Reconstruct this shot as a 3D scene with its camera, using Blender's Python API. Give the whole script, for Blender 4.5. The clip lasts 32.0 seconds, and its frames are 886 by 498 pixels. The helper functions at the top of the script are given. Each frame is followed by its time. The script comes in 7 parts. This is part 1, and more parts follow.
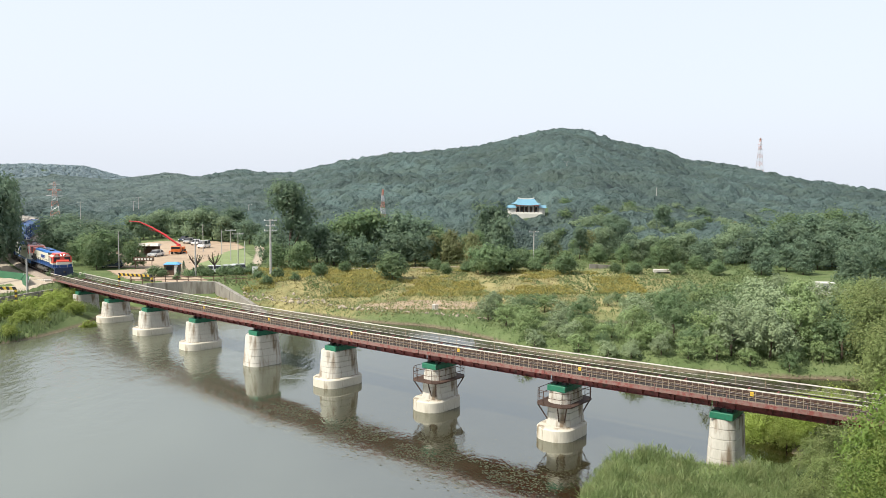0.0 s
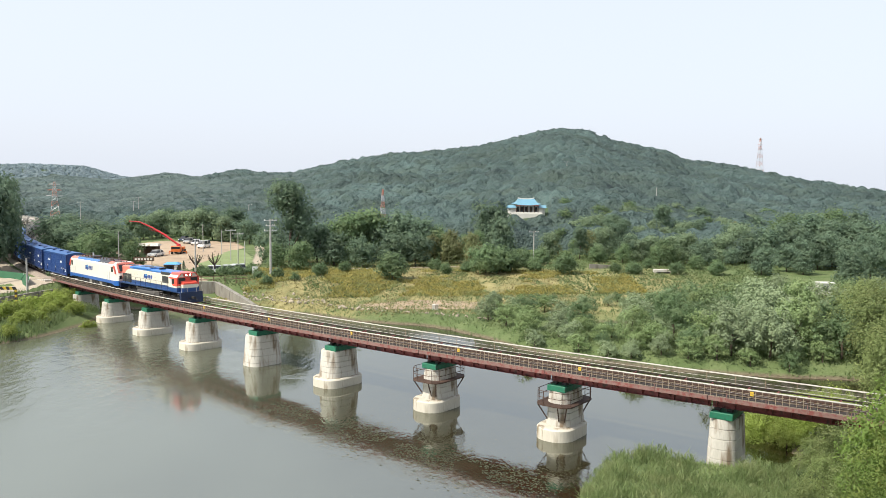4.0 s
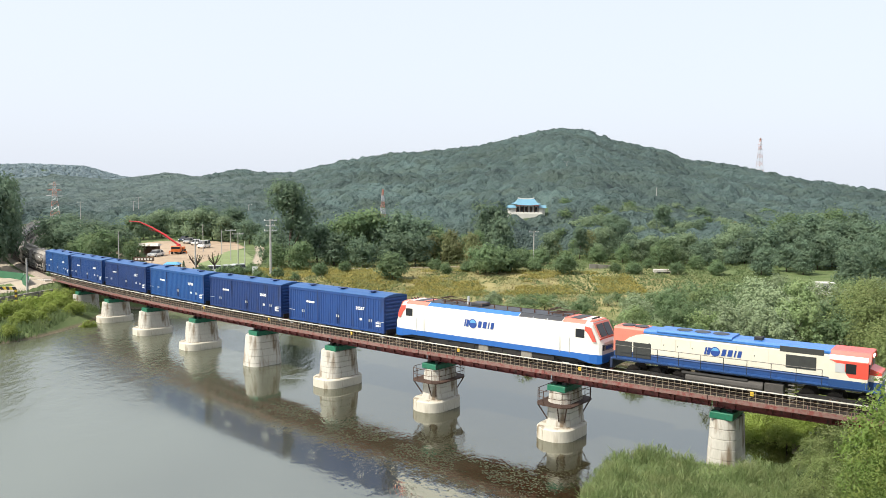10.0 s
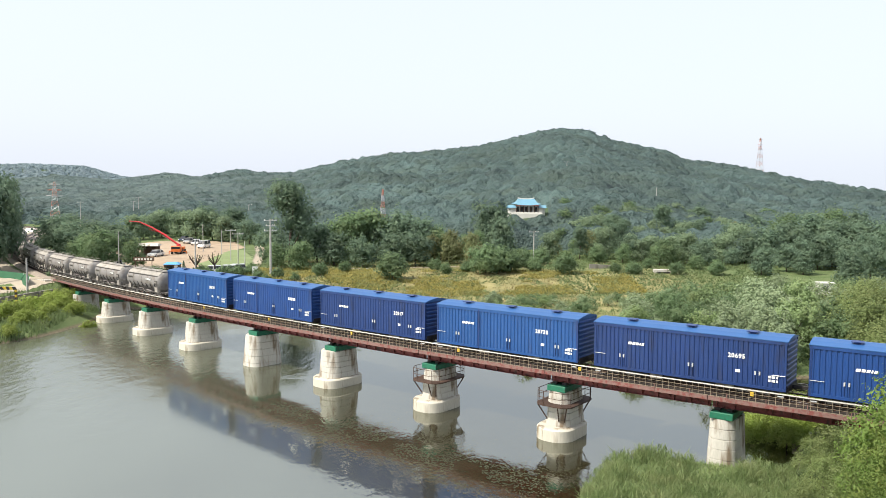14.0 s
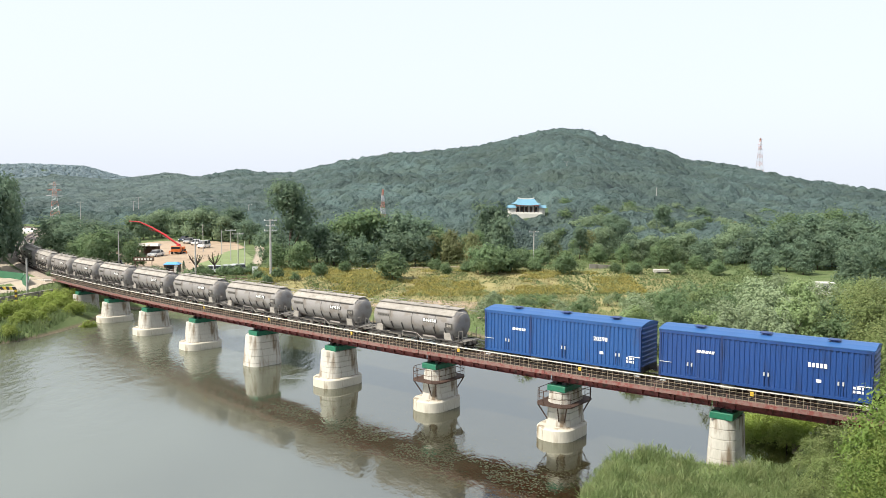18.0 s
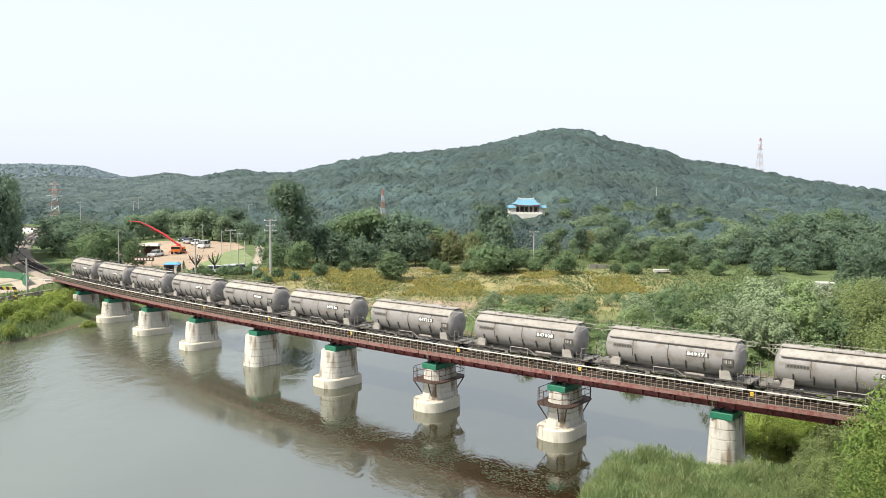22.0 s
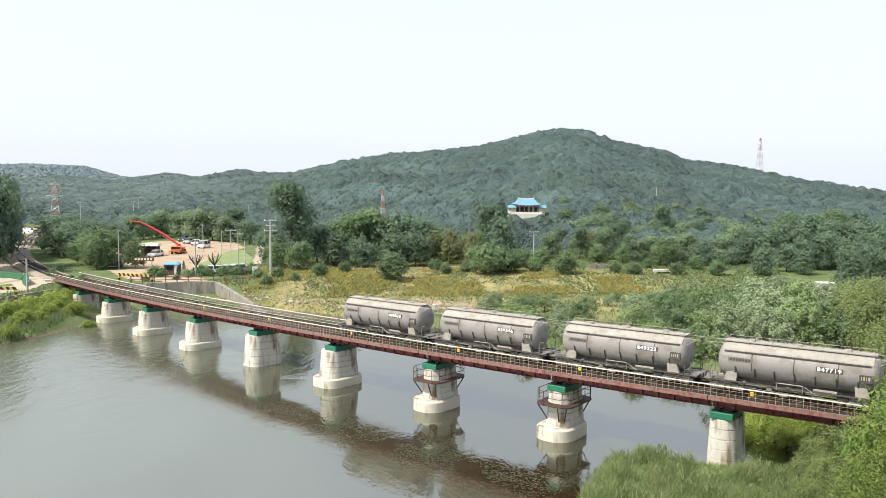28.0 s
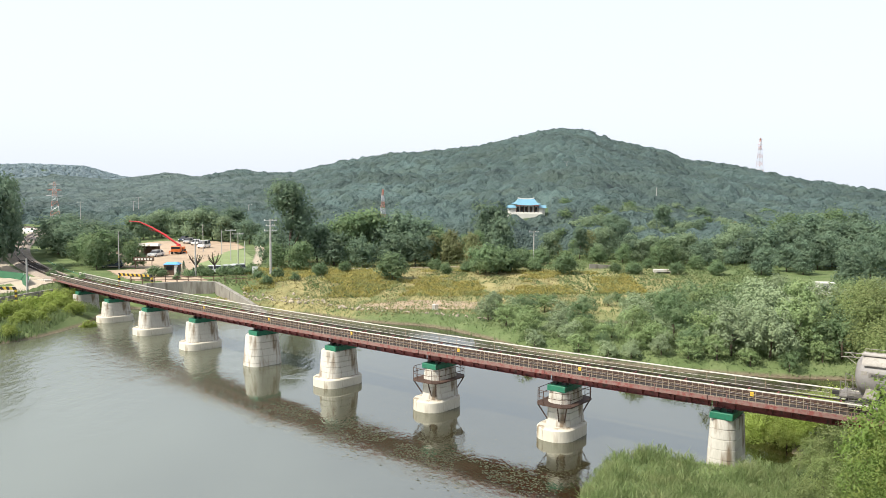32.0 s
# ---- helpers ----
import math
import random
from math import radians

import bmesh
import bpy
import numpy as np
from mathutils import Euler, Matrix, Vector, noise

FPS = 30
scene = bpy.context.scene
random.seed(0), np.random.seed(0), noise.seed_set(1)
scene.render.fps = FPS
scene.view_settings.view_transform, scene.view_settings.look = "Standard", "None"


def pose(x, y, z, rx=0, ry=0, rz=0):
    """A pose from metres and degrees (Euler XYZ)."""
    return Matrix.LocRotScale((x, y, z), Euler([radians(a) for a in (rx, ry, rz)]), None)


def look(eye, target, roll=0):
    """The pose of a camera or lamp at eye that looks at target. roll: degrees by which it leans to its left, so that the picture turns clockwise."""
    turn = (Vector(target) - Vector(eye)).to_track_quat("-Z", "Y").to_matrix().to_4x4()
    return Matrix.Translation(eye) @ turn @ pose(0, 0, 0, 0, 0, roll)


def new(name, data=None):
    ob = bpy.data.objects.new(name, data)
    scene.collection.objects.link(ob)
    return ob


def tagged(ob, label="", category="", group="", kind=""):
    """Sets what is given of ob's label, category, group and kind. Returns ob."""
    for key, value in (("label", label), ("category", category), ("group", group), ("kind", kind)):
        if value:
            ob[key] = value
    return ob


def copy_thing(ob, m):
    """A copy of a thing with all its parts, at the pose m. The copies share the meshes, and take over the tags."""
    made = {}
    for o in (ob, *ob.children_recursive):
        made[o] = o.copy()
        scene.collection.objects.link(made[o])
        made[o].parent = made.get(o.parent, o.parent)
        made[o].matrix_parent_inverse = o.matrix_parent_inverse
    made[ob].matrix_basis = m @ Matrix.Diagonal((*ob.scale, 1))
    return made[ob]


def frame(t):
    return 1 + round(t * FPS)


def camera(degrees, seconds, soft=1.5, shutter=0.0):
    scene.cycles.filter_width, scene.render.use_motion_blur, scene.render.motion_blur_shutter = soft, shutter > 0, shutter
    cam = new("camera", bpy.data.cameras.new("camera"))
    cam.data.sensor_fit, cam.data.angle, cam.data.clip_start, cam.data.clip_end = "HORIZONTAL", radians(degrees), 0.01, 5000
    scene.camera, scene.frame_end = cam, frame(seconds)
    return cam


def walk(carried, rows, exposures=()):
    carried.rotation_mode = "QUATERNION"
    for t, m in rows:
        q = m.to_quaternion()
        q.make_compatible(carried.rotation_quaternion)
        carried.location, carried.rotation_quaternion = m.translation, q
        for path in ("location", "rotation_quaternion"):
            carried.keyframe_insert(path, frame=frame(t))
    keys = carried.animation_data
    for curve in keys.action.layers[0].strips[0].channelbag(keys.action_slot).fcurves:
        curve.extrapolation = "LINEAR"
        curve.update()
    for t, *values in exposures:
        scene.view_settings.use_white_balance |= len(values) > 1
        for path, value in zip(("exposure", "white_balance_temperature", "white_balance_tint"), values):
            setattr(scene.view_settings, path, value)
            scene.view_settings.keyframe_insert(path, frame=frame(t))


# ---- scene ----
# camera: stands still on the high bank
EYE = (0.0, 0.0, 20.07)
cam = camera(57.61, 32.0, soft=0.8)
AIM = (0.0, math.cos(0.0787) * 100, 20.07 - math.sin(0.0787) * 100)
walk(cam, [(0.0, look(EYE, AIM, 0.487)), (32.0, look(EYE, AIM, 0.487))], exposures=[(0.0, 0.61), (9.0, 0.60), (13.0, 0.69), (22.0, 0.71), (32.0, 0.76)])

# daylight: hazy summer sky and one sun
SUN_FROM = Vector((-0.57, -0.28, 0.82)).normalized()
world = bpy.data.worlds.new("sky")
scene.world = world
world.use_nodes = True
wn, wl = world.node_tree.nodes, world.node_tree.links
sky = wn.new("ShaderNodeTexSky")
sky.sky_type, sky.sun_disc = "NISHITA", False
sky.sun_elevation = math.asin(SUN_FROM.z)
sky.sun_rotation = math.atan2(SUN_FROM.x, SUN_FROM.y)
sky.air_density, sky.dust_density, sky.ozone_density = 1.0, 4.0, 1.5
veil = wn.new("ShaderNodeMixRGB")
veil.inputs[0].default_value = 0.72
veil.inputs[2].default_value = (7.4, 7.9, 8.8, 1)
wl.new(sky.outputs[0], veil.inputs[1])
bg = wn["Background"]
bg.inputs[1].default_value = 0.094
wl.new(veil.outputs[0], bg.inputs[0])
sun = new("sun", bpy.data.lights.new("sun", "SUN"))
sun.data.energy, sun.data.angle, sun.data.color = 4.4, radians(1.5), (1.0, 0.94, 0.83)
sun.matrix_world = look(tuple(SUN_FROM * 300), (0, 0, 0))
# ---- materials ----
MATS = {}


def mat(name, col, rough=0.65, metal=0.0, amp=0.2, scale=1.5, fine=25.0, bump=0.15, rnd=0.0, stain=None, stain_at=0.62, streak=False, coat=0.0):
    """A surface with stains at one scale and grain at another; rnd varies it from piece to piece."""
    if name in MATS:
        return MATS[name]
    m = bpy.data.materials.new(name)
    m.use_nodes = True
    n, l = m.node_tree.nodes, m.node_tree.links
    b = n["Principled BSDF"]
    tc = n.new("ShaderNodeTexCoord")
    mp = n.new("ShaderNodeMapping")
    if streak:
        mp.inputs["Scale"].default_value = (1, 1, 0.18)
    l.new(tc.outputs["Object"], mp.inputs[0])
    a, c = n.new("ShaderNodeTexNoise"), n.new("ShaderNodeTexNoise")
    a.inputs["Scale"].default_value, c.inputs["Scale"].default_value = scale, fine
    a.inputs["Detail"].default_value, c.inputs["Detail"].default_value = 4, 3
    for q in (a, c):
        l.new(mp.outputs[0], q.inputs["Vector"])
    mx = n.new("ShaderNodeMath")
    mx.operation = "MULTIPLY_ADD"
    mx.inputs[1].default_value = 0.55
    l.new(a.outputs[0], mx.inputs[0])
    m2 = n.new("ShaderNodeMath")
    m2.operation = "MULTIPLY"
    m2.inputs[1].default_value = 0.45
    l.new(c.outputs[0], m2.inputs[0])
    l.new(m2.outputs[0], mx.inputs[2])
    rp = n.new("ShaderNodeMapRange")
    rp.inputs["From Min"].default_value, rp.inputs["From Max"].default_value = 0.3, 0.7
    rp.inputs["To Min"].default_value, rp.inputs["To Max"].default_value = 1 - amp, 1 + amp
    l.new(mx.outputs[0], rp.inputs["Value"])
    val = rp.outputs[0]
    if rnd:
        oi = n.new("ShaderNodeObjectInfo")
        rr = n.new("ShaderNodeMapRange")
        rr.inputs["To Min"].default_value, rr.inputs["To Max"].default_value = 1 - rnd, 1 + rnd
        l.new(oi.outputs["Random"], rr.inputs["Value"])
        mm = n.new("ShaderNodeMath")
        mm.operation = "MULTIPLY"
        l.new(rr.outputs[0], mm.inputs[0])
        l.new(val, mm.inputs[1])
        val = mm.outputs[0]
    vm = n.new("ShaderNodeVectorMath")
    vm.operation = "SCALE"
    vm.inputs[0].default_value = col
    l.new(val, vm.inputs["Scale"])
    out = vm.outputs[0]
    if stain:
        st = n.new("ShaderNodeTexNoise")
        st.inputs["Scale"].default_value, st.inputs["Detail"].default_value = scale * 2.3, 6
        l.new(mp.outputs[0], st.inputs["Vector"])
        sr = n.new("ShaderNodeMapRange")
        sr.inputs["From Min"].default_value, sr.inputs["From Max"].default_value = stain_at - 0.08, stain_at + 0.08
        l.new(st.outputs[0], sr.inputs["Value"])
        mix = n.new("ShaderNodeMixRGB")
        mix.inputs[2].default_value = (*stain, 1)
        l.new(sr.outputs[0], mix.inputs[0])
        l.new(out, mix.inputs[1])
        out = mix.outputs[0]
    l.new(out, b.inputs["Base Color"])
    b.inputs["Roughness"].default_value, b.inputs["Metallic"].default_value = rough, metal
    if coat:
        b.inputs["Coat Weight"].default_value = coat
    if bump:
        bp = n.new("ShaderNodeBump")
        bp.inputs["Strength"].default_value, bp.inputs["Distance"].default_value = bump, 0.03
        l.new(mx.outputs[0], bp.inputs["Height"])
        l.new(bp.outputs[0], b.inputs["Normal"])
    MATS[name] = m
    return m


def leaf_mat(name, col, amp=0.35, warm=(0.16, 0.15, 0.03), warm_mix=0.25, through_light=0.3, patch=0.35, stand=0.0, relief=0.0):
    """Foliage: each leaf clump differs a little, each tree too; some light comes through."""
    m = bpy.data.materials.new(name)
    m.use_nodes = True
    n, l = m.node_tree.nodes, m.node_tree.links
    b = n["Principled BSDF"]
    geo, oi = n.new("ShaderNodeNewGeometry"), n.new("ShaderNodeObjectInfo")
    add = n.new("ShaderNodeMath")
    add.operation = "ADD"
    l.new(geo.outputs["Random Per Island"], add.inputs[0])
    l.new(oi.outputs["Random"], add.inputs[1])
    rr = n.new("ShaderNodeMapRange")
    rr.inputs["From Max"].default_value = 2.0
    rr.inputs["To Min"].default_value, rr.inputs["To Max"].default_value = 1 - amp, 1 + amp
    l.new(add.outputs[0], rr.inputs["Value"])
    vm = n.new("ShaderNodeVectorMath")
    vm.operation = "SCALE"
    vm.inputs[0].default_value = col
    tc = n.new("ShaderNodeTexCoord")
    value = rr.outputs[0]
    if stand:
        # stands of different species, tens of metres wide
        sn, sr, sm = n.new("ShaderNodeTexNoise"), n.new("ShaderNodeMapRange"), n.new("ShaderNodeMath")
        sn.inputs["Scale"].default_value, sn.inputs["Detail"].default_value = 0.022, 3
        l.new(tc.outputs["Object"], sn.inputs["Vector"])
        for k, v in zip(("From Min", "From Max", "To Min", "To Max"), (0.35, 0.65, 1 - stand, 1 + stand)):
            sr.inputs[k].default_value = v
        l.new(sn.outputs[0], sr.inputs["Value"])
        sm.operation = "MULTIPLY"
        l.new(value, sm.inputs[0])
        l.new(sr.outputs[0], sm.inputs[1])
        value = sm.outputs[0]
    l.new(value, vm.inputs["Scale"])
    ns = n.new("ShaderNodeTexNoise")
    ns.inputs["Scale"].default_value = patch
    l.new(tc.outputs["Object"], ns.inputs["Vector"])
    mr = n.new("ShaderNodeMapRange")
    mr.inputs["From Min"].default_value, mr.inputs["From Max"].default_value = 0.45, 0.75
    mr.inputs["To Max"].default_value = warm_mix * 2
    l.new(ns.outputs[0], mr.inputs["Value"])
    mix = n.new("ShaderNodeMixRGB")
    mix.inputs[2].default_value = (*warm, 1)
    l.new(mr.outputs[0], mix.inputs[0])
    l.new(vm.outputs[0], mix.inputs[1])
    l.new(mix.outputs[0], b.inputs["Base Color"])
    b.inputs["Roughness"].default_value = 0.6
    b.inputs["Specular IOR Level"].default_value = 0.25
    tr = n.new("ShaderNodeBsdfTranslucent")
    if relief:
        # boughs and leaf masses of a closed canopy, at two sizes
        bough, spray, both, bp = n.new("ShaderNodeTexVoronoi"), n.new("ShaderNodeTexNoise"), n.new("ShaderNodeMath"), n.new("ShaderNodeBump")
        bough.feature, bough.inputs["Scale"].default_value = "SMOOTH_F1", 0.36
        spray.inputs["Scale"].default_value, spray.inputs["Detail"].default_value = 1.5, 2
        for q in (bough, spray):
            l.new(tc.outputs["Object"], q.inputs["Vector"])
        both.operation = "MULTIPLY_ADD"
        both.inputs[1].default_value = -1.3
        l.new(bough.outputs["Distance"], both.inputs[0])
        l.new(spray.outputs[0], both.inputs[2])
        bp.inputs["Strength"].default_value, bp.inputs["Distance"].default_value = 1.0, relief
        l.new(both.outputs[0], bp.inputs["Height"])
        l.new(bp.outputs[0], b.inputs["Normal"])
        l.new(bp.outputs[0], tr.inputs["Normal"])
    l.new(mix.outputs[0], tr.inputs[0])
    ms = n.new("ShaderNodeMixShader")
    ms.inputs[0].default_value = through_light
    l.new(b.outputs[0], ms.inputs[1])
    l.new(tr.outputs[0], ms.inputs[2])
    l.new(ms.outputs[0], n["Material Output"].inputs[0])
    return m


CONCRETE = mat("concrete", (0.47, 0.45, 0.40), 0.85, amp=0.16, scale=0.8, fine=14, bump=0.3, stain=(0.19, 0.145, 0.10), stain_at=0.58, streak=True)
FOOTING = mat("footing_concrete", (0.47, 0.44, 0.37), 0.85, amp=0.14, scale=0.6, fine=12, bump=0.3, stain=(0.17, 0.13, 0.08), stain_at=0.61, streak=True)
WALLCONC = mat("wall_concrete", (0.225, 0.21, 0.18), 0.9, amp=0.25, scale=0.5, fine=9, bump=0.25, stain=(0.12, 0.105, 0.085), stain_at=0.58, streak=True)
CAPGREEN = mat("green_paint", (0.010, 0.125, 0.070), 0.55, amp=0.2, scale=2, fine=18, bump=0.1, stain=(0.03, 0.07, 0.045), stain_at=0.64)
GIRDER = mat("red_oxide_paint", (0.17, 0.030, 0.028), 0.6, amp=0.25, scale=1.2, fine=16, bump=0.15, stain=(0.05, 0.022, 0.018), stain_at=0.6)
EDGEBEAM = mat("faded_pink_paint", (0.185, 0.105, 0.092), 0.75, amp=0.25, scale=1.5, fine=20, bump=0.15, stain=(0.17, 0.045, 0.038), stain_at=0.56)
DECKRED = mat("grimy_walkway_plate", (0.020, 0.014, 0.011), 0.95, amp=0.3, scale=1.5, fine=20, bump=0.2, stain=(0.045, 0.03, 0.024), stain_at=0.6)
RUST = mat("rusty_iron", (0.058, 0.032, 0.022), 0.8, amp=0.35, scale=3, fine=30, bump=0.2, rnd=0.15)
RAILPAINT = mat("pale_rail_paint", (0.55, 0.53, 0.47), 0.6, amp=0.15, scale=2, fine=25, bump=0.1, stain=(0.24, 0.15, 0.09), stain_at=0.66)
OCHRE = mat("ochre_post_paint", (0.215, 0.165, 0.115), 0.75, amp=0.3, scale=3, fine=20, bump=0.1, rnd=0.15)
SLEEPER = mat("tarred_sleeper", (0.026, 0.019, 0.015), 0.9, amp=0.35, scale=2.5, fine=30, bump=0.4, rnd=0.25)
STEEL = mat("rusty_rail_steel", (0.075, 0.055, 0.043), 0.7, 0.2, amp=0.25, scale=2, fine=30, bump=0.1)
RAILHEAD = mat("worn_bright_rail_head", (0.42, 0.38, 0.34), 0.35, 0.8, amp=0.1, scale=2, fine=30, bump=0.0)
BALLAST = mat("ballast_stone", (0.24, 0.20, 0.16), 0.95, amp=0.35, scale=0.8, fine=9, bump=0.9)
YELLOW = mat("yellow_sign_paint", (0.55, 0.37, 0.035), 0.5, amp=0.1, bump=0.05)
BLACK = mat("black_paint", (0.018, 0.018, 0.02), 0.6, amp=0.2, bump=0.05)
DARKFRAME = mat("grimy_black_steel", (0.016, 0.015, 0.014), 0.7, amp=0.4, scale=2, fine=20, bump=0.2)
DUSTY = mat("dusty_running_gear", (0.15, 0.14, 0.125), 0.85, amp=0.35, scale=2, fine=16, bump=0.2)
WHEEL = mat("wheel_steel", (0.05, 0.042, 0.036), 0.55, 0.5, amp=0.3, scale=3, fine=20, bump=0.1)
WHITEPAINT = mat("white_paint", (0.66, 0.64, 0.585), 0.35, amp=0.05, scale=1.5, fine=20, bump=0.03, coat=0.2)
CREAM = mat("dusty_cream_paint", (0.60, 0.565, 0.47), 0.4, amp=0.08, scale=1.2, fine=15, bump=0.04, coat=0.1)
LOCOBLUE = mat("loco_blue_paint", (0.015, 0.055, 0.175), 0.35, amp=0.1, scale=1.5, fine=18, bump=0.03, coat=0.2)
BANDBLUE = mat("band_blue_paint", (0.012, 0.10, 0.36), 0.35, amp=0.1, scale=1.2, fine=15, bump=0.03, coat=0.2)
POSTPAINT = mat("dull_post_paint", (0.27, 0.22, 0.16), 0.7, amp=0.25, scale=3, fine=20, bump=0.1, rnd=0.15)
ROOFBLUE = mat("roof_blue_paint", (0.03, 0.145, 0.43), 0.4, amp=0.12, scale=1.2, fine=15, bump=0.04, coat=0.2)
NAVY = mat("grimy_navy_paint", (0.010, 0.022, 0.06), 0.5, amp=0.25, scale=2, fine=18, bump=0.05)
LOCORED = mat("loco_red_paint", (0.62, 0.075, 0.05), 0.4, amp=0.1, scale=1.5, fine=15, bump=0.03, coat=0.2)
FADEDRED = mat("faded_red_paint", (0.66, 0.17, 0.12), 0.45, amp=0.12, scale=1.2, fine=15, bump=0.03)
GREYPANEL = mat("grey_roof_panel", (0.036, 0.039, 0.045), 0.5, amp=0.2, scale=2, fine=20, bump=0.1)
GRILLE = mat("dark_grille", (0.03, 0.032, 0.03), 0.6, amp=0.3, scale=2, fine=30, bump=0.3)
BOXBLUE = mat("wagon_blue_paint", (0.012, 0.05, 0.19), 0.42, amp=0.12, scale=0.7, fine=12, bump=0.05, rnd=0.0, stain=(0.015, 0.038, 0.125), stain_at=0.64, streak=True)
BOXBLUE2 = mat("bright_wagon_blue_paint", (0.012, 0.066, 0.22), 0.42, amp=0.1, scale=0.7, fine=12, bump=0.05, stain=(0.02, 0.055, 0.165), stain_at=0.66, streak=True)
BOXBLUE3 = mat("dull_wagon_blue_paint", (0.01, 0.034, 0.135), 0.45, amp=0.14, scale=0.7, fine=12, bump=0.05, stain=(0.014, 0.028, 0.09), stain_at=0.62, streak=True)
BOXROOF = mat("wagon_roof_blue", (0.024, 0.088, 0.24), 0.5, amp=0.12, scale=0.8, fine=14, bump=0.05)
BOXEND = mat("wagon_end_shadow_blue", (0.014, 0.055, 0.20), 0.5, amp=0.15, scale=1, fine=14, bump=0.05)
TANKGREY = mat("dusty_tank_grey", (0.215, 0.203, 0.195), 0.6, amp=0.14, scale=0.6, fine=9, bump=0.08, rnd=0.1, stain=(0.165, 0.145, 0.125), stain_at=0.58)
TANKTOP = mat("cement_dust", (0.285, 0.265, 0.235), 0.9, amp=0.22, scale=1.0, fine=12, bump=0.25, rnd=0.08, stain=(0.22, 0.20, 0.175), stain_at=0.58)
TANKDARK = mat("dark_tank_stain", (0.06, 0.055, 0.05), 0.8, amp=0.3, scale=1.5, fine=15, bump=0.1)
MARK = mat("white_lettering", (0.78, 0.78, 0.76), 0.5, amp=0.05, bump=0.0)
LOGOBLUE = mat("logo_blue", (0.016, 0.055, 0.24), 0.4, amp=0.05, bump=0.0)
LOGOCYAN = mat("logo_light_blue", (0.10, 0.30, 0.55), 0.4, amp=0.05, bump=0.0)
GLASS = mat("dark_cab_glass", (0.012, 0.014, 0.018), 0.3, amp=0.1, bump=0.0)
LAMP = mat("lamp_lens", (0.85, 0.85, 0.8), 0.15, amp=0.02, bump=0.0)
CERAMIC = mat("insulator_brown", (0.10, 0.05, 0.035), 0.3, amp=0.1, bump=0.0)
POLE = mat("pole_concrete", (0.36, 0.355, 0.335), 0.85, amp=0.12, scale=1, fine=15, bump=0.1)
BARK = mat("bark", (0.075, 0.055, 0.04), 0.95, amp=0.35, scale=2, fine=12, bump=0.6)
CROSSRED = mat("pylon_red_paint", (0.50, 0.12, 0.06), 0.6, amp=0.12, bump=0.0)
GALV = mat("galvanised_steel", (0.50, 0.51, 0.52), 0.5, 0.3, amp=0.1, bump=0.0)
STONE = mat("pale_rubble_stone", (0.33, 0.285, 0.215), 0.95, amp=0.25, scale=1, fine=8, bump=0.6, rnd=0.25)


def glow_mat(name, col, strength):
    m = bpy.data.materials.new(name)
    m.use_nodes = True
    b = m.node_tree.nodes["Principled BSDF"]
    b.inputs["Base Color"].default_value = (*col, 1)
    b.inputs["Emission Color"].default_value = (*col, 1)
    b.inputs["Emission Strength"].default_value = strength
    return m


HEADLIGHT = glow_mat("lit_headlamp", (1.0, 0.97, 0.88), 6.0)

# ---- mesh helpers ----


def obj(name, bm, material, smooth=False):
    me = bpy.data.meshes.new(name)
    bm.to_mesh(me)
    bm.free()
    me.materials.append(material)
    if smooth:
        me.shade_smooth()
    return new(name, me)


def part(name, bm, material, parent, label="", smooth=False):
    """One mesh object under a thing or under a part."""
    ob = obj(name, bm, material, smooth)
    ob.parent = parent
    return tagged(ob, label)


def share(name, src, parent, m, label=""):
    """One more part on the mesh of src, at the pose m in the parent's space."""
    ob = new(name, src.data)
    ob.parent = parent
    ob.matrix_basis = m
    return tagged(ob, label)


def thing(name, m, label, category, group="", kind=""):
    ob = new(name)
    ob.empty_display_size = 0.3
    ob.matrix_basis = m
    return tagged(ob, label, category, group, kind)


def box(bm, x0, x1, y0, y1, z0, z1, bevel=0.0):
    vs = [bm.verts.new((x, y, z)) for z in (z0, z1) for x, y in ((x0, y0), (x1, y0), (x1, y1), (x0, y1))]
    fs = [bm.faces.new([vs[i] for i in q]) for q in ((3, 2, 1, 0), (4, 5, 6, 7), (0, 1, 5, 4), (1, 2, 6, 5), (2, 3, 7, 6), (3, 0, 4, 7))]
    if bevel:
        bmesh.ops.bevel(bm, geom=list({e for f in fs for e in f.edges}), offset=bevel, segments=1, affect="EDGES")
    return bm


def B(*a, bevel=0.0):
    return box(bmesh.new(), *a, bevel=bevel)


def tube(bm, a, b, r0, r1=None, seg=8, cap=True):
    """A round bar from a to b."""
    a, b = Vector(a), Vector(b)
    r1 = r0 if r1 is None else r1
    q = (b - a).to_track_quat("Z", "Y")
    rings = []
    for c, r in ((a, r0), (b, r1)):
        rings.append([bm.verts.new(c + q @ Vector((r * math.cos(2 * math.pi * i / seg), r * math.sin(2 * math.pi * i / seg), 0))) for i in range(seg)])
    for i in range(seg):
        j = (i + 1) % seg
        bm.faces.new((rings[0][i], rings[0][j], rings[1][j], rings[1][i]))
    if cap:
        bm.faces.new(rings[0][::-1])
        bm.faces.new(rings[1])
    return bm


def T(a, b, r0, r1=None, seg=8):
    return tube(bmesh.new(), a, b, r0, r1, seg)


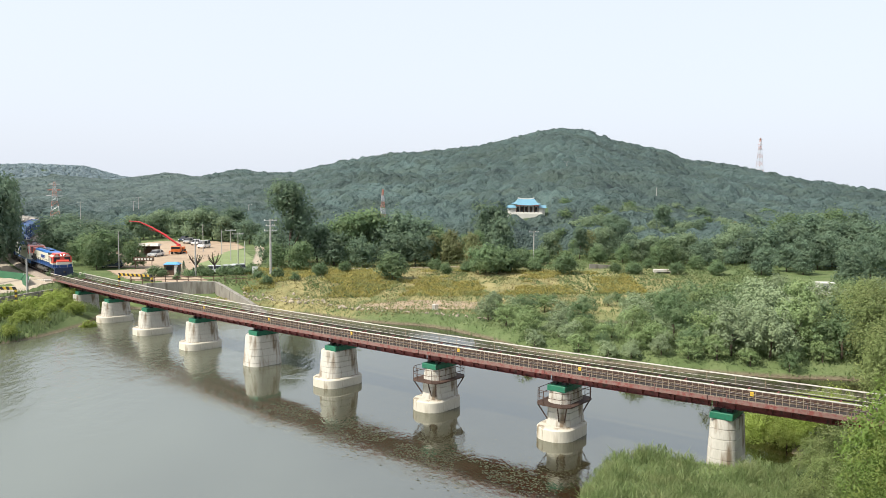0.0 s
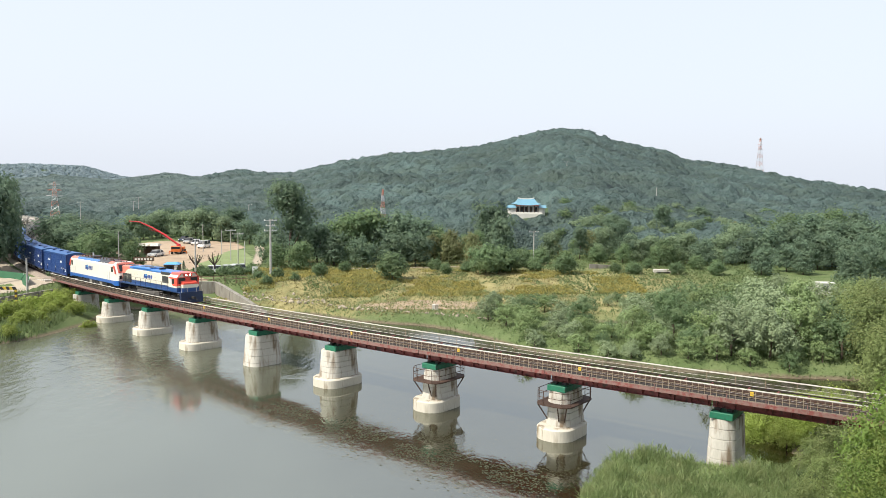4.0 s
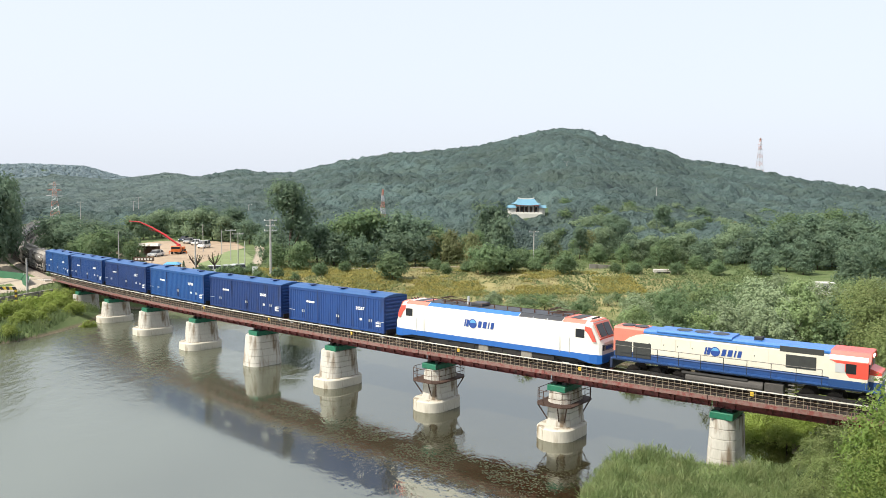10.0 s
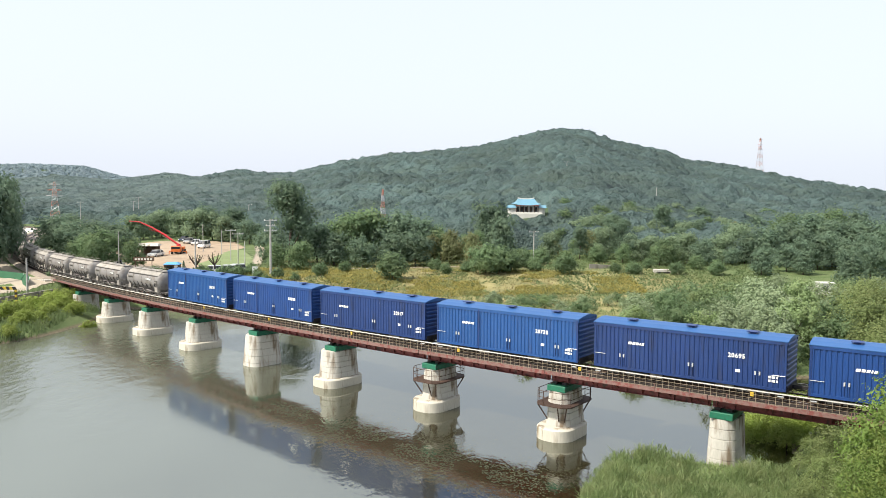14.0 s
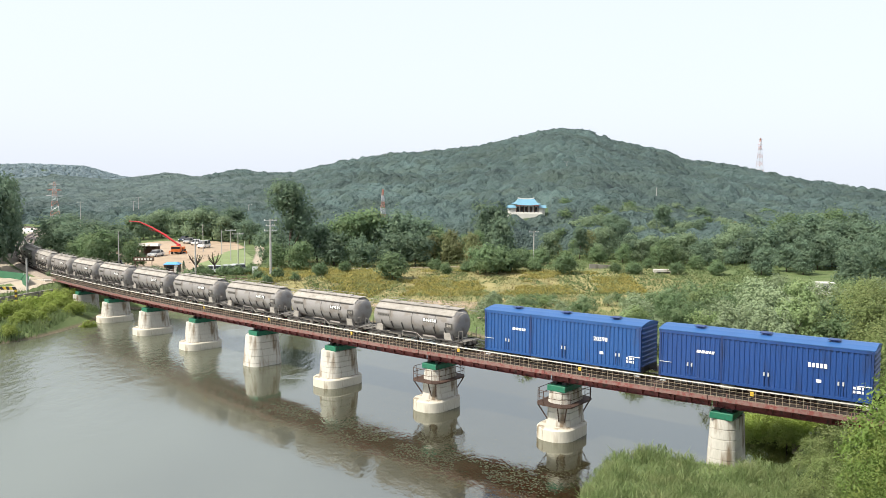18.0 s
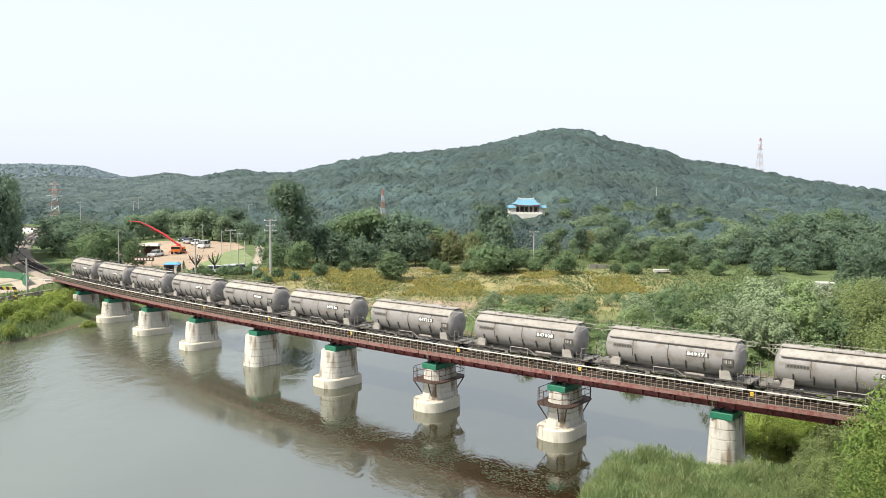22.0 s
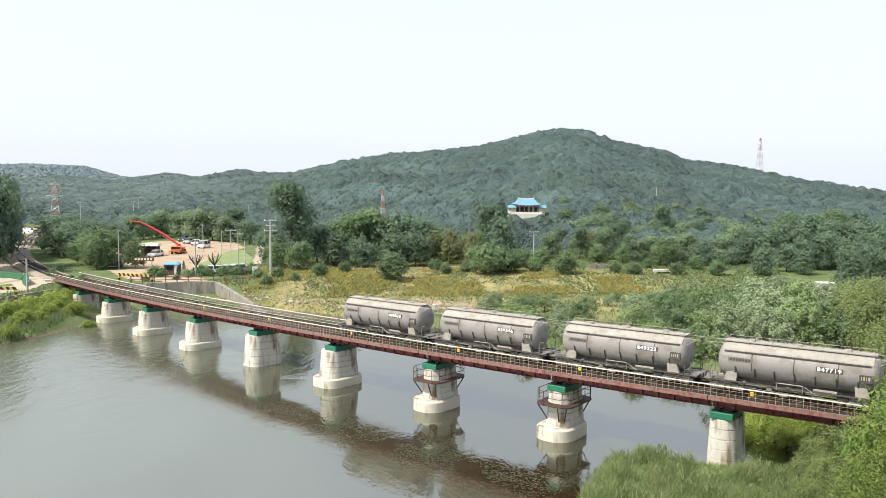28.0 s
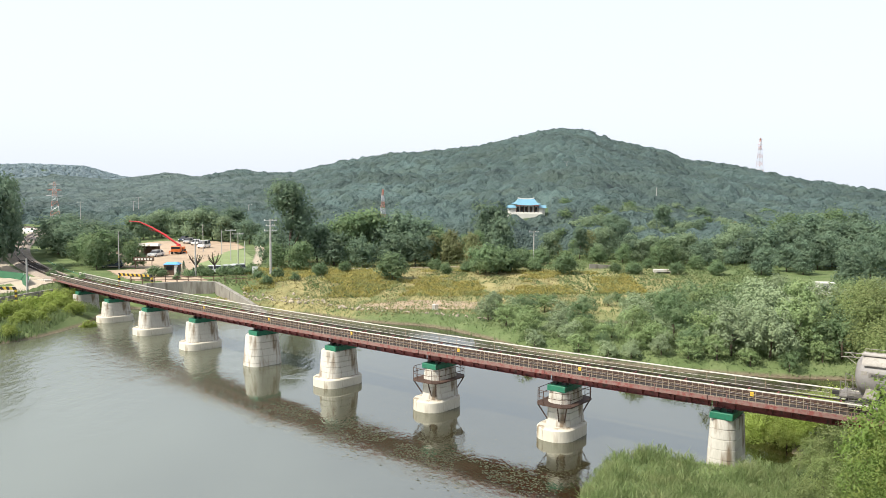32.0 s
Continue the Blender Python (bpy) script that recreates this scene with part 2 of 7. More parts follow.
def loft(bm, rings, close=True, caps=True):
    """Skin through rings of points, all of one count."""
    vr = [[bm.verts.new(p) for p in r] for r in rings]
    n = len(vr[0])
    for a, b in zip(vr, vr[1:]):
        for i in range(n if close else n - 1):
            j = (i + 1) % n
            bm.faces.new((a[i], a[j], b[j], b[i]))
    if caps:
        bm.faces.new(vr[0][::-1])
        bm.faces.new(vr[-1])
    return bm


def prism(bm, outline, y0, y1):
    """An outline in x and z, pushed from y0 to y1."""
    return loft(bm, [[(x, y0, z) for x, z in outline], [(x, y1, z) for x, z in outline]])


def mesh_np(name, verts, faces, material, parent=None, smooth=False):
    """A mesh from arrays: verts n x 3, faces m x 3 or 4."""
    me = bpy.data.meshes.new(name)
    verts, faces = np.asarray(verts, np.float32), np.asarray(faces, np.int32)
    k = faces.shape[1]
    me.vertices.add(len(verts))
    me.vertices.foreach_set("co", verts.ravel())
    me.loops.add(faces.size)
    me.loops.foreach_set("vertex_index", faces.ravel())
    me.polygons.add(len(faces))
    me.polygons.foreach_set("loop_start", np.arange(0, faces.size, k, dtype=np.int32))
    me.update(calc_edges=True)
    me.materials.append(material)
    if smooth:
        me.shade_smooth()
    ob = new(name, me)
    if parent:
        ob.parent = parent
    return ob


# ---- the line of the track ----
KNOTS = (-300, -60, 0, 30, 60, 90, 105, 120, 135, 150, 170, 200, 235, 262, 300, 460)
HEADS = (2.72, 2.66, 2.524, 2.4523, 2.3774, 2.3099, 2.2839, 2.2483, 2.1994, 2.15, 2.075, 1.995, 1.94, 2.02, 2.5, 2.75)
STEP = 0.1
ARC = np.arange(-300, 460, STEP)
HEAD = np.interp(ARC, KNOTS, HEADS)
_x = np.concatenate([[0], np.cumsum(np.cos(HEAD[:-1] + np.diff(HEAD) / 2))]) * STEP
_y = np.concatenate([[0], np.cumsum(np.sin(HEAD[:-1] + np.diff(HEAD) / 2))]) * STEP
_i = int(round(300 / STEP))
TX, TY = _x - _x[_i] + 18.3565, _y - _y[_i] + 54.3386
MIDDLE = -1.87  # the track's centre, off the line of the near ends of the pier caps


def drop(s):
    s = min(max(s, -20), 115)
    return -0.0058 * s - 0.066 * s * s / 1000


def on_line(s, n, z):
    """A point at arc length s, n metres towards the near side, z above water where the line starts."""
    h = float(np.interp(s, ARC, HEAD))
    return Vector((float(np.interp(s, ARC, TX)) - n * math.sin(h), float(np.interp(s, ARC, TY)) + n * math.cos(h), z + drop(s)))


def frame_at(s, n=0.0, z=0.0):
    """Pose with x back along the line (towards greater s), y to the near side, z up."""
    h = float(np.interp(s, ARC, HEAD))
    return Matrix.Translation(on_line(s, n, z)) @ Matrix.Rotation(h, 4, "Z")


def sweep(bm, outline, s0, s1, step=1.5):
    """An outline in n and z carried along the line."""
    k = max(2, int(abs(s1 - s0) / step) + 1)
    return loft(bm, [[on_line(s, n, z) for n, z in outline] for s in np.linspace(s0, s1, k)])


def rect(n0, n1, z0, z1):
    return [(n0, z0), (n0, z1), (n1, z1), (n1, z0)]


RAIL_TOP = 6.0
# ---- ground, river and hills ----
WATER_Z = 0.55
WATER_EDGE = [(2.9, 17.5), (5.8, 38.9), (8.8, 49.6), (11.6, 55.4), (15.6, 56.0), (19.0, 54.2), (22.2, 52.8), (24.8, 55.0), (26.8, 60.3), (32.1, 65.2), (40.9, 69.1), (58.4, 72.0), (73.0, 77.8), (60.3, 87.6), (46.7, 80.8), (36.0, 81.7), (25.0, 84.5), (16.0, 89.5), (9.5, 95.0), (6.0, 101.5), (1.0, 108.0), (-3.0, 111.2), (-11.7, 113.8), (-19.1, 119.7), (-27.2, 121.6), (-42.8, 122.1), (-51.6, 125.5), (-55.5, 124.1), (-50.1, 118.7), (-48.9, 110.9), (-50.4, 101.2), (-53.0, 95.8), (-60.3, 89.5), (-87.6, 73.0), (-194.6, 38.9), (-389.2, 0.0), (-389.2, -58.4), (-145.9, -14.6), (-58.4, 1.9), (-19.5, 13.6)]
RIDGE_X = (-400, -200, 0, 100, 200, 300, 380, 450, 520, 600, 700, 780, 850, 920, 985, 1040, 1080, 1180, 1210, 1290, 1340, 1430, 1568, 1800)
RIDGE_Y = (330, 330, 322, 313, 321, 309, 319, 314, 307, 288, 273, 268, 261, 244, 231, 236, 252, 272, 285, 295, 306, 323, 339, 350)


def smooth(t):
    t = np.clip(t, 0, 1)
    return t * t * (3 - 2 * t)


def wave(x, y, k, seed):
    """Cheap rolling noise, about -1 to 1."""
    out = 0
    rs = np.random.RandomState(seed)
    for o in range(4):
        a, ph = rs.uniform(0, 6.28, 3), rs.uniform(0, 6.28, 3)
        for j in range(3):
            out = out + np.sin((x * np.cos(a[j]) + y * np.sin(a[j])) * k * 1.9 ** o + ph[j]) * 0.55 ** o
    return out / 4.2


def to_water(x, y):
    """Distance to the river's edge, negative in the river."""
    d, inside = np.full(np.shape(x), 1e9), np.zeros(np.shape(x), bool)
    pts = WATER_EDGE
    for (ax, ay), (bx, by) in zip(pts, pts[1:] + pts[:1]):
        ex, ey = bx - ax, by - ay
        t = np.clip(((x - ax) * ex + (y - ay) * ey) / (ex * ex + ey * ey), 0, 1)
        d = np.minimum(d, np.hypot(x - ax - t * ex, y - ay - t * ey))
        if ay != by:
            inside ^= ((ay > y) != (by > y)) & (x < ax + (y - ay) / (by - ay) * ex)
    d = np.where(inside, -d, d)
    # a small pond among the willows
    return np.minimum(d, (np.hypot((x - 23.2) / 4.6, (y - 112.5) / 2.3) - 1) * 2.3)


def bearing(x, y):
    """Where a direction lies across the view, as a number that grows to the right."""
    return np.where(y > 1, 784 + 1426 * x / np.maximum(y, 1), np.where(x > 0, 3000, -3000))


def hill_foot(b):
    return np.interp(b, (-200, 100, 420, 520, 900, 1250, 1450, 1700), (330, 340, 285, 198, 192, 186, 178, 175))


def hill_top(b):
    return np.interp(b, (-200, 380, 600, 1100, 1700), (820, 780, 620, 600, 560))


def ground_z(x, y):
    x, y = np.asarray(x, float), np.asarray(y, float)
    d = to_water(x, y)
    # flood plain rising to the terrace behind the river
    y0 = np.interp(x, (-34, -30, 0, 40, 80), (126, 123, 118, 108, 104))
    wd = np.interp(x, (-34, -30, 0, 40, 80), (5, 12, 28, 52, 55))
    z = 1.7 + 2.3 * smooth((y - y0) / wd)
    # the left bank: a low shelf in front of the wall, the road level behind it
    wall_x = -60.5 - (129 - y) * 0.3
    shelf = np.where(x < wall_x, 3.2, 1.5)
    left = smooth((-50 - x) / 3) * (1 - smooth((y - 129) / 4))
    z = z * (1 - left) + shelf * left
    z = z + 0.12 * wave(x, y, 0.25, 3)
    near_track = np.zeros_like(x)
    for s in [*range(112, 440, 6), *range(-300, -28, 8)]:
        px, py = np.interp(s, ARC, TX), np.interp(s, ARC, TY)
        h = np.interp(s, ARC, HEAD)
        dist = np.hypot(x - (px - MIDDLE * math.sin(h)), y - (py + MIDDLE * math.cos(h)))
        near_track = np.maximum(near_track, 1 - smooth((dist - 3.5) / 5))
    z = z * (1 - near_track) + (RAIL_TOP - np.where(x > 0, -0.09, 1.54) - 0.62) * near_track
    # banks
    z = np.where(d > 0, WATER_Z + 0.06 + (z - WATER_Z - 0.06) * smooth(d / 2.2), WATER_Z - 0.2 - 1.2 * smooth(-d / 4))
    # hills
    r, b = np.hypot(x, y), bearing(x, y)
    top = hill_top(b)
    zt = EYE[2] + (328.5 + (b - 784) * 0.0085 - np.interp(b, RIDGE_X, RIDGE_Y)) / 1426 * top - 3.9
    foot = hill_foot(b)
    t = (r - foot) / (top - foot)
    spur = (wave(x, y, 0.018, 7) * 7.0 + 6.0 * np.abs(wave(x * 1.0, y * 0.35, 0.03, 17)) - 2.5) * np.clip(t * 2, 0, 1) * np.clip((1 - t) * 3, 0, 1)
    hz = (zt - 4) * np.where(t < 1, np.clip(t, 0, 1) ** 0.92, 1 - 0.35 * smooth((t - 1) / 0.8)) + spur
    z = z + np.where((y > 1) & (t > 0), hz, 0)
    far = smooth((r - 1100) / 500) * (y > 1)
    zf = EYE[2] + (328.5 + (b - 784) * 0.0085 - np.interp(b, (-400, 0, 60, 150, 210, 300, 2000), (304, 299, 298, 301, 316, 330, 345))) / 1426 * 1600
    z = z * (1 - far) + zf * far
    # the high bank on which the camera stands
    knoll = 18.3 * smooth(1.12 - np.hypot(x, y + 5) / 25)
    z = np.where(knoll > 0.3, np.maximum(z, knoll), z)
    back = smooth((-y - 30) / 60)
    return z * (1 - back) + (6 + 2 * wave(x, y, 0.02, 5)) * back


def ground_material():
    m = bpy.data.materials.new("meadow_ground")
    m.use_nodes = True
    n, l = m.node_tree.nodes, m.node_tree.links
    b = n["Principled BSDF"]
    tc, sep = n.new("ShaderNodeTexCoord"), n.new("ShaderNodeSeparateXYZ")
    l.new(tc.outputs["Object"], sep.inputs[0])

    def noise_of(scale, detail=5):
        q = n.new("ShaderNodeTexNoise")
        q.inputs["Scale"].default_value, q.inputs["Detail"].default_value = scale, detail
        l.new(tc.outputs["Object"], q.inputs["Vector"])
        return q.outputs[0]

    def ramp(src, a, c, lo=0.0, hi=1.0):
        q = n.new("ShaderNodeMapRange")
        q.interpolation_type = "SMOOTHSTEP"
        for k, v in zip(("From Min", "From Max", "To Min", "To Max"), (a, c, lo, hi)):
            q.inputs[k].default_value = v
        l.new(src, q.inputs["Value"])
        return q.outputs[0]

    def op(kind, a, c):
        q = n.new("ShaderNodeMath")
        q.operation = kind
        for i, v in enumerate((a, c)):
            if isinstance(v, float):
                q.inputs[i].default_value = v
            else:
                l.new(v, q.inputs[i])
        return q.outputs[0]

    def blend(f, a, c):
        q = n.new("ShaderNodeMixRGB")
        l.new(f, q.inputs[0])
        for i, v in ((1, a), (2, c)):
            if isinstance(v, tuple):
                q.inputs[i].default_value = (*v, 1)
            else:
                l.new(v, q.inputs[i])
        return q.outputs[0]

    big, mid, small = noise_of(0.045), noise_of(0.3), noise_of(3.0)
    green = blend(ramp(mid, 0.35, 0.65), (0.085, 0.12, 0.047), (0.12, 0.153, 0.066))
    dry = blend(ramp(mid, 0.35, 0.65), (0.215, 0.19, 0.085), (0.285, 0.25, 0.12))
    # dry meadow on the terrace behind the river
    yb = op("ADD", sep.outputs[1], op("MULTIPLY", op("SUBTRACT", big, 0.5), 30.0))
    zone = op("MULTIPLY", ramp(yb, 112.0, 122.0), ramp(yb, 168.0, 145.0))
    zone = op("MULTIPLY", zone, op("MULTIPLY", ramp(sep.outputs[0], -33.0, -24.0), ramp(sep.outputs[0], 58.0, 30.0)))
    zone = op("MULTIPLY", zone, ramp(mid, 0.25, 0.55))
    col = blend(zone, green, dry)
    forest = blend(ramp(small, 0.3, 0.7), (0.05, 0.075, 0.045), (0.075, 0.105, 0.06))
    col = blend(ramp(sep.outputs[2], 5.0, 7.5), col, forest)
    mud = blend(ramp(small, 0.3, 0.7), (0.10, 0.08, 0.055), (0.17, 0.14, 0.10))
    col = blend(ramp(sep.outputs[2], 0.95, 0.65), col, mud)
    col = blend(ramp(small, 0.3, 0.8, 0.0, 0.25), col, (0.07, 0.10, 0.035))
    l.new(col, b.inputs["Base Color"])
    b.inputs["Roughness"].default_value = 0.95
    b.inputs["Specular IOR Level"].default_value = 0.15
    bp = n.new("ShaderNodeBump")
    bp.inputs["Strength"].default_value, bp.inputs["Distance"].default_value = 0.8, 0.25
    l.new(small, bp.inputs["Height"])
    l.new(bp.outputs[0], b.inputs["Normal"])
    return m


def build_ground():
    front = np.arange(-40, 40.01, 0.42)
    rest = np.arange(44, 316.1, 4.0)
    az = np.radians(np.concatenate([front, rest]))
    rad = np.concatenate([[0.01, 1.0, 2.5], 4.0 * 1.017 ** np.arange(0, 440)])
    rad = rad[rad < 4200]
    R, A = np.meshgrid(rad, az, indexing="ij")
    X, Y = R * np.sin(A) + 0.4, R * np.cos(A) - 0.9
    Z = ground_z(X, Y)
    V = np.stack([X, Y, Z], -1).reshape(-1, 3)
    na, nr = len(az), len(rad)
    i, j = np.meshgrid(np.arange(nr - 1), np.arange(na), indexing="ij")
    k = (j + 1) % na
    F = np.stack([i * na + j, i * na + k, (i + 1) * na + k, (i + 1) * na + j], -1).reshape(-1, 4)
    ob = mesh_np("ground", V, F, ground_material(), smooth=True)
    return tagged(ob, "river banks, dry meadow and wooded hill ground", "ground", kind="structure")


def water_material():
    m = bpy.data.materials.new("river_water")
    m.use_nodes = True
    n, l = m.node_tree.nodes, m.node_tree.links
    b = n["Principled BSDF"]
    tc = n.new("ShaderNodeTexCoord")
    mp = n.new("ShaderNodeMapping")
    mp.inputs["Rotation"].default_value = (0, 0, 0.5)
    mp.inputs["Scale"].default_value = (1.0, 0.45, 1)
    l.new(tc.outputs["Object"], mp.inputs[0])
    # pale patches in the base colour stand for cloud reflections and surface film
    cloud_noise = n.new("ShaderNodeTexNoise")
    cloud_noise.inputs["Scale"].default_value, cloud_noise.inputs["Detail"].default_value = 0.05, 4
    l.new(mp.outputs[0], cloud_noise.inputs["Vector"])
    mix = n.new("ShaderNodeMixRGB")
    mix.inputs[1].default_value, mix.inputs[2].default_value = (0.020, 0.0155, 0.006, 1), (0.082, 0.086, 0.060, 1)
    cloud_patch = n.new("ShaderNodeMapRange")
    cloud_patch.inputs["From Min"].default_value, cloud_patch.inputs["From Max"].default_value = 0.42, 0.66
    l.new(cloud_noise.outputs[0], cloud_patch.inputs["Value"])
    # milky base colour grows leftward, standing in for bright reflected sky
    pos, glare_ramp, more = n.new("ShaderNodeSeparateXYZ"), n.new("ShaderNodeMapRange"), n.new("ShaderNodeMath")
    l.new(tc.outputs["Object"], pos.inputs[0])
    for k, v in zip(("From Min", "From Max", "To Min", "To Max"), (2.0, -34.0, 0.0, 0.95)):
        glare_ramp.inputs[k].default_value = v
    l.new(pos.outputs[0], glare_ramp.inputs["Value"])
    more.operation, more.use_clamp = "MULTIPLY_ADD", True
    more.inputs[1].default_value = 0.35
    l.new(cloud_patch.outputs[0], more.inputs[0])
    l.new(glare_ramp.outputs[0], more.inputs[2])
    l.new(more.outputs[0], mix.inputs[0])
    l.new(mix.outputs[0], b.inputs["Base Color"])
    b.inputs["Roughness"].default_value, b.inputs["IOR"].default_value = 0.06, 2.6
    b.inputs["Specular Tint"].default_value = (0.95, 1.0, 0.93, 1)
    b.inputs["Specular IOR Level"].default_value = 0.75
    h = []
    chop = n.new("ShaderNodeMapRange")
    for k, v in zip(("From Min", "From Max", "To Min", "To Max"), (-10.0, -32.0, 0.05, 0.14)):
        chop.inputs[k].default_value = v
    h2 = n.new("ShaderNodeSeparateXYZ")
    l.new(tc.outputs["Object"], h2.inputs[0])
    l.new(h2.outputs[0], chop.inputs["Value"])
    l.new(chop.outputs[0], b.inputs["Roughness"])
    for sc, dt in ((0.8, 2), (4.2, 3)):
        q = n.new("ShaderNodeTexNoise")
        q.inputs["Scale"].default_value, q.inputs["Detail"].default_value = sc, dt
        l.new(mp.outputs[0], q.inputs["Vector"])
        h.append(q)
    area = n.new("ShaderNodeTexNoise")
    area.inputs["Scale"].default_value = 0.03
    l.new(tc.outputs["Object"], area.inputs["Vector"])
    ar = n.new("ShaderNodeMapRange")
    for k, v in zip(("From Min", "From Max", "To Min", "To Max"), (0.44, 0.56, 0.12, 1.25)):
        ar.inputs[k].default_value = v
    l.new(area.outputs[0], ar.inputs["Value"])
    xyz, wind, gust = n.new("ShaderNodeSeparateXYZ"), n.new("ShaderNodeMapRange"), n.new("ShaderNodeMath")
    l.new(tc.outputs["Object"], xyz.inputs[0])
    for k, v in zip(("From Min", "From Max", "To Min", "To Max"), (2.0, -24.0, 0.45, 1.2)):
        wind.inputs[k].default_value = v
    l.new(xyz.outputs[0], wind.inputs["Value"])
    gust.operation = "MULTIPLY"
    l.new(wind.outputs[0], gust.inputs[0])
    l.new(ar.outputs[0], gust.inputs[1])
    ad = n.new("ShaderNodeMath")
    ad.operation = "MULTIPLY_ADD"
    ad.inputs[1].default_value = 0.35
    l.new(h[1].outputs[0], ad.inputs[0])
    l.new(h[0].outputs[0], ad.inputs[2])
    mu = n.new("ShaderNodeMath")
    mu.operation = "MULTIPLY"
    l.new(ad.outputs[0], mu.inputs[0])
    l.new(gust.outputs[0], mu.inputs[1])
    bp = n.new("ShaderNodeBump")
    bp.inputs["Strength"].default_value, bp.inputs["Distance"].default_value = 0.65, 0.09
    l.new(mu.outputs[0], bp.inputs["Height"])
    l.new(bp.outputs[0], b.inputs["Normal"])
    return m


build_ground()
bm = bmesh.new()
bmesh.ops.create_grid(bm, x_segments=20, y_segments=12, size=1)
bmesh.ops.transform(bm, matrix=Matrix.Translation((-160, 35, WATER_Z)) @ Matrix.Diagonal((250, 105, 1, 1)), verts=bm.verts)
tagged(obj("water", bm, water_material()), "calm grey-green river water with faint ripples", "river", kind="structure")
# ---- railway bridge ----
SPAN = 12.64
CAP_TOP = 4.87


def stadium(cx, cy, half_n, half_s, z, corner=0.16, seg=3):
    """A round-cornered outline: long across the track (y), half_s half thick along it (x)."""
    pts = []
    c = min(corner, half_s * 0.95)
    for sx, sy, a0 in ((1, 1, 0), (-1, 1, 0.5), (-1, -1, 1.0), (1, -1, 1.5)):
        for k in range(seg + 1):
            a = math.pi * (a0 + 0.5 * k / seg)
            pts.append((cx + sx * (half_s - c) + c * math.cos(a), cy + sy * (half_n - c) + c * math.sin(a), z))
    return pts


def pier(index, z_water_stands, footing, gallery):
    s = index * SPAN
    m = frame_at(s, 0, 0)
    zc = m.translation.z
    cap_z = CAP_TOP + zc
    m.translation.z = 0
    kind = "round footing" if footing else "no footing"
    if gallery:
        kind = "rusty inspection gallery"
    t = thing("bridge_pier", m, "round-nosed concrete pier with green cap, " + kind, "bridge pier", "bridge piers")
    y0, y1 = -3.12, 0.0
    big = index > 2
    fc = 1.3 if index > 2 else 1.4
    cx, cy = -0.83, -1.6
    part("cap", box(bmesh.new(), cx - 0.8, cx + 0.78, y0, y1, cap_z - 0.56, cap_z - 0.1, bevel=0.03), CAPGREEN, t, "green-painted cap beam")
    for yy in (-0.75, -3.0):
        for xx in (-0.42, 0.42):
            b = part("bearing", B(cx + xx - 0.2, cx + xx + 0.2, yy - 0.2, yy + 0.2, cap_z - 0.1, cap_z + 0.12, bevel=0.02), DARKFRAME, t)
    top, bot = cap_z - 0.56, (fc + 0.1 if footing else z_water_stands)
    lift = 5 if footing else 7
    zs = np.linspace(top, bot, lift + 1)
    grow = 0.16 if footing else (0.35 if index == 4 else 0.2)
    for k in range(lift):
        rings = []
        za, zb = zs[k], zs[k + 1]
        for z, sh in ((za, -0.02), (za - 0.03, 0.02), (zb + 0.03, 0.02), (zb + 0.004, -0.02)):
            f = (top - z) / max(top - bot, 0.1)
            rings.append(stadium(cx + (0.25 if big else 0), cy + (0.2 if big else 0), (1.78 if big else 1.58) + grow * f - 0.02 + sh, (1.2 if big else 0.93) + grow * f - 0.02 + sh, z, 1.05 if big else 0.86, 16))
        bm = loft(bmesh.new(), rings[::-1])
        part("concrete_lift", bm, CONCRETE, t, smooth=False)
    if footing:
        fx, fn, fs = (cx + 0.22, 2.42, 1.72) if big else (cx + 0.05, 2.28, 1.55)
        bm = loft(bmesh.new(), [stadium(fx, cy + 0.4, fn, fs, z, 1.4, 8) for z in (-1.2, fc)] + [stadium(fx, cy + 0.4, fn - 0.1, fs - 0.1, fc + 0.1, 1.3, 8), stadium(fx, cy + 0.3, fn - 0.35, fs - 0.35, fc + 0.12, 0.9, 8)])
        part("footing", bm, FOOTING, t, "pale concrete footing stained at the waterline")
    if gallery:
        zg = cap_z - 1.5
        deck = part("gallery_deck", loft(bmesh.new(), [stadium(cx, cy + 0.16, 2.28, 1.55, zg - 0.1, 0.9, 4), stadium(cx, cy + 0.16, 2.28, 1.55, zg, 0.9, 4)]), RUST, t, "rusty brown gallery deck")
        ring = stadium(cx, cy + 0.16, 2.25, 1.52, zg, 0.9, 4)
        for k in range(0, len(ring), 2):
            part("gallery_post", T(ring[k], (*ring[k][:2], zg + 1.05), 0.03, seg=5), RUST, t)
        for dz in (0.55, 1.05):
            bm = bmesh.new()
            for a, c in zip(ring, ring[1:] + ring[:1]):
                tube(bm, (*a[:2], zg + dz), (*c[:2], zg + dz), 0.025, seg=5)
            part("gallery_rail", bm, RUST, t)
        for k in (2, 5, 7, 12, 15, 17):
            a = ring[k]
            c = (cx + (a[0] - cx) * 0.55, cy + (a[1] - cy) * 0.66, zg - 1.5)
            part("gallery_bracket", T((*a[:2], zg - 0.1), c, 0.055, seg=5), RUST, t)
    return t


pier(0, -0.6, False, False)
for i, (foot, gal) in enumerate(((True, True), (True, True), (True, False), (False, False), (True, False), (True, False), (True, False), (False, False)), 1):
    pier(i, -1.2, foot, gal)


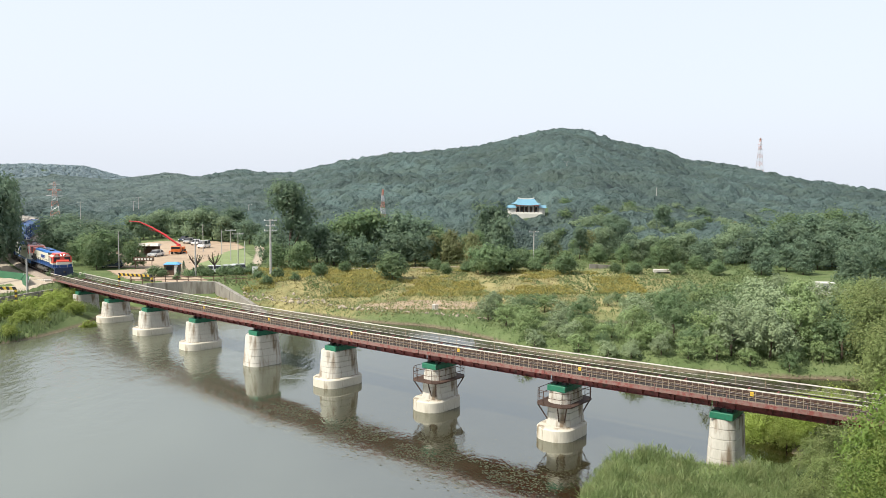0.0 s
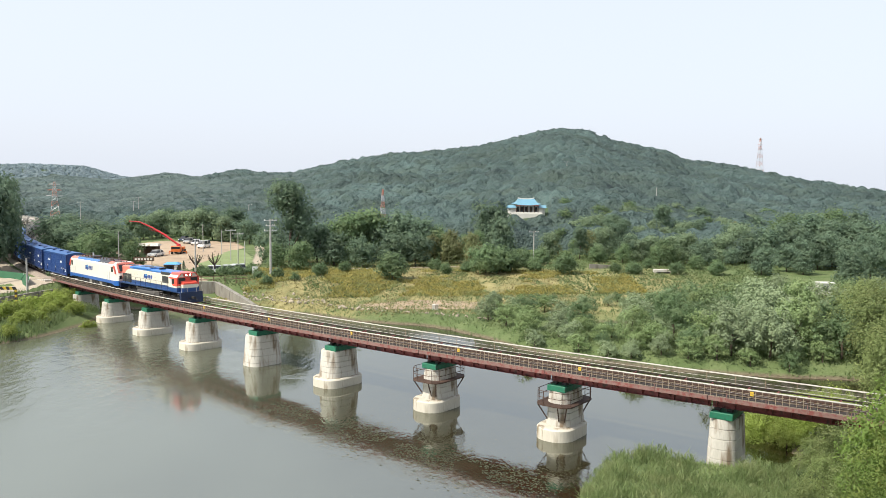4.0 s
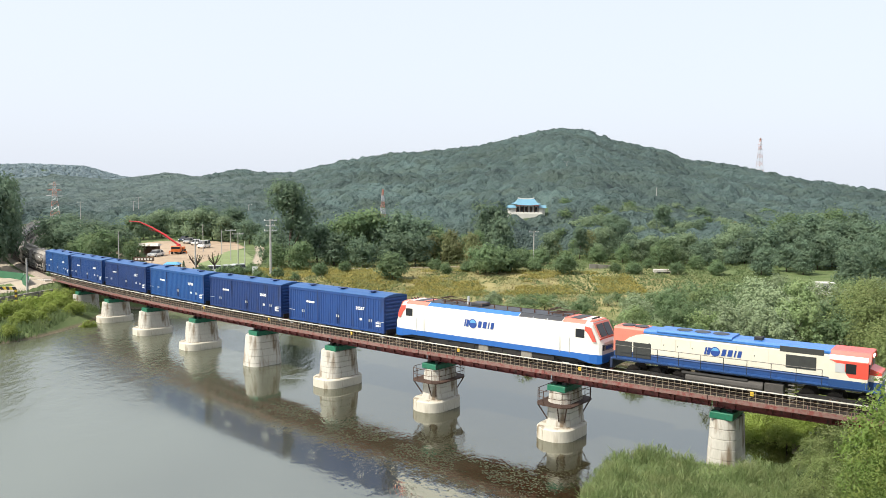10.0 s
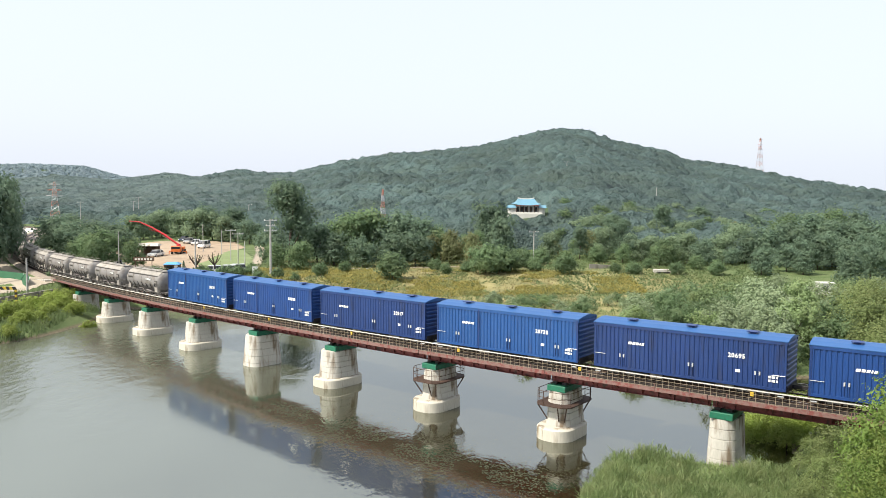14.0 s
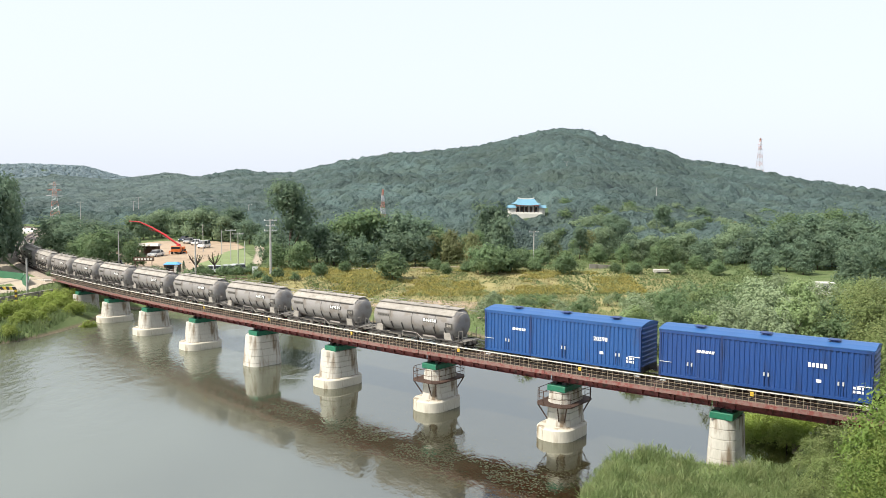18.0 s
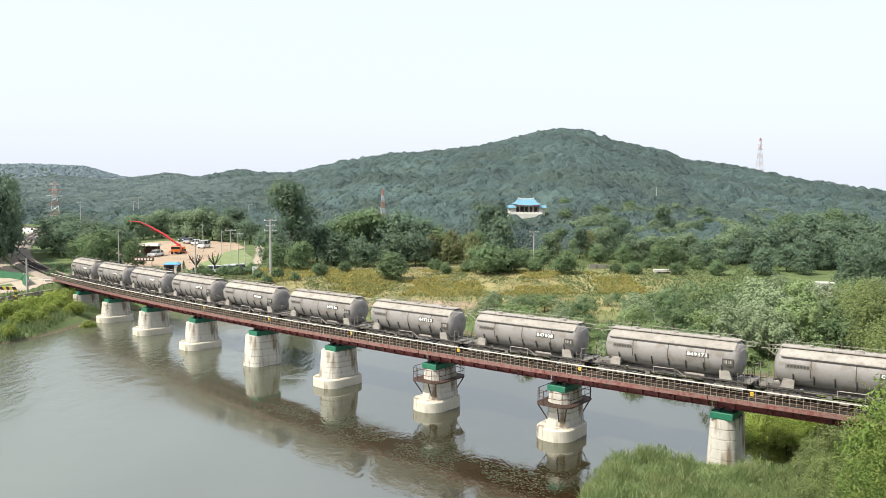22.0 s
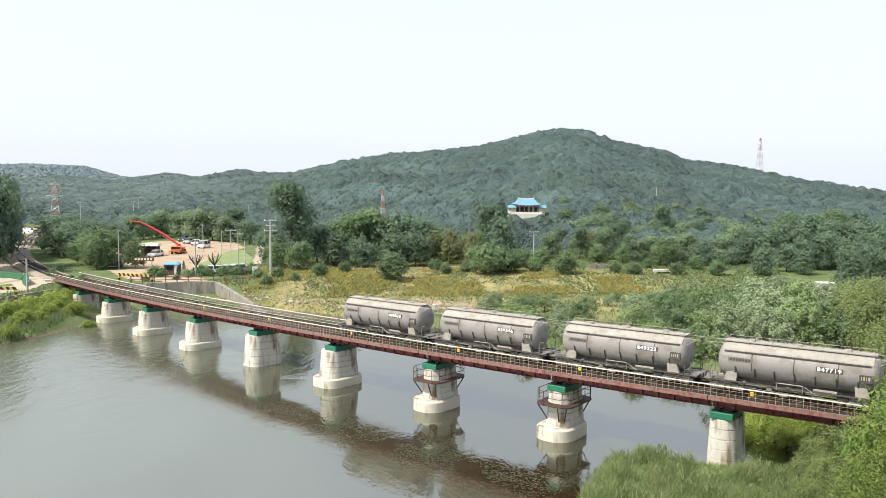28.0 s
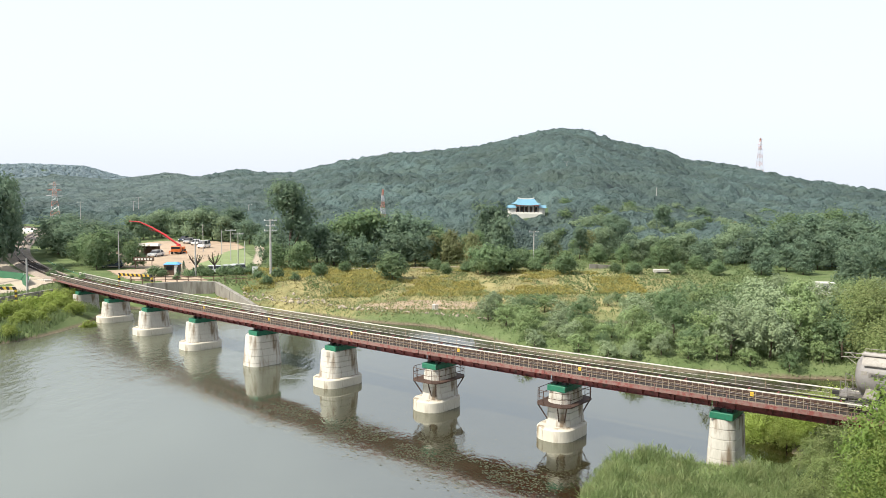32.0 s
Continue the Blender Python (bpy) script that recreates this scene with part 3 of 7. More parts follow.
def bridge():
    t = thing("railway_bridge", Matrix(), "curved single-track steel plate-girder railway bridge in dark red", "bridge")
    ends = [-2.4 * SPAN, -SPAN] + [i * SPAN for i in range(9)] + [111.5]
    gz0, gz1 = CAP_TOP + 0.12, CAP_TOP + 0.92
    rib = obj("stiffener", B(-0.05, 0.05, -0.17, 0.17, gz0 + 0.03, gz1 - 0.03), GIRDER)
    for a, b in zip(ends, ends[1:]):
        for n in (-0.75, -3.0):
            g = sweep(bmesh.new(), [(n - 0.02, gz0 + 0.03), (n - 0.2, gz0 + 0.03), (n - 0.2, gz0), (n + 0.2, gz0), (n + 0.2, gz0 + 0.03), (n + 0.02, gz0 + 0.03),
                                    (n + 0.02, gz1 - 0.03), (n + 0.2, gz1 - 0.03), (n + 0.2, gz1), (n - 0.2, gz1), (n - 0.2, gz1 - 0.03), (n - 0.02, gz1 - 0.03)], a + 0.06, b - 0.06)
            girder = part("girder", g, GIRDER, t)
            for s in np.arange(a + 0.3, b - 0.2, 1.2):
                share("stiffener", rib, girder, frame_at(s, n, 0))
        # outer walkway, near and far
        part("walkway", sweep(bmesh.new(), rect(-0.5, 0.38, gz1 + 0.05, gz1 + 0.13), a + 0.03, b - 0.03), DECKRED, t, "faded red chequer-plate walkway")
        part("walkway_edge_beam", sweep(bmesh.new(), rect(0.3, 0.4, gz1 - 0.14, gz1 + 0.14), a + 0.03, b - 0.03), EDGEBEAM, t, "dusty faded pink edge beam")
        part("far_edge_beam", sweep(bmesh.new(), rect(-4.25, -4.12, gz1 - 0.02, gz1 + 0.06), a + 0.03, b - 0.03), DECKRED, t)
        for s in np.arange(a + 1.0, b - 0.4, 2.0):
            m4 = frame_at(s, 0, 0)
            br = prism(bmesh.new(), [(0.32, gz1 + 0.05), (-0.7, gz1 + 0.05), (-0.7, gz0 + 0.2)], -0.04, 0.04)
            br.transform(m4 @ Matrix.Rotation(math.pi / 2, 4, "Z"))
            part("walkway_bracket", br, GIRDER, t)
            arm = B(-0.04, 0.04, -4.15, -3.1, gz1 - 0.06, gz1 + 0.04)
            arm.transform(m4)
            part("fence_bracket", arm, GIRDER, t)
    bpy.data.objects.remove(rib)
    return t


the_bridge = bridge()


def near_fence():
    t = thing("handrail", Matrix(), "pale thin-barred steel handrail with dull ochre middle rails", "handrail")
    z0, s0, s1 = CAP_TOP + 1.05, -30.0, 113.0
    post = obj("post", B(-0.013, 0.013, -0.013, 0.013, 0, 0.8), POSTPAINT)
    first = True
    for s in np.arange(s0, s1, 0.42):
        if first:
            post.parent, post.matrix_basis, first = t, frame_at(s, 0.34, z0), False
        else:
            share("post", post, t, frame_at(s, 0.34, z0))
    stay = obj("stay", B(-0.022, 0.022, 0.05, 0.08, -0.2, 0.35), EDGEBEAM)
    for s in np.arange(s0 + 1.0, s1, 2.52):
        share("stay", stay, t, frame_at(s, 0.34, z0))
    bpy.data.objects.remove(stay)
    for dz, r, mt in ((0.8, 0.034, RAILPAINT), (0.54, 0.013, OCHRE), (0.29, 0.013, OCHRE), (0.05, 0.016, POSTPAINT)):
        part("rail", sweep(bmesh.new(), rect(0.34 - r, 0.34 + r, z0 + dz - r, z0 + dz + r), s0, s1), mt, t, "pale painted pipe rail" if mt is RAILPAINT else "")
    return t


def far_fence():
    t = thing("handrail", Matrix(), "thin pale wire-mesh fence along the bridge's far walkway", "handrail")
    z0, s0, s1 = CAP_TOP + 1.05, -30.0, 113.0
    post = obj("post", B(-0.02, 0.02, -0.02, 0.02, -0.05, 0.64), OCHRE)
    first = True
    for s in np.arange(s0, s1, 2.1):
        if first:
            post.parent, post.matrix_basis, first = t, frame_at(s, -4.15, z0), False
        else:
            share("post", post, t, frame_at(s, -4.15, z0))
    # upright wires of the mesh, all the way along
    bm = bmesh.new()
    for s in np.arange(s0, s1, 0.07):
        p = on_line(s, -4.15, z0)
        tube(bm, p + Vector((0, 0, 0.0)), p + Vector((0, 0, 0.62)), 0.009, seg=3, cap=False)
    tagged(part("wire_mesh", bm, DUSTY, t, "dull grey upright mesh wires"), kind="stuff")
    for dz, r in ((0.64, 0.036), (0.3, 0.008), (0.02, 0.015)):
        part("rail", sweep(bmesh.new(), rect(-4.15 - r, -4.15 + r, z0 + dz - r, z0 + dz + r), s0, s1), RAILPAINT, t)
    return t


near_fence()
far_fence()

# yellow refuge plates on the near handrail
for k, s in enumerate((-2.9, 9.6, 20.9, 33.6, 46.2, 58.8)):
    t = thing("marker_plate", frame_at(s, 0.42, CAP_TOP + 1.62), "small yellow marker plate on the handrail", "sign", "marker plates")
    part("plate", B(-0.11, 0.11, -0.012, 0.012, -0.14, 0.14), YELLOW, t)
    part("bar", B(-0.06, 0.06, 0.013, 0.02, -0.02, 0.02), OCHRE, t)


def track():
    t = thing("railway_track", Matrix(), "worn single railway track on dark timber sleepers", "railway track", kind="structure")
    sl = obj("sleeper", B(-0.115, 0.115, -1.3, 1.3, -0.2, 0, bevel=0.0), SLEEPER)
    first = True
    for s in np.arange(-29.5, 150, 0.46):
        m4 = frame_at(s, MIDDLE, RAIL_TOP - 0.16)
        if first:
            sl.parent, sl.matrix_basis, first = t, m4, False
        else:
            share("sleeper", sl, t, m4)
    for g in (-0.7525, 0.7525):
        n = MIDDLE + g
        z = RAIL_TOP
        part("rail", sweep(bmesh.new(), [(n - 0.065, z - 0.16), (n - 0.065, z - 0.14), (n - 0.012, z - 0.12), (n - 0.012, z - 0.04), (n - 0.035, z - 0.03), (n - 0.035, z),
                                         (n + 0.035, z), (n + 0.035, z - 0.03), (n + 0.012, z - 0.04), (n + 0.012, z - 0.12), (n + 0.065, z - 0.14), (n + 0.065, z - 0.16)], -280, 440, 2.5), STEEL, t)
        part("rail_head", sweep(bmesh.new(), rect(n - 0.024, n + 0.024, z + 0.002, z + 0.006), -280, 440, 2.5), RAILHEAD, t, "bright worn rail head")
    for g in (-0.45, 0.45):
        n = MIDDLE + g
        part("guard_rail", sweep(bmesh.new(), rect(n - 0.04, n + 0.04, RAIL_TOP - 0.14, RAIL_TOP - 0.02), -30, 112, 2.0), RUST, t)
    return t


track()
bm = sweep(bmesh.new(), [(MIDDLE - 3.2, RAIL_TOP - 1.0), (MIDDLE - 1.8, RAIL_TOP - 0.2), (MIDDLE + 1.8, RAIL_TOP - 0.2), (MIDDLE + 3.2, RAIL_TOP - 1.0)], 111.8, 440, 3)
sweep(bm, [(MIDDLE - 3.2, RAIL_TOP - 1.0), (MIDDLE - 1.8, RAIL_TOP - 0.2), (MIDDLE + 1.8, RAIL_TOP - 0.2), (MIDDLE + 3.2, RAIL_TOP - 1.0)], -280, -30.4, 4)
tagged(obj("ballast_bed", bm, BALLAST), "grey-brown crushed stone ballast under the track", "ballast", kind="structure")
# ---- the train: x points back along the line, y to the near side, z up from the rail top ----


def wheelset(parent, x, r=0.43):
    for y in (-0.72, 0.72):
        bm = bmesh.new()
        for a, b, rr in ((y - 0.065, y + 0.03, r), (y + 0.03, y + 0.06, r + 0.03)) if y < 0 else ((y - 0.03, y + 0.065, r), (y - 0.06, y - 0.03, r + 0.03)):
            tube(bm, (x, a, r), (x, b, r), rr, seg=18)
        part("wheel", bm, WHEEL, parent)
    part("axle", T((x, -1.0, r), (x, 1.0, r), 0.08, seg=8), DARKFRAME, parent)


def bogie(parent, x, axles, frame_len, r=0.43, mt=None):
    mt = mt or DARKFRAME
    bm = bmesh.new()
    for y in (-1.02, 1.02):
        h = frame_len / 2
        bm2 = prism(bm, [(x - h, 0.42), (x - h + 0.25, 0.36), (x - 0.5, 0.3), (x + 0.5, 0.3), (x + h - 0.25, 0.36), (x + h, 0.42), (x + h, 0.6), (x + h * 0.55, 0.72), (x - h * 0.55, 0.72), (x - h, 0.6)], y - 0.07, y + 0.07)
    box(bm, x - 0.25, x + 0.25, -1.0, 1.0, 0.45, 0.75)
    b = part("bogie", bm, mt, parent, "dark grimy wheel bogie")
    for ax in axles:
        wheelset(b, x + ax, r)
        for y in (-1.12, 1.12):
            part("axle_box", B(x + ax - 0.15, x + ax + 0.15, y - 0.08, y + 0.08, r - 0.14, r + 0.16, bevel=0.03), mt, b)
    for ax in (-0.18, 0.18):
        for y in (-1.1, 1.1):
            part("spring", T((x + ax, y, 0.34), (x + ax, y, 0.6), 0.09, seg=8), RUST, b)
    return b


def coupler(parent, x, d):
    part("coupler", B(min(x, x + d * 0.75), max(x, x + d * 0.75), -0.12, 0.12, 0.72, 0.98, bevel=0.03), DARKFRAME, parent)
    for y in (-0.45, 0.5):
        bm = bmesh.new()
        pts = [Vector((x, y, 0.8)), Vector((x + d * 0.3, y, 0.5)), Vector((x + d * 0.65, y, 0.55))]
        for a, c in zip(pts, pts[1:]):
            tube(bm, a, c, 0.035, seg=6)
        part("brake_hose", bm, BLACK, parent)


GLYPHS = {}


def glyph(char, size, mt):
    """The mesh of one character, centred."""
    if (char, size, mt.name) not in GLYPHS:
        cu = bpy.data.curves.new("digit", "FONT")
        cu.body, cu.size, cu.extrude, cu.align_x, cu.align_y = char, size, 0.004, "CENTER", "CENTER"
        cu.offset, cu.resolution_u = 0.01, 3
        tmp = new("tmp", cu)
        me = bpy.data.meshes.new_from_object(tmp.evaluated_get(bpy.context.evaluated_depsgraph_get()))
        bpy.data.objects.remove(tmp)
        bpy.data.curves.remove(cu)
        me.materials.clear()
        me.materials.append(mt)
        GLYPHS[char, size, mt.name] = me
    return GLYPHS[char, size, mt.name]


def lettering(text, size, mt, parent, x, y, z, face=1, wide=1.0):
    """Lettering on a side, one part a character; face 1 is the near side."""
    for k, char in enumerate(text):
        ob = new("digit", glyph(char, size, mt))
        ob.parent = parent
        along = (k - (len(text) - 1) / 2) * size * 0.56 * wide
        ob.matrix_basis = Matrix.Translation((x - along if face == 1 else x + along, y, z)) @ Matrix.Rotation(math.pi if face == 1 else 0, 4, "Z") @ Matrix.Rotation(math.pi / 2, 4, "X") @ Matrix.Diagonal((wide, 1, 1, 1))


def bars(parent, x, y, z, widths, h, gap, mt, name="marking", lean=0.0):
    """A row of plain bars, centred, that stands for lettering."""
    total = sum(widths) + gap * (len(widths) - 1)
    c = x + total / 2
    s = 1 if y > 0 else -1
    for w in widths:
        vs = [(c, z - h / 2), (c - w, z - h / 2), (c - w - lean, z + h / 2), (c - lean, z + h / 2)]
        part(name, loft(bmesh.new(), [[(px, y - s * 0.004, pz) for px, pz in vs], [(px, y + s * 0.012, pz) for px, pz in vs]]), mt, parent)
        c -= w + gap


def emblem(parent, x, y, z, h, dark, light):
    """The operator's mark as plain shapes: blocks, a disc and blocks."""
    for s in (1, -1):
        yy = y * s
        bars(parent, x + s * h * 2.65, yy, z, [h * 0.24, h * 0.42], h, h * 0.1, dark, "emblem_block", 0.2 * h)
        bars(parent, x - s * h * 0.62, yy, z, [h * 0.55, h * 0.6, h * 0.2, h * 0.48], h * 0.92, h * 0.26, dark, "emblem_block", 0.2 * h)
        cx = x + s * h * 1.5
        part("emblem_disc", T((cx, yy - s * 0.003, z), (cx, yy + s * 0.012, z), h * 0.66, seg=20), dark, parent)
        pts = [(cx + h * 0.55 * math.cos(a), z + h * 0.55 * math.sin(a)) for a in np.linspace(0.2, math.pi - 0.2, 10)]
        part("emblem_crescent", loft(bmesh.new(), [[(px, yy + s * 0.012, pz) for px, pz in pts], [(px, yy + s * 0.02, pz) for px, pz in pts]]), light, parent)


def shell(bm, sections, x_list):
    """A body skin through cross-sections (y, z) at stations along x."""
    return loft(bm, [[(x, y, z) for y, z in sec] for x, sec in zip(x_list, sections)])


def electric_loco():
    t = thing("electric_locomotive", Matrix(), "white electric locomotive with blue skirt and red cab edges", "locomotive")
    part("underframe", B(-9.6, 9.6, -1.25, 1.25, 0.75, 1.1), DARKFRAME, t)
    H0, H1 = 1.55, 3.55
    sec = lambda w, z0, z1, z2, z3: [(-w, z0), (w, z0), (w, z1), (w - 0.12, z2), (w - 0.45, z3), (-w + 0.45, z3), (-w + 0.12, z2), (-w, z1)]
    # white body, raked at both ends
    xs = (-10.2, -10.02, -9.4, -8.9, 8.9, 9.4, 10.02, 10.2)
    tops = (2.4, 2.72, 3.92, 4.02, 4.02, 3.92, 2.72, 2.4)
    secs = []
    for x, tp in zip(xs, tops):
        w = 1.5 - (0.3 if abs(x) > 10.1 else 0.17 if abs(x) > 9.9 else 0.06 if abs(x) > 9.2 else 0.0)
        secs.append(sec(w, 1.42, tp - 0.45, tp - 0.2, tp))
    part("body", shell(bmesh.new(), secs, xs), WHITEPAINT, t, "glossy white body shell")
    w = 1.52
    part("skirt_band", shell(bmesh.new(), [[(-a, z0), (a, z0), (a, 1.5), (-a, 1.5)] for a, z0 in ((1.24, 0.85), (1.4, 0.8), (w, 0.85), (w, 1.06), (w, 1.06), (w, 0.85), (1.4, 0.8), (1.24, 0.85))], (-10.25, -9.9, -9.3, -8.2, 8.2, 9.3, 9.9, 10.25)), BANDBLUE, t, "bright blue lower band")
    for s in (1, -1):
        part("lower_skirt", B(-6.2, 6.2, s * 1.36 - 0.03, s * 1.36 + 0.03, 0.62, 1.25), DARKFRAME, t)
        for x in np.arange(-4.2, 4.3, 1.4):
            part("equipment_box", B(x, x + 1.0, s * 1.33 - 0.08, s * 1.33 + 0.1, 0.5, 1.02, bevel=0.03), WALLCONC if int(x * 10) % 3 == 0 else DARKFRAME, t)
        # sloped roof edge panels
        def strip(x0, x1, mt, lab):
            bm = loft(bmesh.new(), [[(x, s * 1.425, 3.765), (x, s * 1.395, 3.83), (x, s * 1.05, 4.03), (x, s * 1.0, 4.0), (x, s * 1.35, 3.78), (x, s * 1.40, 3.74)] for x in (x0, x1)])
            part("roof_edge_panel", bm, mt, t, lab)
        strip(-2.9, 6.4, ROOFBLUE, "bright blue roof edge")
        strip(-6.9, -2.95, GREYPANEL, "dark grey louvre panel")
        strip(6.45, 8.9, FADEDRED, "faded red roof corner")
        strip(-8.9, -6.95, FADEDRED, "faded red roof corner")
        for x in (-5.6, -4.3):
            part("louvre_divider", B(x - 0.04, x + 0.04, s * 1.32, s * 1.46, 3.6, 3.86), GALV, t)
        for e in (1, -1):
            part("cab_window", B(e * 8.5 - 0.32, e * 8.5 + 0.32, s * 1.5, s * 1.515, 2.75, 3.3), GLASS, t)
            fr = part("cab_window_frame", B(e * 8.5 - 0.38, e * 8.5 + 0.38, s * 1.495, s * 1.508, 2.69, 3.36), DARKFRAME, t)
            dx = e * 7.2
            part("cab_door", B(dx - 0.36, dx + 0.36, s * 1.49, s * 1.512, 1.72, 3.4, bevel=0.006), WHITEPAINT, t, "flush white cab door")
            part("door_step", B(dx - 0.3, dx + 0.3, s * 1.3, s * 1.5, 0.55, 0.6), GALV, t)
            for o in (-0.42, 0.42):
                part("grab_rail", T((dx + o, s * 1.55, 1.4), (dx + o, s * 1.55, 2.6), 0.018, seg=5), GALV, t)
            # red wedge beside the windscreen
            bm = prism(bmesh.new(), [(e * 8.9, 3.62), (e * 8.9, 3.3), (e * 9.2, 3.05), (e * 9.55, 2.5), (e * 9.85, 2.5), (e * 9.4, 3.55)][:: e], s * 1.45, s * 1.51)
            part("red_pillar", bm, LOCORED, t, "red windscreen pillar")
    for e in (1, -1):
        # windscreen and front mask
        bm = loft(bmesh.new(), [[(e * 10.03, y * 1.2, 2.76) for y in (-1, 1)] + [(e * 9.46, y * 1.22, 3.86) for y in (1, -1)], [(e * 10.07, y * 1.2, 2.78) for y in (-1, 1)] + [(e * 9.5, y * 1.22, 3.88) for y in (1, -1)]])
        part("windscreen_surround", bm, FADEDRED, t, "faded red windscreen surround")
        for y0, y1 in ((-1.0, -0.05), (0.05, 1.0)):
            bm = loft(bmesh.new(), [[(e * (10.055 + k), y0, 2.84), (e * (10.055 + k), y1, 2.84), (e * (9.575 + k), y1, 3.74), (e * (9.575 + k), y0, 3.74)] for k in (0.0, 0.03)])
            part("windscreen", bm, GLASS, t, "dark raked windscreen")
        part("front_badge", B(*sorted((e * 10.2, e * 10.225)), -0.5, 0.5, 1.86, 2.1), LOGOBLUE, t)
        bm = loft(bmesh.new(), [[(e * 9.42, y * 1.1, 3.93) for y in (-1, 1)] + [(e * 7.0, y * 1.05, 4.03) for y in (1, -1)], [(e * 9.44, y * 1.1, 3.97) for y in (-1, 1)] + [(e * 7.0, y * 1.05, 4.075) for y in (1, -1)]])
        part("cab_brow", bm, FADEDRED, t, "faded red cab roof")
        part("red_bonnet_line", B(*sorted((e * 10.0, e * 10.06)), -1.2, 1.2, 2.62, 2.72), LOCORED, t)
        part("front_mask", B(*sorted((e * 10.14, e * 10.2)), -0.8, 0.8, 1.75, 2.2, bevel=0.02), WALLCONC, t, "grey front panel")
        for y in (-0.95, 0.95):
            part("headlamp", B(*sorted((e * 10.12, e * 10.22)), y - 0.17, y + 0.17, 1.78, 2.25, bevel=0.04), GLASS, t, "black headlamp unit")
        part("snow_plough", prism(bmesh.new(), [(e * 9.7, 0.2), (e * 10.2, 0.25), (e * 10.1, 1.05), (e * 9.6, 1.05)][:: -e], -1.2, 1.2), DARKFRAME, t)
        coupler(t, e * 10.0, e)
        for y in (-0.4, 0.0, 0.4):
            part("horn", T((e * 8.9, y, 4.02), (e * 9.15, y, 4.12), 0.05, 0.08, seg=8), DARKFRAME, t)
    part("roof_deck", B(-8.2, 8.2, -1.0, 1.0, 3.98, 4.06), GREYPANEL, t)
    for x in np.arange(-6.5, 6.6, 1.3):
        part("insulator", T((x, 0.55, 4.06), (x, 0.55, 4.32), 0.06, seg=8), CERAMIC, t)
    part("bus_bar", T((-6.6, 0.55, 4.34), (6.6, 0.55, 4.34), 0.025, seg=5), RUST, t)
    for x in (4.6, -6.2):
        bm = bmesh.new()
        for y in (-0.55, 0.55):
            tube(bm, (x - 0.9, y, 4.2), (x + 0.9, y, 4.2), 0.035, seg=5)
            tube(bm, (x + 0.8, y, 4.22), (x - 1.3, y * 0.6, 4.36), 0.03, seg=5)
            tube(bm, (x - 1.3, y * 0.6, 4.36), (x + 0.7, y * 0.9, 4.46), 0.025, seg=5)
        tube(bm, (x + 0.7, -0.85, 4.47), (x + 0.7, 0.85, 4.47), 0.035, seg=5)
        tube(bm, (x + 0.95, -0.85, 4.47), (x + 0.95, 0.85, 4.47), 0.035, seg=5)
        part("pantograph", bm, RUST, t, "folded roof pantograph")
        for y in (-0.5, 0.5):
            for o in (-0.7, 0.7):
                part("insulator", T((x + o, y, 4.06), (x + o, y, 4.2), 0.07, seg=8), CERAMIC, t)
    part("roof_box", B(1.2, 2.4, -0.6, 0.6, 4.06, 4.35, bevel=0.04), GREYPANEL, t)
    part("breaker", T((3.0, 0.1, 4.06), (3.0, 0.1, 4.75), 0.13, 0.09, seg=10), GALV, t)
    emblem(t, 0.62, 1.515, 2.72, 0.6, LOGOBLUE, LOGOCYAN)
    for x in (-6.3, 6.3):
        bogie(t, x, (-1.75, 0.0, 1.75), 4.6, 0.55)
    return t


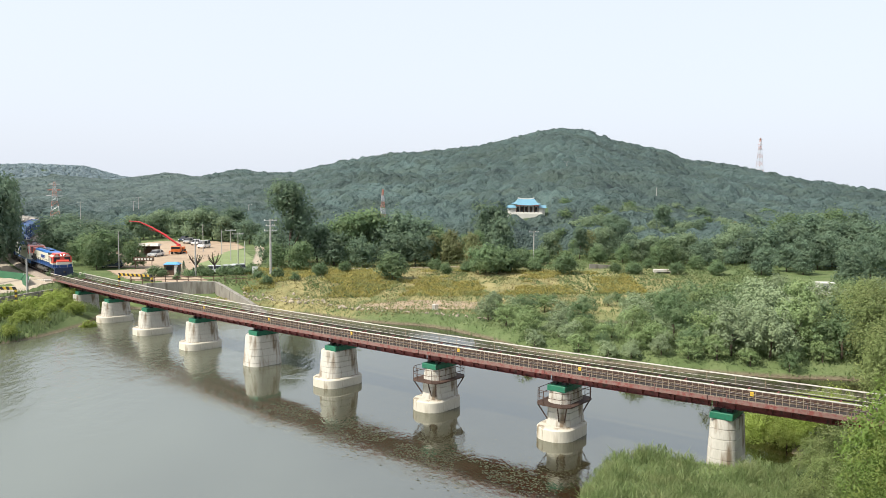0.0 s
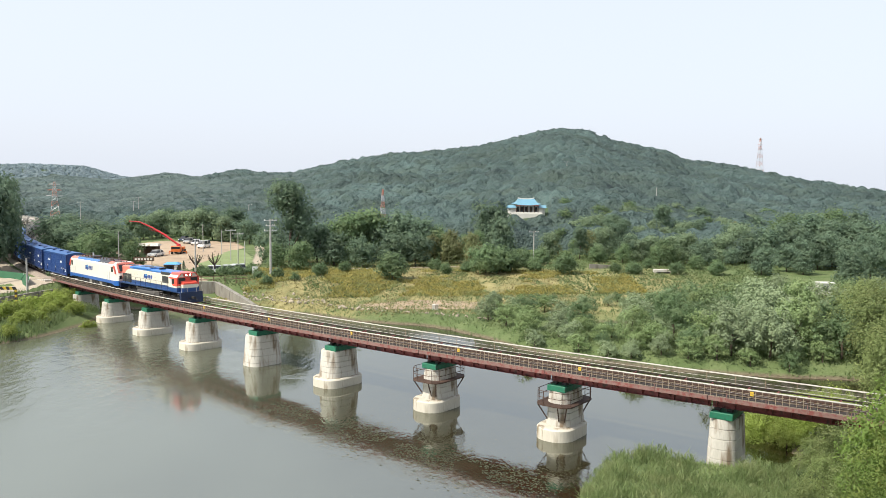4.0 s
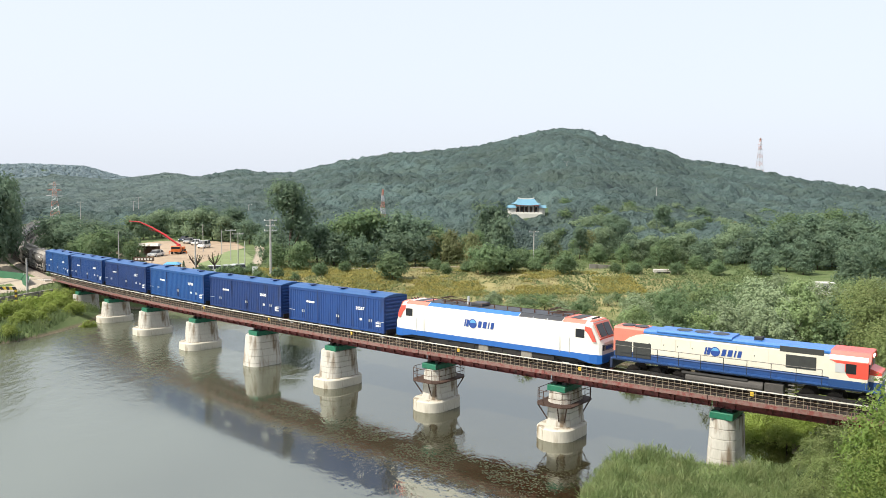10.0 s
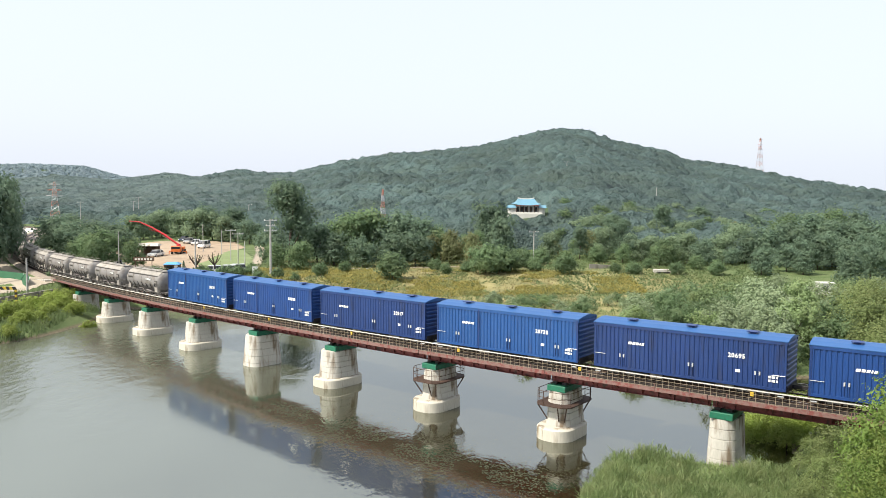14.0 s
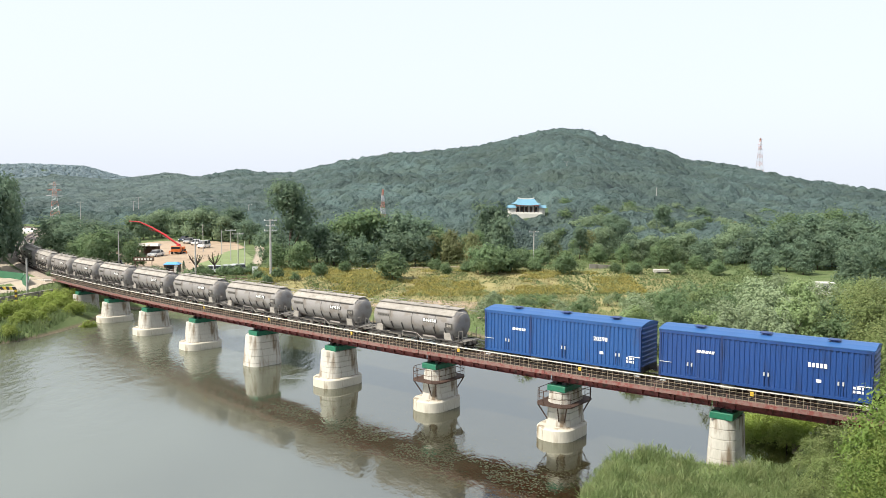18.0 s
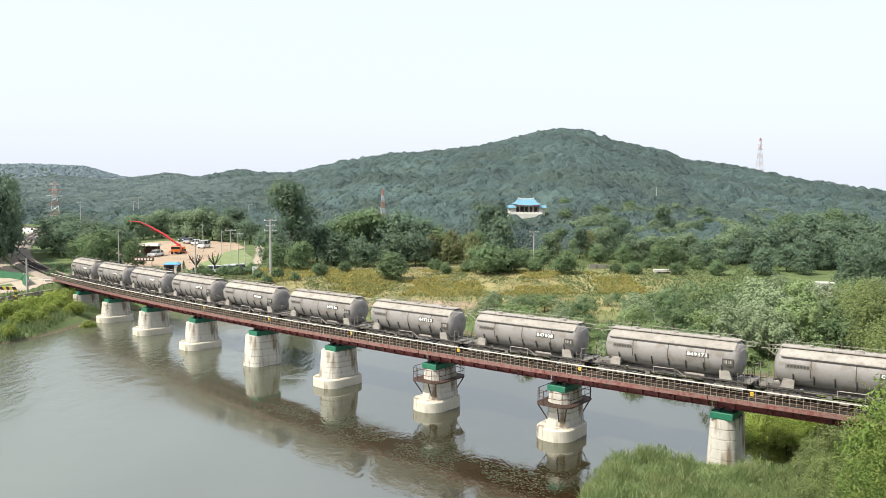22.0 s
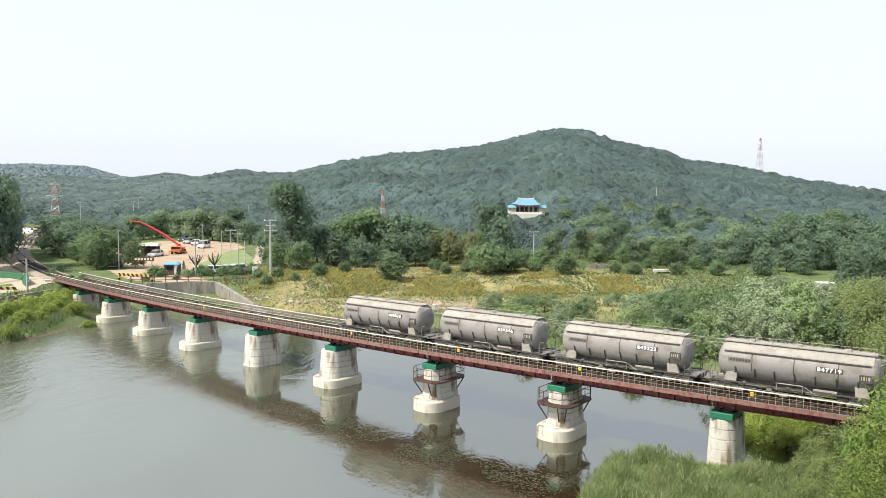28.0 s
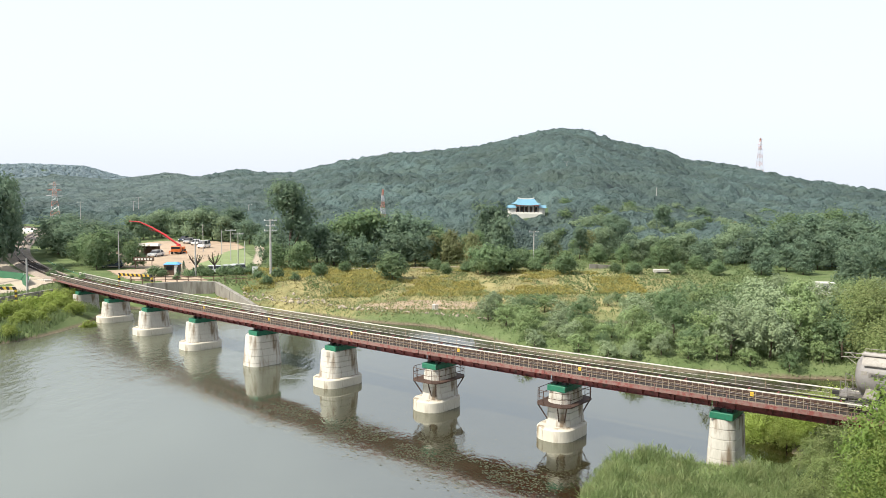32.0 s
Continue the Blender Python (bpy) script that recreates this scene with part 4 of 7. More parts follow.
def diesel_loco():
    t = thing("diesel_locomotive", Matrix(), "cream and blue diesel locomotive with red cab and rear", "locomotive")
    part("frame", B(-8.6, 9.2, -1.42, 1.42, 1.38, 1.5, bevel=0.02), LOCOBLUE, t, "dark blue underframe sill")
    HW = 0.98

    def hood(x0, x1, z0, z1, mt, lab="", wide=HW, name="hood"):
        bm = loft(bmesh.new(), [[(x, -wide, z0), (x, wide, z0), (x, wide, z1 - 0.12), (x, wide - 0.12, z1), (x, -wide + 0.12, z1), (x, -wide, z1 - 0.12)] for x in (x0, x1)])
        return part(name, bm, mt, t, lab)

    hood(-5.6, 9.15, 1.5, 2.0, LOCOBLUE, "blue lower hood band", name="hood_base")
    hood(-5.6, 6.9, 2.0, 3.5, CREAM, "dusty cream long hood", wide=HW + 0.002)
    hood(6.9, 9.2, 2.0, 3.78, FADEDRED, "faded red hood end", name="hood_end")
    hood(-5.6, 6.9, 3.5, 3.76, ROOFBLUE, "bright blue hood roof", name="hood_roof")
    for s in (1, -1):
        # the cream sweep that cuts into the red end
        pts = [(6.88, 2.02), (8.9, 2.02), (8.55, 2.6), (8.0, 3.05), (7.4, 3.32), (6.88, 3.42)]
        part("cream_sweep", prism(bmesh.new(), pts[::s], s * (HW + 0.006) - 0.004, s * (HW + 0.006) + 0.004), CREAM, t)
        for x0, x1 in ((7.75, 9.05), (6.3, 7.65)):
            part("radiator_grille", B(x0, x1, s * HW - 0.02, s * HW + 0.03, 1.62, 2.75, bevel=0.01), GRILLE, t, "black radiator grille")
        part("air_grille", B(-4.75, -2.9, s * HW - 0.02, s * HW + 0.035, 2.3, 3.15, bevel=0.01), GRILLE, t, "dark air intake grille")
        part("air_grille", B(-5.2, -2.5, s * (HW - 0.1), s * (HW + 0.01), 3.3, 3.68, bevel=0.01), GRILLE, t)
        for x in np.arange(-1.8, 6.0, 1.05):
            part("hood_door", B(x, x + 0.96, s * HW - 0.01, s * HW + 0.016, 2.06, 3.35, bevel=0.006), CREAM, t)
            part("door_latch", B(x + 0.86, x + 0.92, s * HW + 0.012, s * HW + 0.035, 2.75, 2.83), DARKFRAME, t)
        part("walkway", B(-7.9, 9.1, *sorted((s * HW, s * 1.5)), 1.5, 1.54), LOCOBLUE, t)
        for x in np.arange(-5.2, 9.0, 1.55):
            part("handrail_post", T((x, s * 1.44, 1.52), (x, s * 1.44, 2.5), 0.022, seg=5), DARKFRAME, t)
        part("side_handrail", T((-5.2, s * 1.44, 2.5), (8.95, s * 1.44, 2.5), 0.022, seg=5), DUSTY, t)
        part("fuel_tank_side", T((-1.6, s * 1.05, 0.72), (3.6, s * 1.05, 0.72), 0.42, seg=14), TANKDARK, t, "brown grimy fuel tank")
        part("air_reservoir", T((-0.6, s * 1.25, 1.08), (3.9, s * 1.25, 1.08), 0.13, seg=10), DARKFRAME, t)
        part("battery_box", B(-2.9, -1.7, *sorted((s * 0.9, s * 1.42)), 0.45, 1.15, bevel=0.03), TANKDARK, t)
        for k in range(4):
            part("step", B(-8.35, -7.95, *sorted((s * 1.2, s * 1.46)), 0.35 + 0.28 * k, 0.39 + 0.28 * k), DUSTY, t)
            part("step", B(-3.6, -3.2, *sorted((s * 1.2, s * 1.46)), 0.35 + 0.28 * k, 0.39 + 0.28 * k), DUSTY, t)
    hood(0.6, 5.9, 3.68, 3.87, ROOFBLUE, "raised blue fan hatch", wide=1.02, name="fan_hatch")
    for x in (1.6, 2.9, 4.2):
        part("roof_fan", T((x, 0, 3.86), (x, 0, 3.9), 0.55, seg=18), GREYPANEL, t)
    for x in (7.4, 8.4):
        part("roof_fan", T((x, 0, 3.77), (x, 0, 3.85), 0.5, seg=18), GREYPANEL, t)
    part("exhaust", B(-1.2, -0.7, -0.35, 0.35, 3.74, 3.95), DARKFRAME, t)
    # cab
    cab = loft(bmesh.new(), [[(x, -1.45, 1.5), (x, 1.45, 1.5), (x, 1.45, 3.28), (x, 0.95, 3.76), (x, -0.95, 3.76), (x, -1.45, 3.28)] for x in (-7.8, -5.6)])
    part("cab", cab, CREAM, t, "cream cab with blue base")
    part("cab_base", B(-7.81, -5.59, -1.46, 1.46, 1.5, 2.0), LOCOBLUE, t)
    part("cab_roof", loft(bmesh.new(), [[(x, -1.47, 3.2), (x, -0.97, 3.79), (x, 0.97, 3.79), (x, 1.47, 3.2), (x, 1.4, 3.2), (x, 0.9, 3.71), (x, -0.9, 3.71), (x, -1.4, 3.2)] for x in (-7.95, -5.6)]), LOCORED, t, "red cab roof")
    part("cab_front_red", B(-7.83, -7.79, -1.46, 1.46, 2.25, 3.28), LOCORED, t)
    for s in (1, -1):
        part("red_cab_side", prism(bmesh.new(), [(-7.8, 2.2), (-6.75, 2.2), (-6.6, 2.4), (-6.3, 2.95), (-5.62, 3.24), (-7.8, 3.24)][::s], s * 1.455 - 0.006, s * 1.455 + 0.006), LOCORED, t)
        part("cab_window", B(-7.15, -6.55, s * 1.46, s * 1.472, 2.45, 3.08), GLASS, t)
        part("cab_shutter", B(-6.5, -5.95, s * 1.458, s * 1.47, 2.47, 3.05), GALV, t)
        part("front_window", B(-7.86, -7.83, *sorted((s * 0.35, s * 1.25)), 2.5, 3.2), GLASS, t)
    nose = loft(bmesh.new(), [[(-7.8, -0.95, 1.5), (-7.8, 0.95, 1.5), (-7.8, 0.95, 2.85), (-7.8, -0.95, 2.85)], [(-8.5, -0.9, 1.5), (-8.5, 0.9, 1.5), (-8.5, 0.9, 2.6), (-8.5, -0.9, 2.6)]])
    part("nose", nose, LOCORED, t, "low red nose")
    part("nose_band", B(-8.52, -7.8, -0.97, 0.97, 2.0, 2.42), CREAM, t)
    part("nose_band", B(-8.52, -7.8, -0.97, 0.97, 1.5, 2.0), LOCOBLUE, t)
    for y in (-0.25, 0.25):
        part("headlamp", T((-7.97, y, 3.55), (-7.9, y, 3.55), 0.085, seg=12), HEADLIGHT, t, "lit round headlamp")
    part("headlamp_housing", B(-7.93, -7.6, -0.55, 0.55, 3.36, 3.74, bevel=0.03), LOCORED, t)
    part("front_platform", B(-8.8, -8.4, -1.4, 1.4, 1.2, 1.52), NAVY, t)
    part("pilot", prism(bmesh.new(), [(-8.85, 0.2), (-8.5, 0.2), (-8.4, 1.25), (-8.8, 1.25)], -1.42, 1.42), NAVY, t, "dark blue pilot plate")
    part("rear_pilot", B(9.1, 9.3, -1.35, 1.35, 0.75, 1.5), NAVY, t)
    for y in (-1.35, -0.6, 0.6, 1.35):
        part("front_handrail", T((-8.78, y, 1.5), (-8.78, y, 2.4), 0.022, seg=5), RAILPAINT, t)
    coupler(t, -8.8, -1)
    coupler(t, 9.3, 1)
    emblem(t, 0.95, HW + 0.03, 2.76, 0.5, LOGOBLUE, LOGOCYAN)
    for x in (-5.9, 6.0):
        bogie(t, x, (-1.7, 0.0, 1.7), 4.4, 0.5)
    return t


def box_wagon():
    t = thing("box_wagon", Matrix(), "blue corrugated steel box wagon with white lettering", "freight wagon", "box wagons")
    L, W = 6.8, 1.42
    Z0, Z1 = 0.78, 4.02
    core = part("body", B(-L, L, -W, W, Z0, Z1), BOXBLUE, t)
    for s in (1, -1):
        bm = bmesh.new()
        for x in np.arange(-L + 0.12, L - 0.05, 0.33):
            loft(bm, [[(x, s * W, z), (x + 0.05, s * (W + 0.05), z), (x + 0.17, s * (W + 0.05), z), (x + 0.22, s * W, z)] for z in (Z0 + 0.12, Z1 - 0.2)], close=False, caps=False)
        part("side_ribs", bm, BOXBLUE, t, "vertical corrugated side ribs")
        part("side_sill", B(-L, L, s * (W + 0.02) - 0.04, s * (W + 0.02) + 0.04, Z0 - 0.06, Z0 + 0.12), BOXBLUE, t)
        part("eave", B(-L - 0.05, L + 0.05, s * (W + 0.03) - 0.05, s * (W + 0.03) + 0.05, Z1 - 0.2, Z1 + 0.02), BOXBLUE, t)
        for x in (2.45, -L + 0.06, L - 0.06):
            part("side_post", B(x - 0.07, x + 0.07, s * (W + 0.04) - 0.05, s * (W + 0.04) + 0.05, Z0 - 0.04, Z1 - 0.05), BOXBLUE3, t)
        for x in (4.6, -0.5, -5.0):
            for o in (-0.14, 0.14):
                part("door_bar", T((x + o, s * (W + 0.09), Z0 + 0.25), (x + o, s * (W + 0.09), Z0 + 1.25), 0.025, seg=5), BOXBLUE3, t)
                part("latch", B(x + o - 0.05, x + o + 0.05, s * (W + 0.09) - 0.03, s * (W + 0.09) + 0.03, Z0 + 0.85, Z0 + 1.1), GALV, t)
        part("step", B(L - 0.5, L - 0.1, s * W - 0.05, s * W + 0.1, 0.35, 0.4), GALV, t)
        part("step", B(-L + 0.1, -L + 0.5, s * W - 0.05, s * W + 0.1, 0.35, 0.4), GALV, t)
        part("end_rail", T((L - 0.05, s * (W + 0.1), 1.75), (L - 0.9, s * (W + 0.1), 1.75), 0.025, seg=5), GALV, t)
        part("end_rail", T((-L + 0.05, s * (W + 0.1), 1.75), (-L + 0.9, s * (W + 0.1), 1.75), 0.025, seg=5), GALV, t)
        part("brake_gear", B(1.6, 2.5, s * 1.25 - 0.1, s * 1.25 + 0.1, 0.35, 0.7, bevel=0.03), WALLCONC, t)
        part("brake_gear", B(-3.4, -2.2, s * 1.2 - 0.1, s * 1.2 + 0.1, 0.4, 0.68, bevel=0.03), WALLCONC, t)
        part("truss", B(-3.6, 3.6, s * 1.1 - 0.05, s * 1.1 + 0.05, 0.42, 0.55), DARKFRAME, t)
    for e in (1, -1):
        bm = bmesh.new()
        for z in np.arange(Z0 + 0.15, Z1 - 0.1, 0.34):
            loft(bm, [[(e * L, y, z), (e * (L + 0.06), y, z + 0.06), (e * (L + 0.06), y, z + 0.17), (e * L, y, z + 0.23)] for y in (-W + 0.08, W - 0.08)], close=False, caps=False)
        part("end_ribs", bm, BOXEND, t)
        coupler(t, e * L, e)
        part("buffer_beam", B(*sorted((e * L, e * (L + 0.12))), -1.3, 1.3, 0.7, 1.05), DARKFRAME, t)
    roof = loft(bmesh.new(), [[(x, -W - 0.1, Z1), (x, -W - 0.1, Z1 + 0.05), (x, -W * 0.55, Z1 + 0.2), (x, 0, Z1 + 0.28), (x, W * 0.55, Z1 + 0.2), (x, W + 0.1, Z1 + 0.05), (x, W + 0.1, Z1)] for x in (-L - 0.08, L + 0.08)])
    part("roof", roof, BOXROOF, t, "lighter blue shallow roof")
    for x in (-4.4, -0.2, 4.2):
        v = part("roof_vent", T((x, 0.5, Z1 + 0.2), (x, 0.5, Z1 + 0.34), 0.26, 0.2, seg=12), BOXBLUE3, t, "dark roof ventilator")
        part("vent_flap", B(x - 0.35, x + 0.35, 0.15, 0.85, Z1 + 0.34, Z1 + 0.39, bevel=0.01), BOXBLUE3, t)
    part("underframe", B(-L, L, -1.1, 1.1, 0.55, Z0), DARKFRAME, t)
    for s in (1, -1):
        y = s * (W + 0.062)
        bars(t, 3.55, y, 2.75, [0.26, 0.22, 0.2, 0.1, 0.18], 0.19, 0.06, MARK, "emblem_block", 0.05)
        bars(t, -3.7, y, 1.75, [0.3], 0.2, 0.1, MARK, "label_panel")
        for z in (1.6, 1.35):
            bars(t, -6.0, y, z, [0.14, 0.22, 0.1], 0.16, 0.07, MARK, "data_marking")
    for x in (-4.7, 4.7):
        bogie(t, x, (-0.88, 0.88), 2.5, mt=DUSTY)
    return t


def tank_wagon():
    t = thing("cement_wagon", Matrix(), "dusty grey cement tank wagon with top walkway", "tank wagon", "cement wagons")
    R, ZC, L = 1.26, 2.26, 4.82
    prof = [(-L - 0.22, 0.32, 0.0), (-L - 0.15, 0.73, 0.0), (-L + 0.02, 1.08, 0.0), (-L + 0.25, R, 0.0), (-2.5, R, 0.03), (0, R, 0.06), (2.5, R, 0.03), (L - 0.25, R, 0.0), (L - 0.02, 1.08, 0.0), (L + 0.15, 0.73, 0.0), (L + 0.22, 0.32, 0.0)]
    rings = []
    for x, r, low in prof:
        rings.append([(x, r * math.cos(a), ZC + r * math.sin(a) - (low * max(0, -math.sin(a)) * 2.0)) for a in np.linspace(0, 2 * math.pi, 29)[:-1]])
    part("barrel", loft(bmesh.new(), rings), TANKGREY, t, "dull grey dusty barrel", smooth=True)
    for x in (-2.65, 0.0, 2.65):
        bm = loft(bmesh.new(), [[(x + dx, (R + 0.012) * math.cos(a), ZC + (R + 0.012) * math.sin(a)) for a in np.linspace(-0.4, math.pi + 0.4, 24)] for dx in (-0.03, 0.03)], close=False, caps=False)
        part("barrel_seam", bm, TANKDARK, t)
    # pale dust and painted sunlight on the crown, with the ledge of the walkway
    bm = loft(bmesh.new(), [[(x, (R + 0.014) * math.cos(a), ZC + (R + 0.014) * math.sin(a)) for a in np.linspace(0.66, math.pi - 0.66, 16)] for x in (-L + 0.2, L - 0.2)], close=False, caps=False)
    part("dust_cover", bm, TANKTOP, t, "pale cement dust on the crown, brightened as if sunlit")
    for s in (1, -1):
        part("ledge", B(-L + 0.35, L - 0.35, s * 1.03 - 0.1, s * 1.03 + 0.1, ZC + 0.7, ZC + 0.76), TANKTOP, t)
        # lip coloured dark to draw the shadow line of the ledge
        part("ledge_lip", B(-L + 0.35, L - 0.35, s * 1.12 - 0.02, s * 1.12 + 0.02, ZC + 0.68, ZC + 0.76), TANKDARK, t)
        for x in np.arange(-3.8, 3.9, 1.25):
            ring = [(x, s * (R + 0.03) * math.cos(a), ZC - 0.06 + (R + 0.03) * math.sin(a)) for a in np.linspace(-0.75, -0.2, 6)]
            bm = bmesh.new()
            for a, c in zip(ring, ring[1:]):
                tube(bm, a, c, 0.045, seg=5, cap=False)
            part("strap", bm, TANKDARK, t)
        part("nameplate", B(2.6, 4.2, *sorted((s * (R - 0.06), s * (R + 0.006))), ZC + 0.06, ZC + 0.34), DUSTY, t, "dull riveted nameplate")
        for e in (1, -1):
            sd = prism(bmesh.new(), [(e * 4.3, 1.55), (e * 3.6, 1.55), (e * 3.65, 0.95), (e * 4.5, 0.95)][:: -e], s * 1.0 - 0.14, s * 1.0 + 0.14)
            part("saddle", sd, TANKTOP, t, "pale dusty saddle support")
            part("end_ladder", ladder(e * 4.9, s * 1.2, 0.3, 1.5, e), DUSTY, t)
            part("platform_rail", T((e * 5.75, s * 1.25, 0.95), (e * 5.75, s * 1.25, 1.9), 0.025, seg=5), DUSTY, t)
            part("platform_rail", T((e * 5.35, s * 1.25, 0.95), (e * 5.35, s * 1.25, 1.8), 0.025, seg=5), DUSTY, t)
            part("platform_rail", T((e * 5.35, s * 1.25, 1.8), (e * 5.75, s * 1.25, 1.9), 0.025, seg=5), DUSTY, t)
            part("awning_arm", T((e * 4.6, s * 0.75, ZC + 1.16), (e * 5.85, s * 0.75, ZC + 1.12), 0.025, seg=5), TANKTOP, t)
            part("awning_brace", T((e * 4.9, s * 0.75, ZC + 0.7), (e * 5.5, s * 0.75, ZC + 1.12), 0.02, seg=5), TANKTOP, t)
        part("side_sill", B(-5.8, 5.8, s * 1.22 - 0.05, s * 1.22 + 0.05, 0.87, 0.96), TANKDARK, t)
        for x, w, z0, z1, mt in ((-3.0, 0.35, 0.3, 0.62, TANKDARK), (-1.9, 0.8, 0.42, 0.6, DUSTY), (-0.7, 0.3, 0.25, 0.8, DARKFRAME), (0.3, 0.55, 0.32, 0.56, WALLCONC), (1.3, 0.35, 0.4, 0.86, DUSTY), (1.95, 0.25, 0.28, 0.6, DARKFRAME)):
            part("gear_box", B(x, x + w, s * 1.12 - 0.12, s * 1.12 + 0.12, z0, z1, bevel=0.02), mt, t)
        part("brake_rod", T((-3.0, s * 1.27, 0.5), (2.6, s * 1.27, 0.62), 0.025, seg=5), DUSTY, t)
        part("brake_lever", T((-1.4, s * 1.34, 0.75), (-0.7, s * 1.34, 1.2), 0.03, seg=5), TANKTOP, t)
        part("skirt_panel", B(-2.6, -1.2, *sorted((s * 1.05, s * 1.12)), 0.98, 1.1), TANKTOP, t, "pale dusty skirt panel")
        part("brace_box", B(-3.3, -2.6, *sorted((s * 0.9, s * 1.2)), 0.5, 0.84, bevel=0.02), DARKFRAME, t)
        part("air_tank", T((2.3, s * 0.95, 0.6), (3.5, s * 0.95, 0.6), 0.17, seg=10), TANKDARK, t)
        part("emblem_plate", B(4.28, 4.62, *sorted((s * (R - 0.2), s * (R - 0.02))), ZC + 0.02, ZC + 0.42), TANKTOP, t, "small pale square plate")
        bars(t, 3.4, s * (R + 0.012), ZC + 0.2, [0.14] * 7, 0.14, 0.06, TANKDARK, "faded_bar")
        part("valve_rail", T((-0.6, s * 1.32, 1.22), (1.0, s * 1.32, 1.22), 0.035, seg=6), TANKTOP, t)
        for x in (-0.6, 1.0):
            part("valve_rail_post", T((x, s * 1.32, 0.75), (x, s * 1.32, 1.22), 0.025, seg=5), TANKTOP, t)
        part("discharge_pipe", T((-2.4, s * 0.9, 0.78), (3.2, s * 0.9, 0.78), 0.09, seg=8), WALLCONC, t)
        for x in (-2.4, 0.4, 3.2):
            part("valve", T((x, s * 0.75, 0.82), (x, s * 1.15, 0.82), 0.12, seg=10), WALLCONC, t)
        part("top_rail", T((-4.6, s * 0.55, ZC + R + 0.28), (4.6, s * 0.55, ZC + R + 0.28), 0.018, seg=5), TANKTOP, t)
        for x in np.arange(-4.6, 4.7, 1.53):
            part("top_rail_post", T((x, s * 0.55, ZC + R - 0.12), (x, s * 0.55, ZC + R + 0.28), 0.016, seg=4), TANKTOP, t)
        part("door_plate", B(-4.6, -3.85, *sorted((s * (R - 0.04), s * (R + 0.016))), ZC - 0.32, ZC + 0.16), TANKDARK, t, "dark marking plate")
        bars(t, -4.22, s * (R + 0.02), ZC - 0.06, [0.04, 0.1, 0.04, 0.12], 0.22, 0.07, TANKTOP, "marking_bar")
    part("top_walkway", B(-4.7, 4.7, -0.5, 0.5, ZC + R + 0.01, ZC + R + 0.06), TANKTOP, t)
    for x in (-3.0, 0.0, 3.0):
        part("hatch", T((x, 0, ZC + R + 0.05), (x, 0, ZC + R + 0.2), 0.3, 0.26, seg=12), TANKTOP, t, "round filling hatch")
    part("underframe", B(-5.9, 5.9, -0.35, 0.35, 0.62, 0.98), DUSTY, t)
    for e in (1, -1):
        part("end_platform", B(*sorted((e * 5.35, e * 5.8)), -1.28, 1.28, 0.9, 0.96), DUSTY, t)
        coupler(t, e * 5.6, e)
    for x in (-4.2, 4.2):
        bogie(t, x, (-0.88, 0.88), 2.5, mt=DUSTY)
    return t


def ladder(x, y, z0, z1, e):
    bm = bmesh.new()
    for o in (0.0, 0.35):
        tube(bm, (x + e * o, y, z0), (x + e * o, y, z1), 0.022, seg=5)
    for z in np.arange(z0 + 0.15, z1, 0.28):
        tube(bm, (x, y, z), (x + e * 0.35, y, z), 0.016, seg=4)
    return bm


# where each vehicle's middle lies on the line at the start, and half its bogie distance
TRAIN = []
dl, el = diesel_loco(), electric_loco()
TRAIN += [(dl, 121.3, 5.9), (el, 141.55, 6.3)]
bw = box_wagon()
BOX_NUMBERS = ("20557", "20695", "20738", "20817", "", "20598")
BOX_PAINT = (None, BOXBLUE3, BOXBLUE2, BOXBLUE3, None, BOXBLUE2)
wagons = [bw] + [copy_thing(bw, Matrix()) for _ in range(5)]
for k, w in enumerate(wagons):
    if BOX_PAINT[k]:
        for o in w.children:
            if o.name.split(".")[0] in ("body", "side_ribs", "side_sill", "eave"):
                o.material_slots[0].link = "OBJECT"
                o.material_slots[0].material = BOX_PAINT[k]
        tagged(w, ("bright" if BOX_PAINT[k] is BOXBLUE2 else "dull dark") + " blue corrugated steel box wagon with white lettering")
    for s in (1, -1):
        if BOX_NUMBERS[k]:
            lettering(BOX_NUMBERS[k], 0.42, MARK, w, -3.6, s * 1.482, 2.75, s)
        else:
            bars(w, -3.6, s * 1.482, 2.75, [0.17] * 5, 0.28, 0.07, MARK, "number_bar")
    TRAIN.append((w, 159.93 + 15.0 * k, 4.7))
tw = tank_wagon()
TANK_NUMBERS = {0: "848838", 1: "849385", 2: "849373", 5: "849356", 3: "847308", 4: "847312", 7: "847719", 8: "849222", 9: "639546", 10: "490830"}
tanks = [tw] + [copy_thing(tw, Matrix()) for _ in range(10)]
for k, w in enumerate(tanks):
    for s in (1, -1):
        part("number_plate", B(-2.92, -1.33, s * 1.25 - 0.02, s * 1.25 + 0.03, 2.3, 2.62), TANKDARK, w, "dark number panel")
        if k in TANK_NUMBERS:
            lettering(TANK_NUMBERS[k], 0.36, MARK, w, -2.12, s * 1.288, 2.46, s, wide=1.22)
        else:
            bars(w, -2.12, s * 1.288, 2.46, [0.15] * 6, 0.22, 0.06, MARK, "number_bar")
    TRAIN.append((w, 250.0 + 12.113 * k, 4.2))

# distance run by the train at each second
RUN_T = (0, 1, 2, 3, 6, 7, 8, 9, 10, 11, 12, 13, 14, 17, 18, 19, 20, 21, 22, 23, 24, 25, 28, 29, 30, 31, 32)
RUN = (-0.8, 10.1, 21.8, 34.4, 71.8, 84.7, 97.6, 110.4, 123.05, 135.65, 148.15, 160.6, 172.95, 210.8, 223.0, 235.0, 247.0, 258.95, 271.0, 283.0, 294.9, 306.4, 340.0, 351.3, 362.6, 373.8, 384.9)


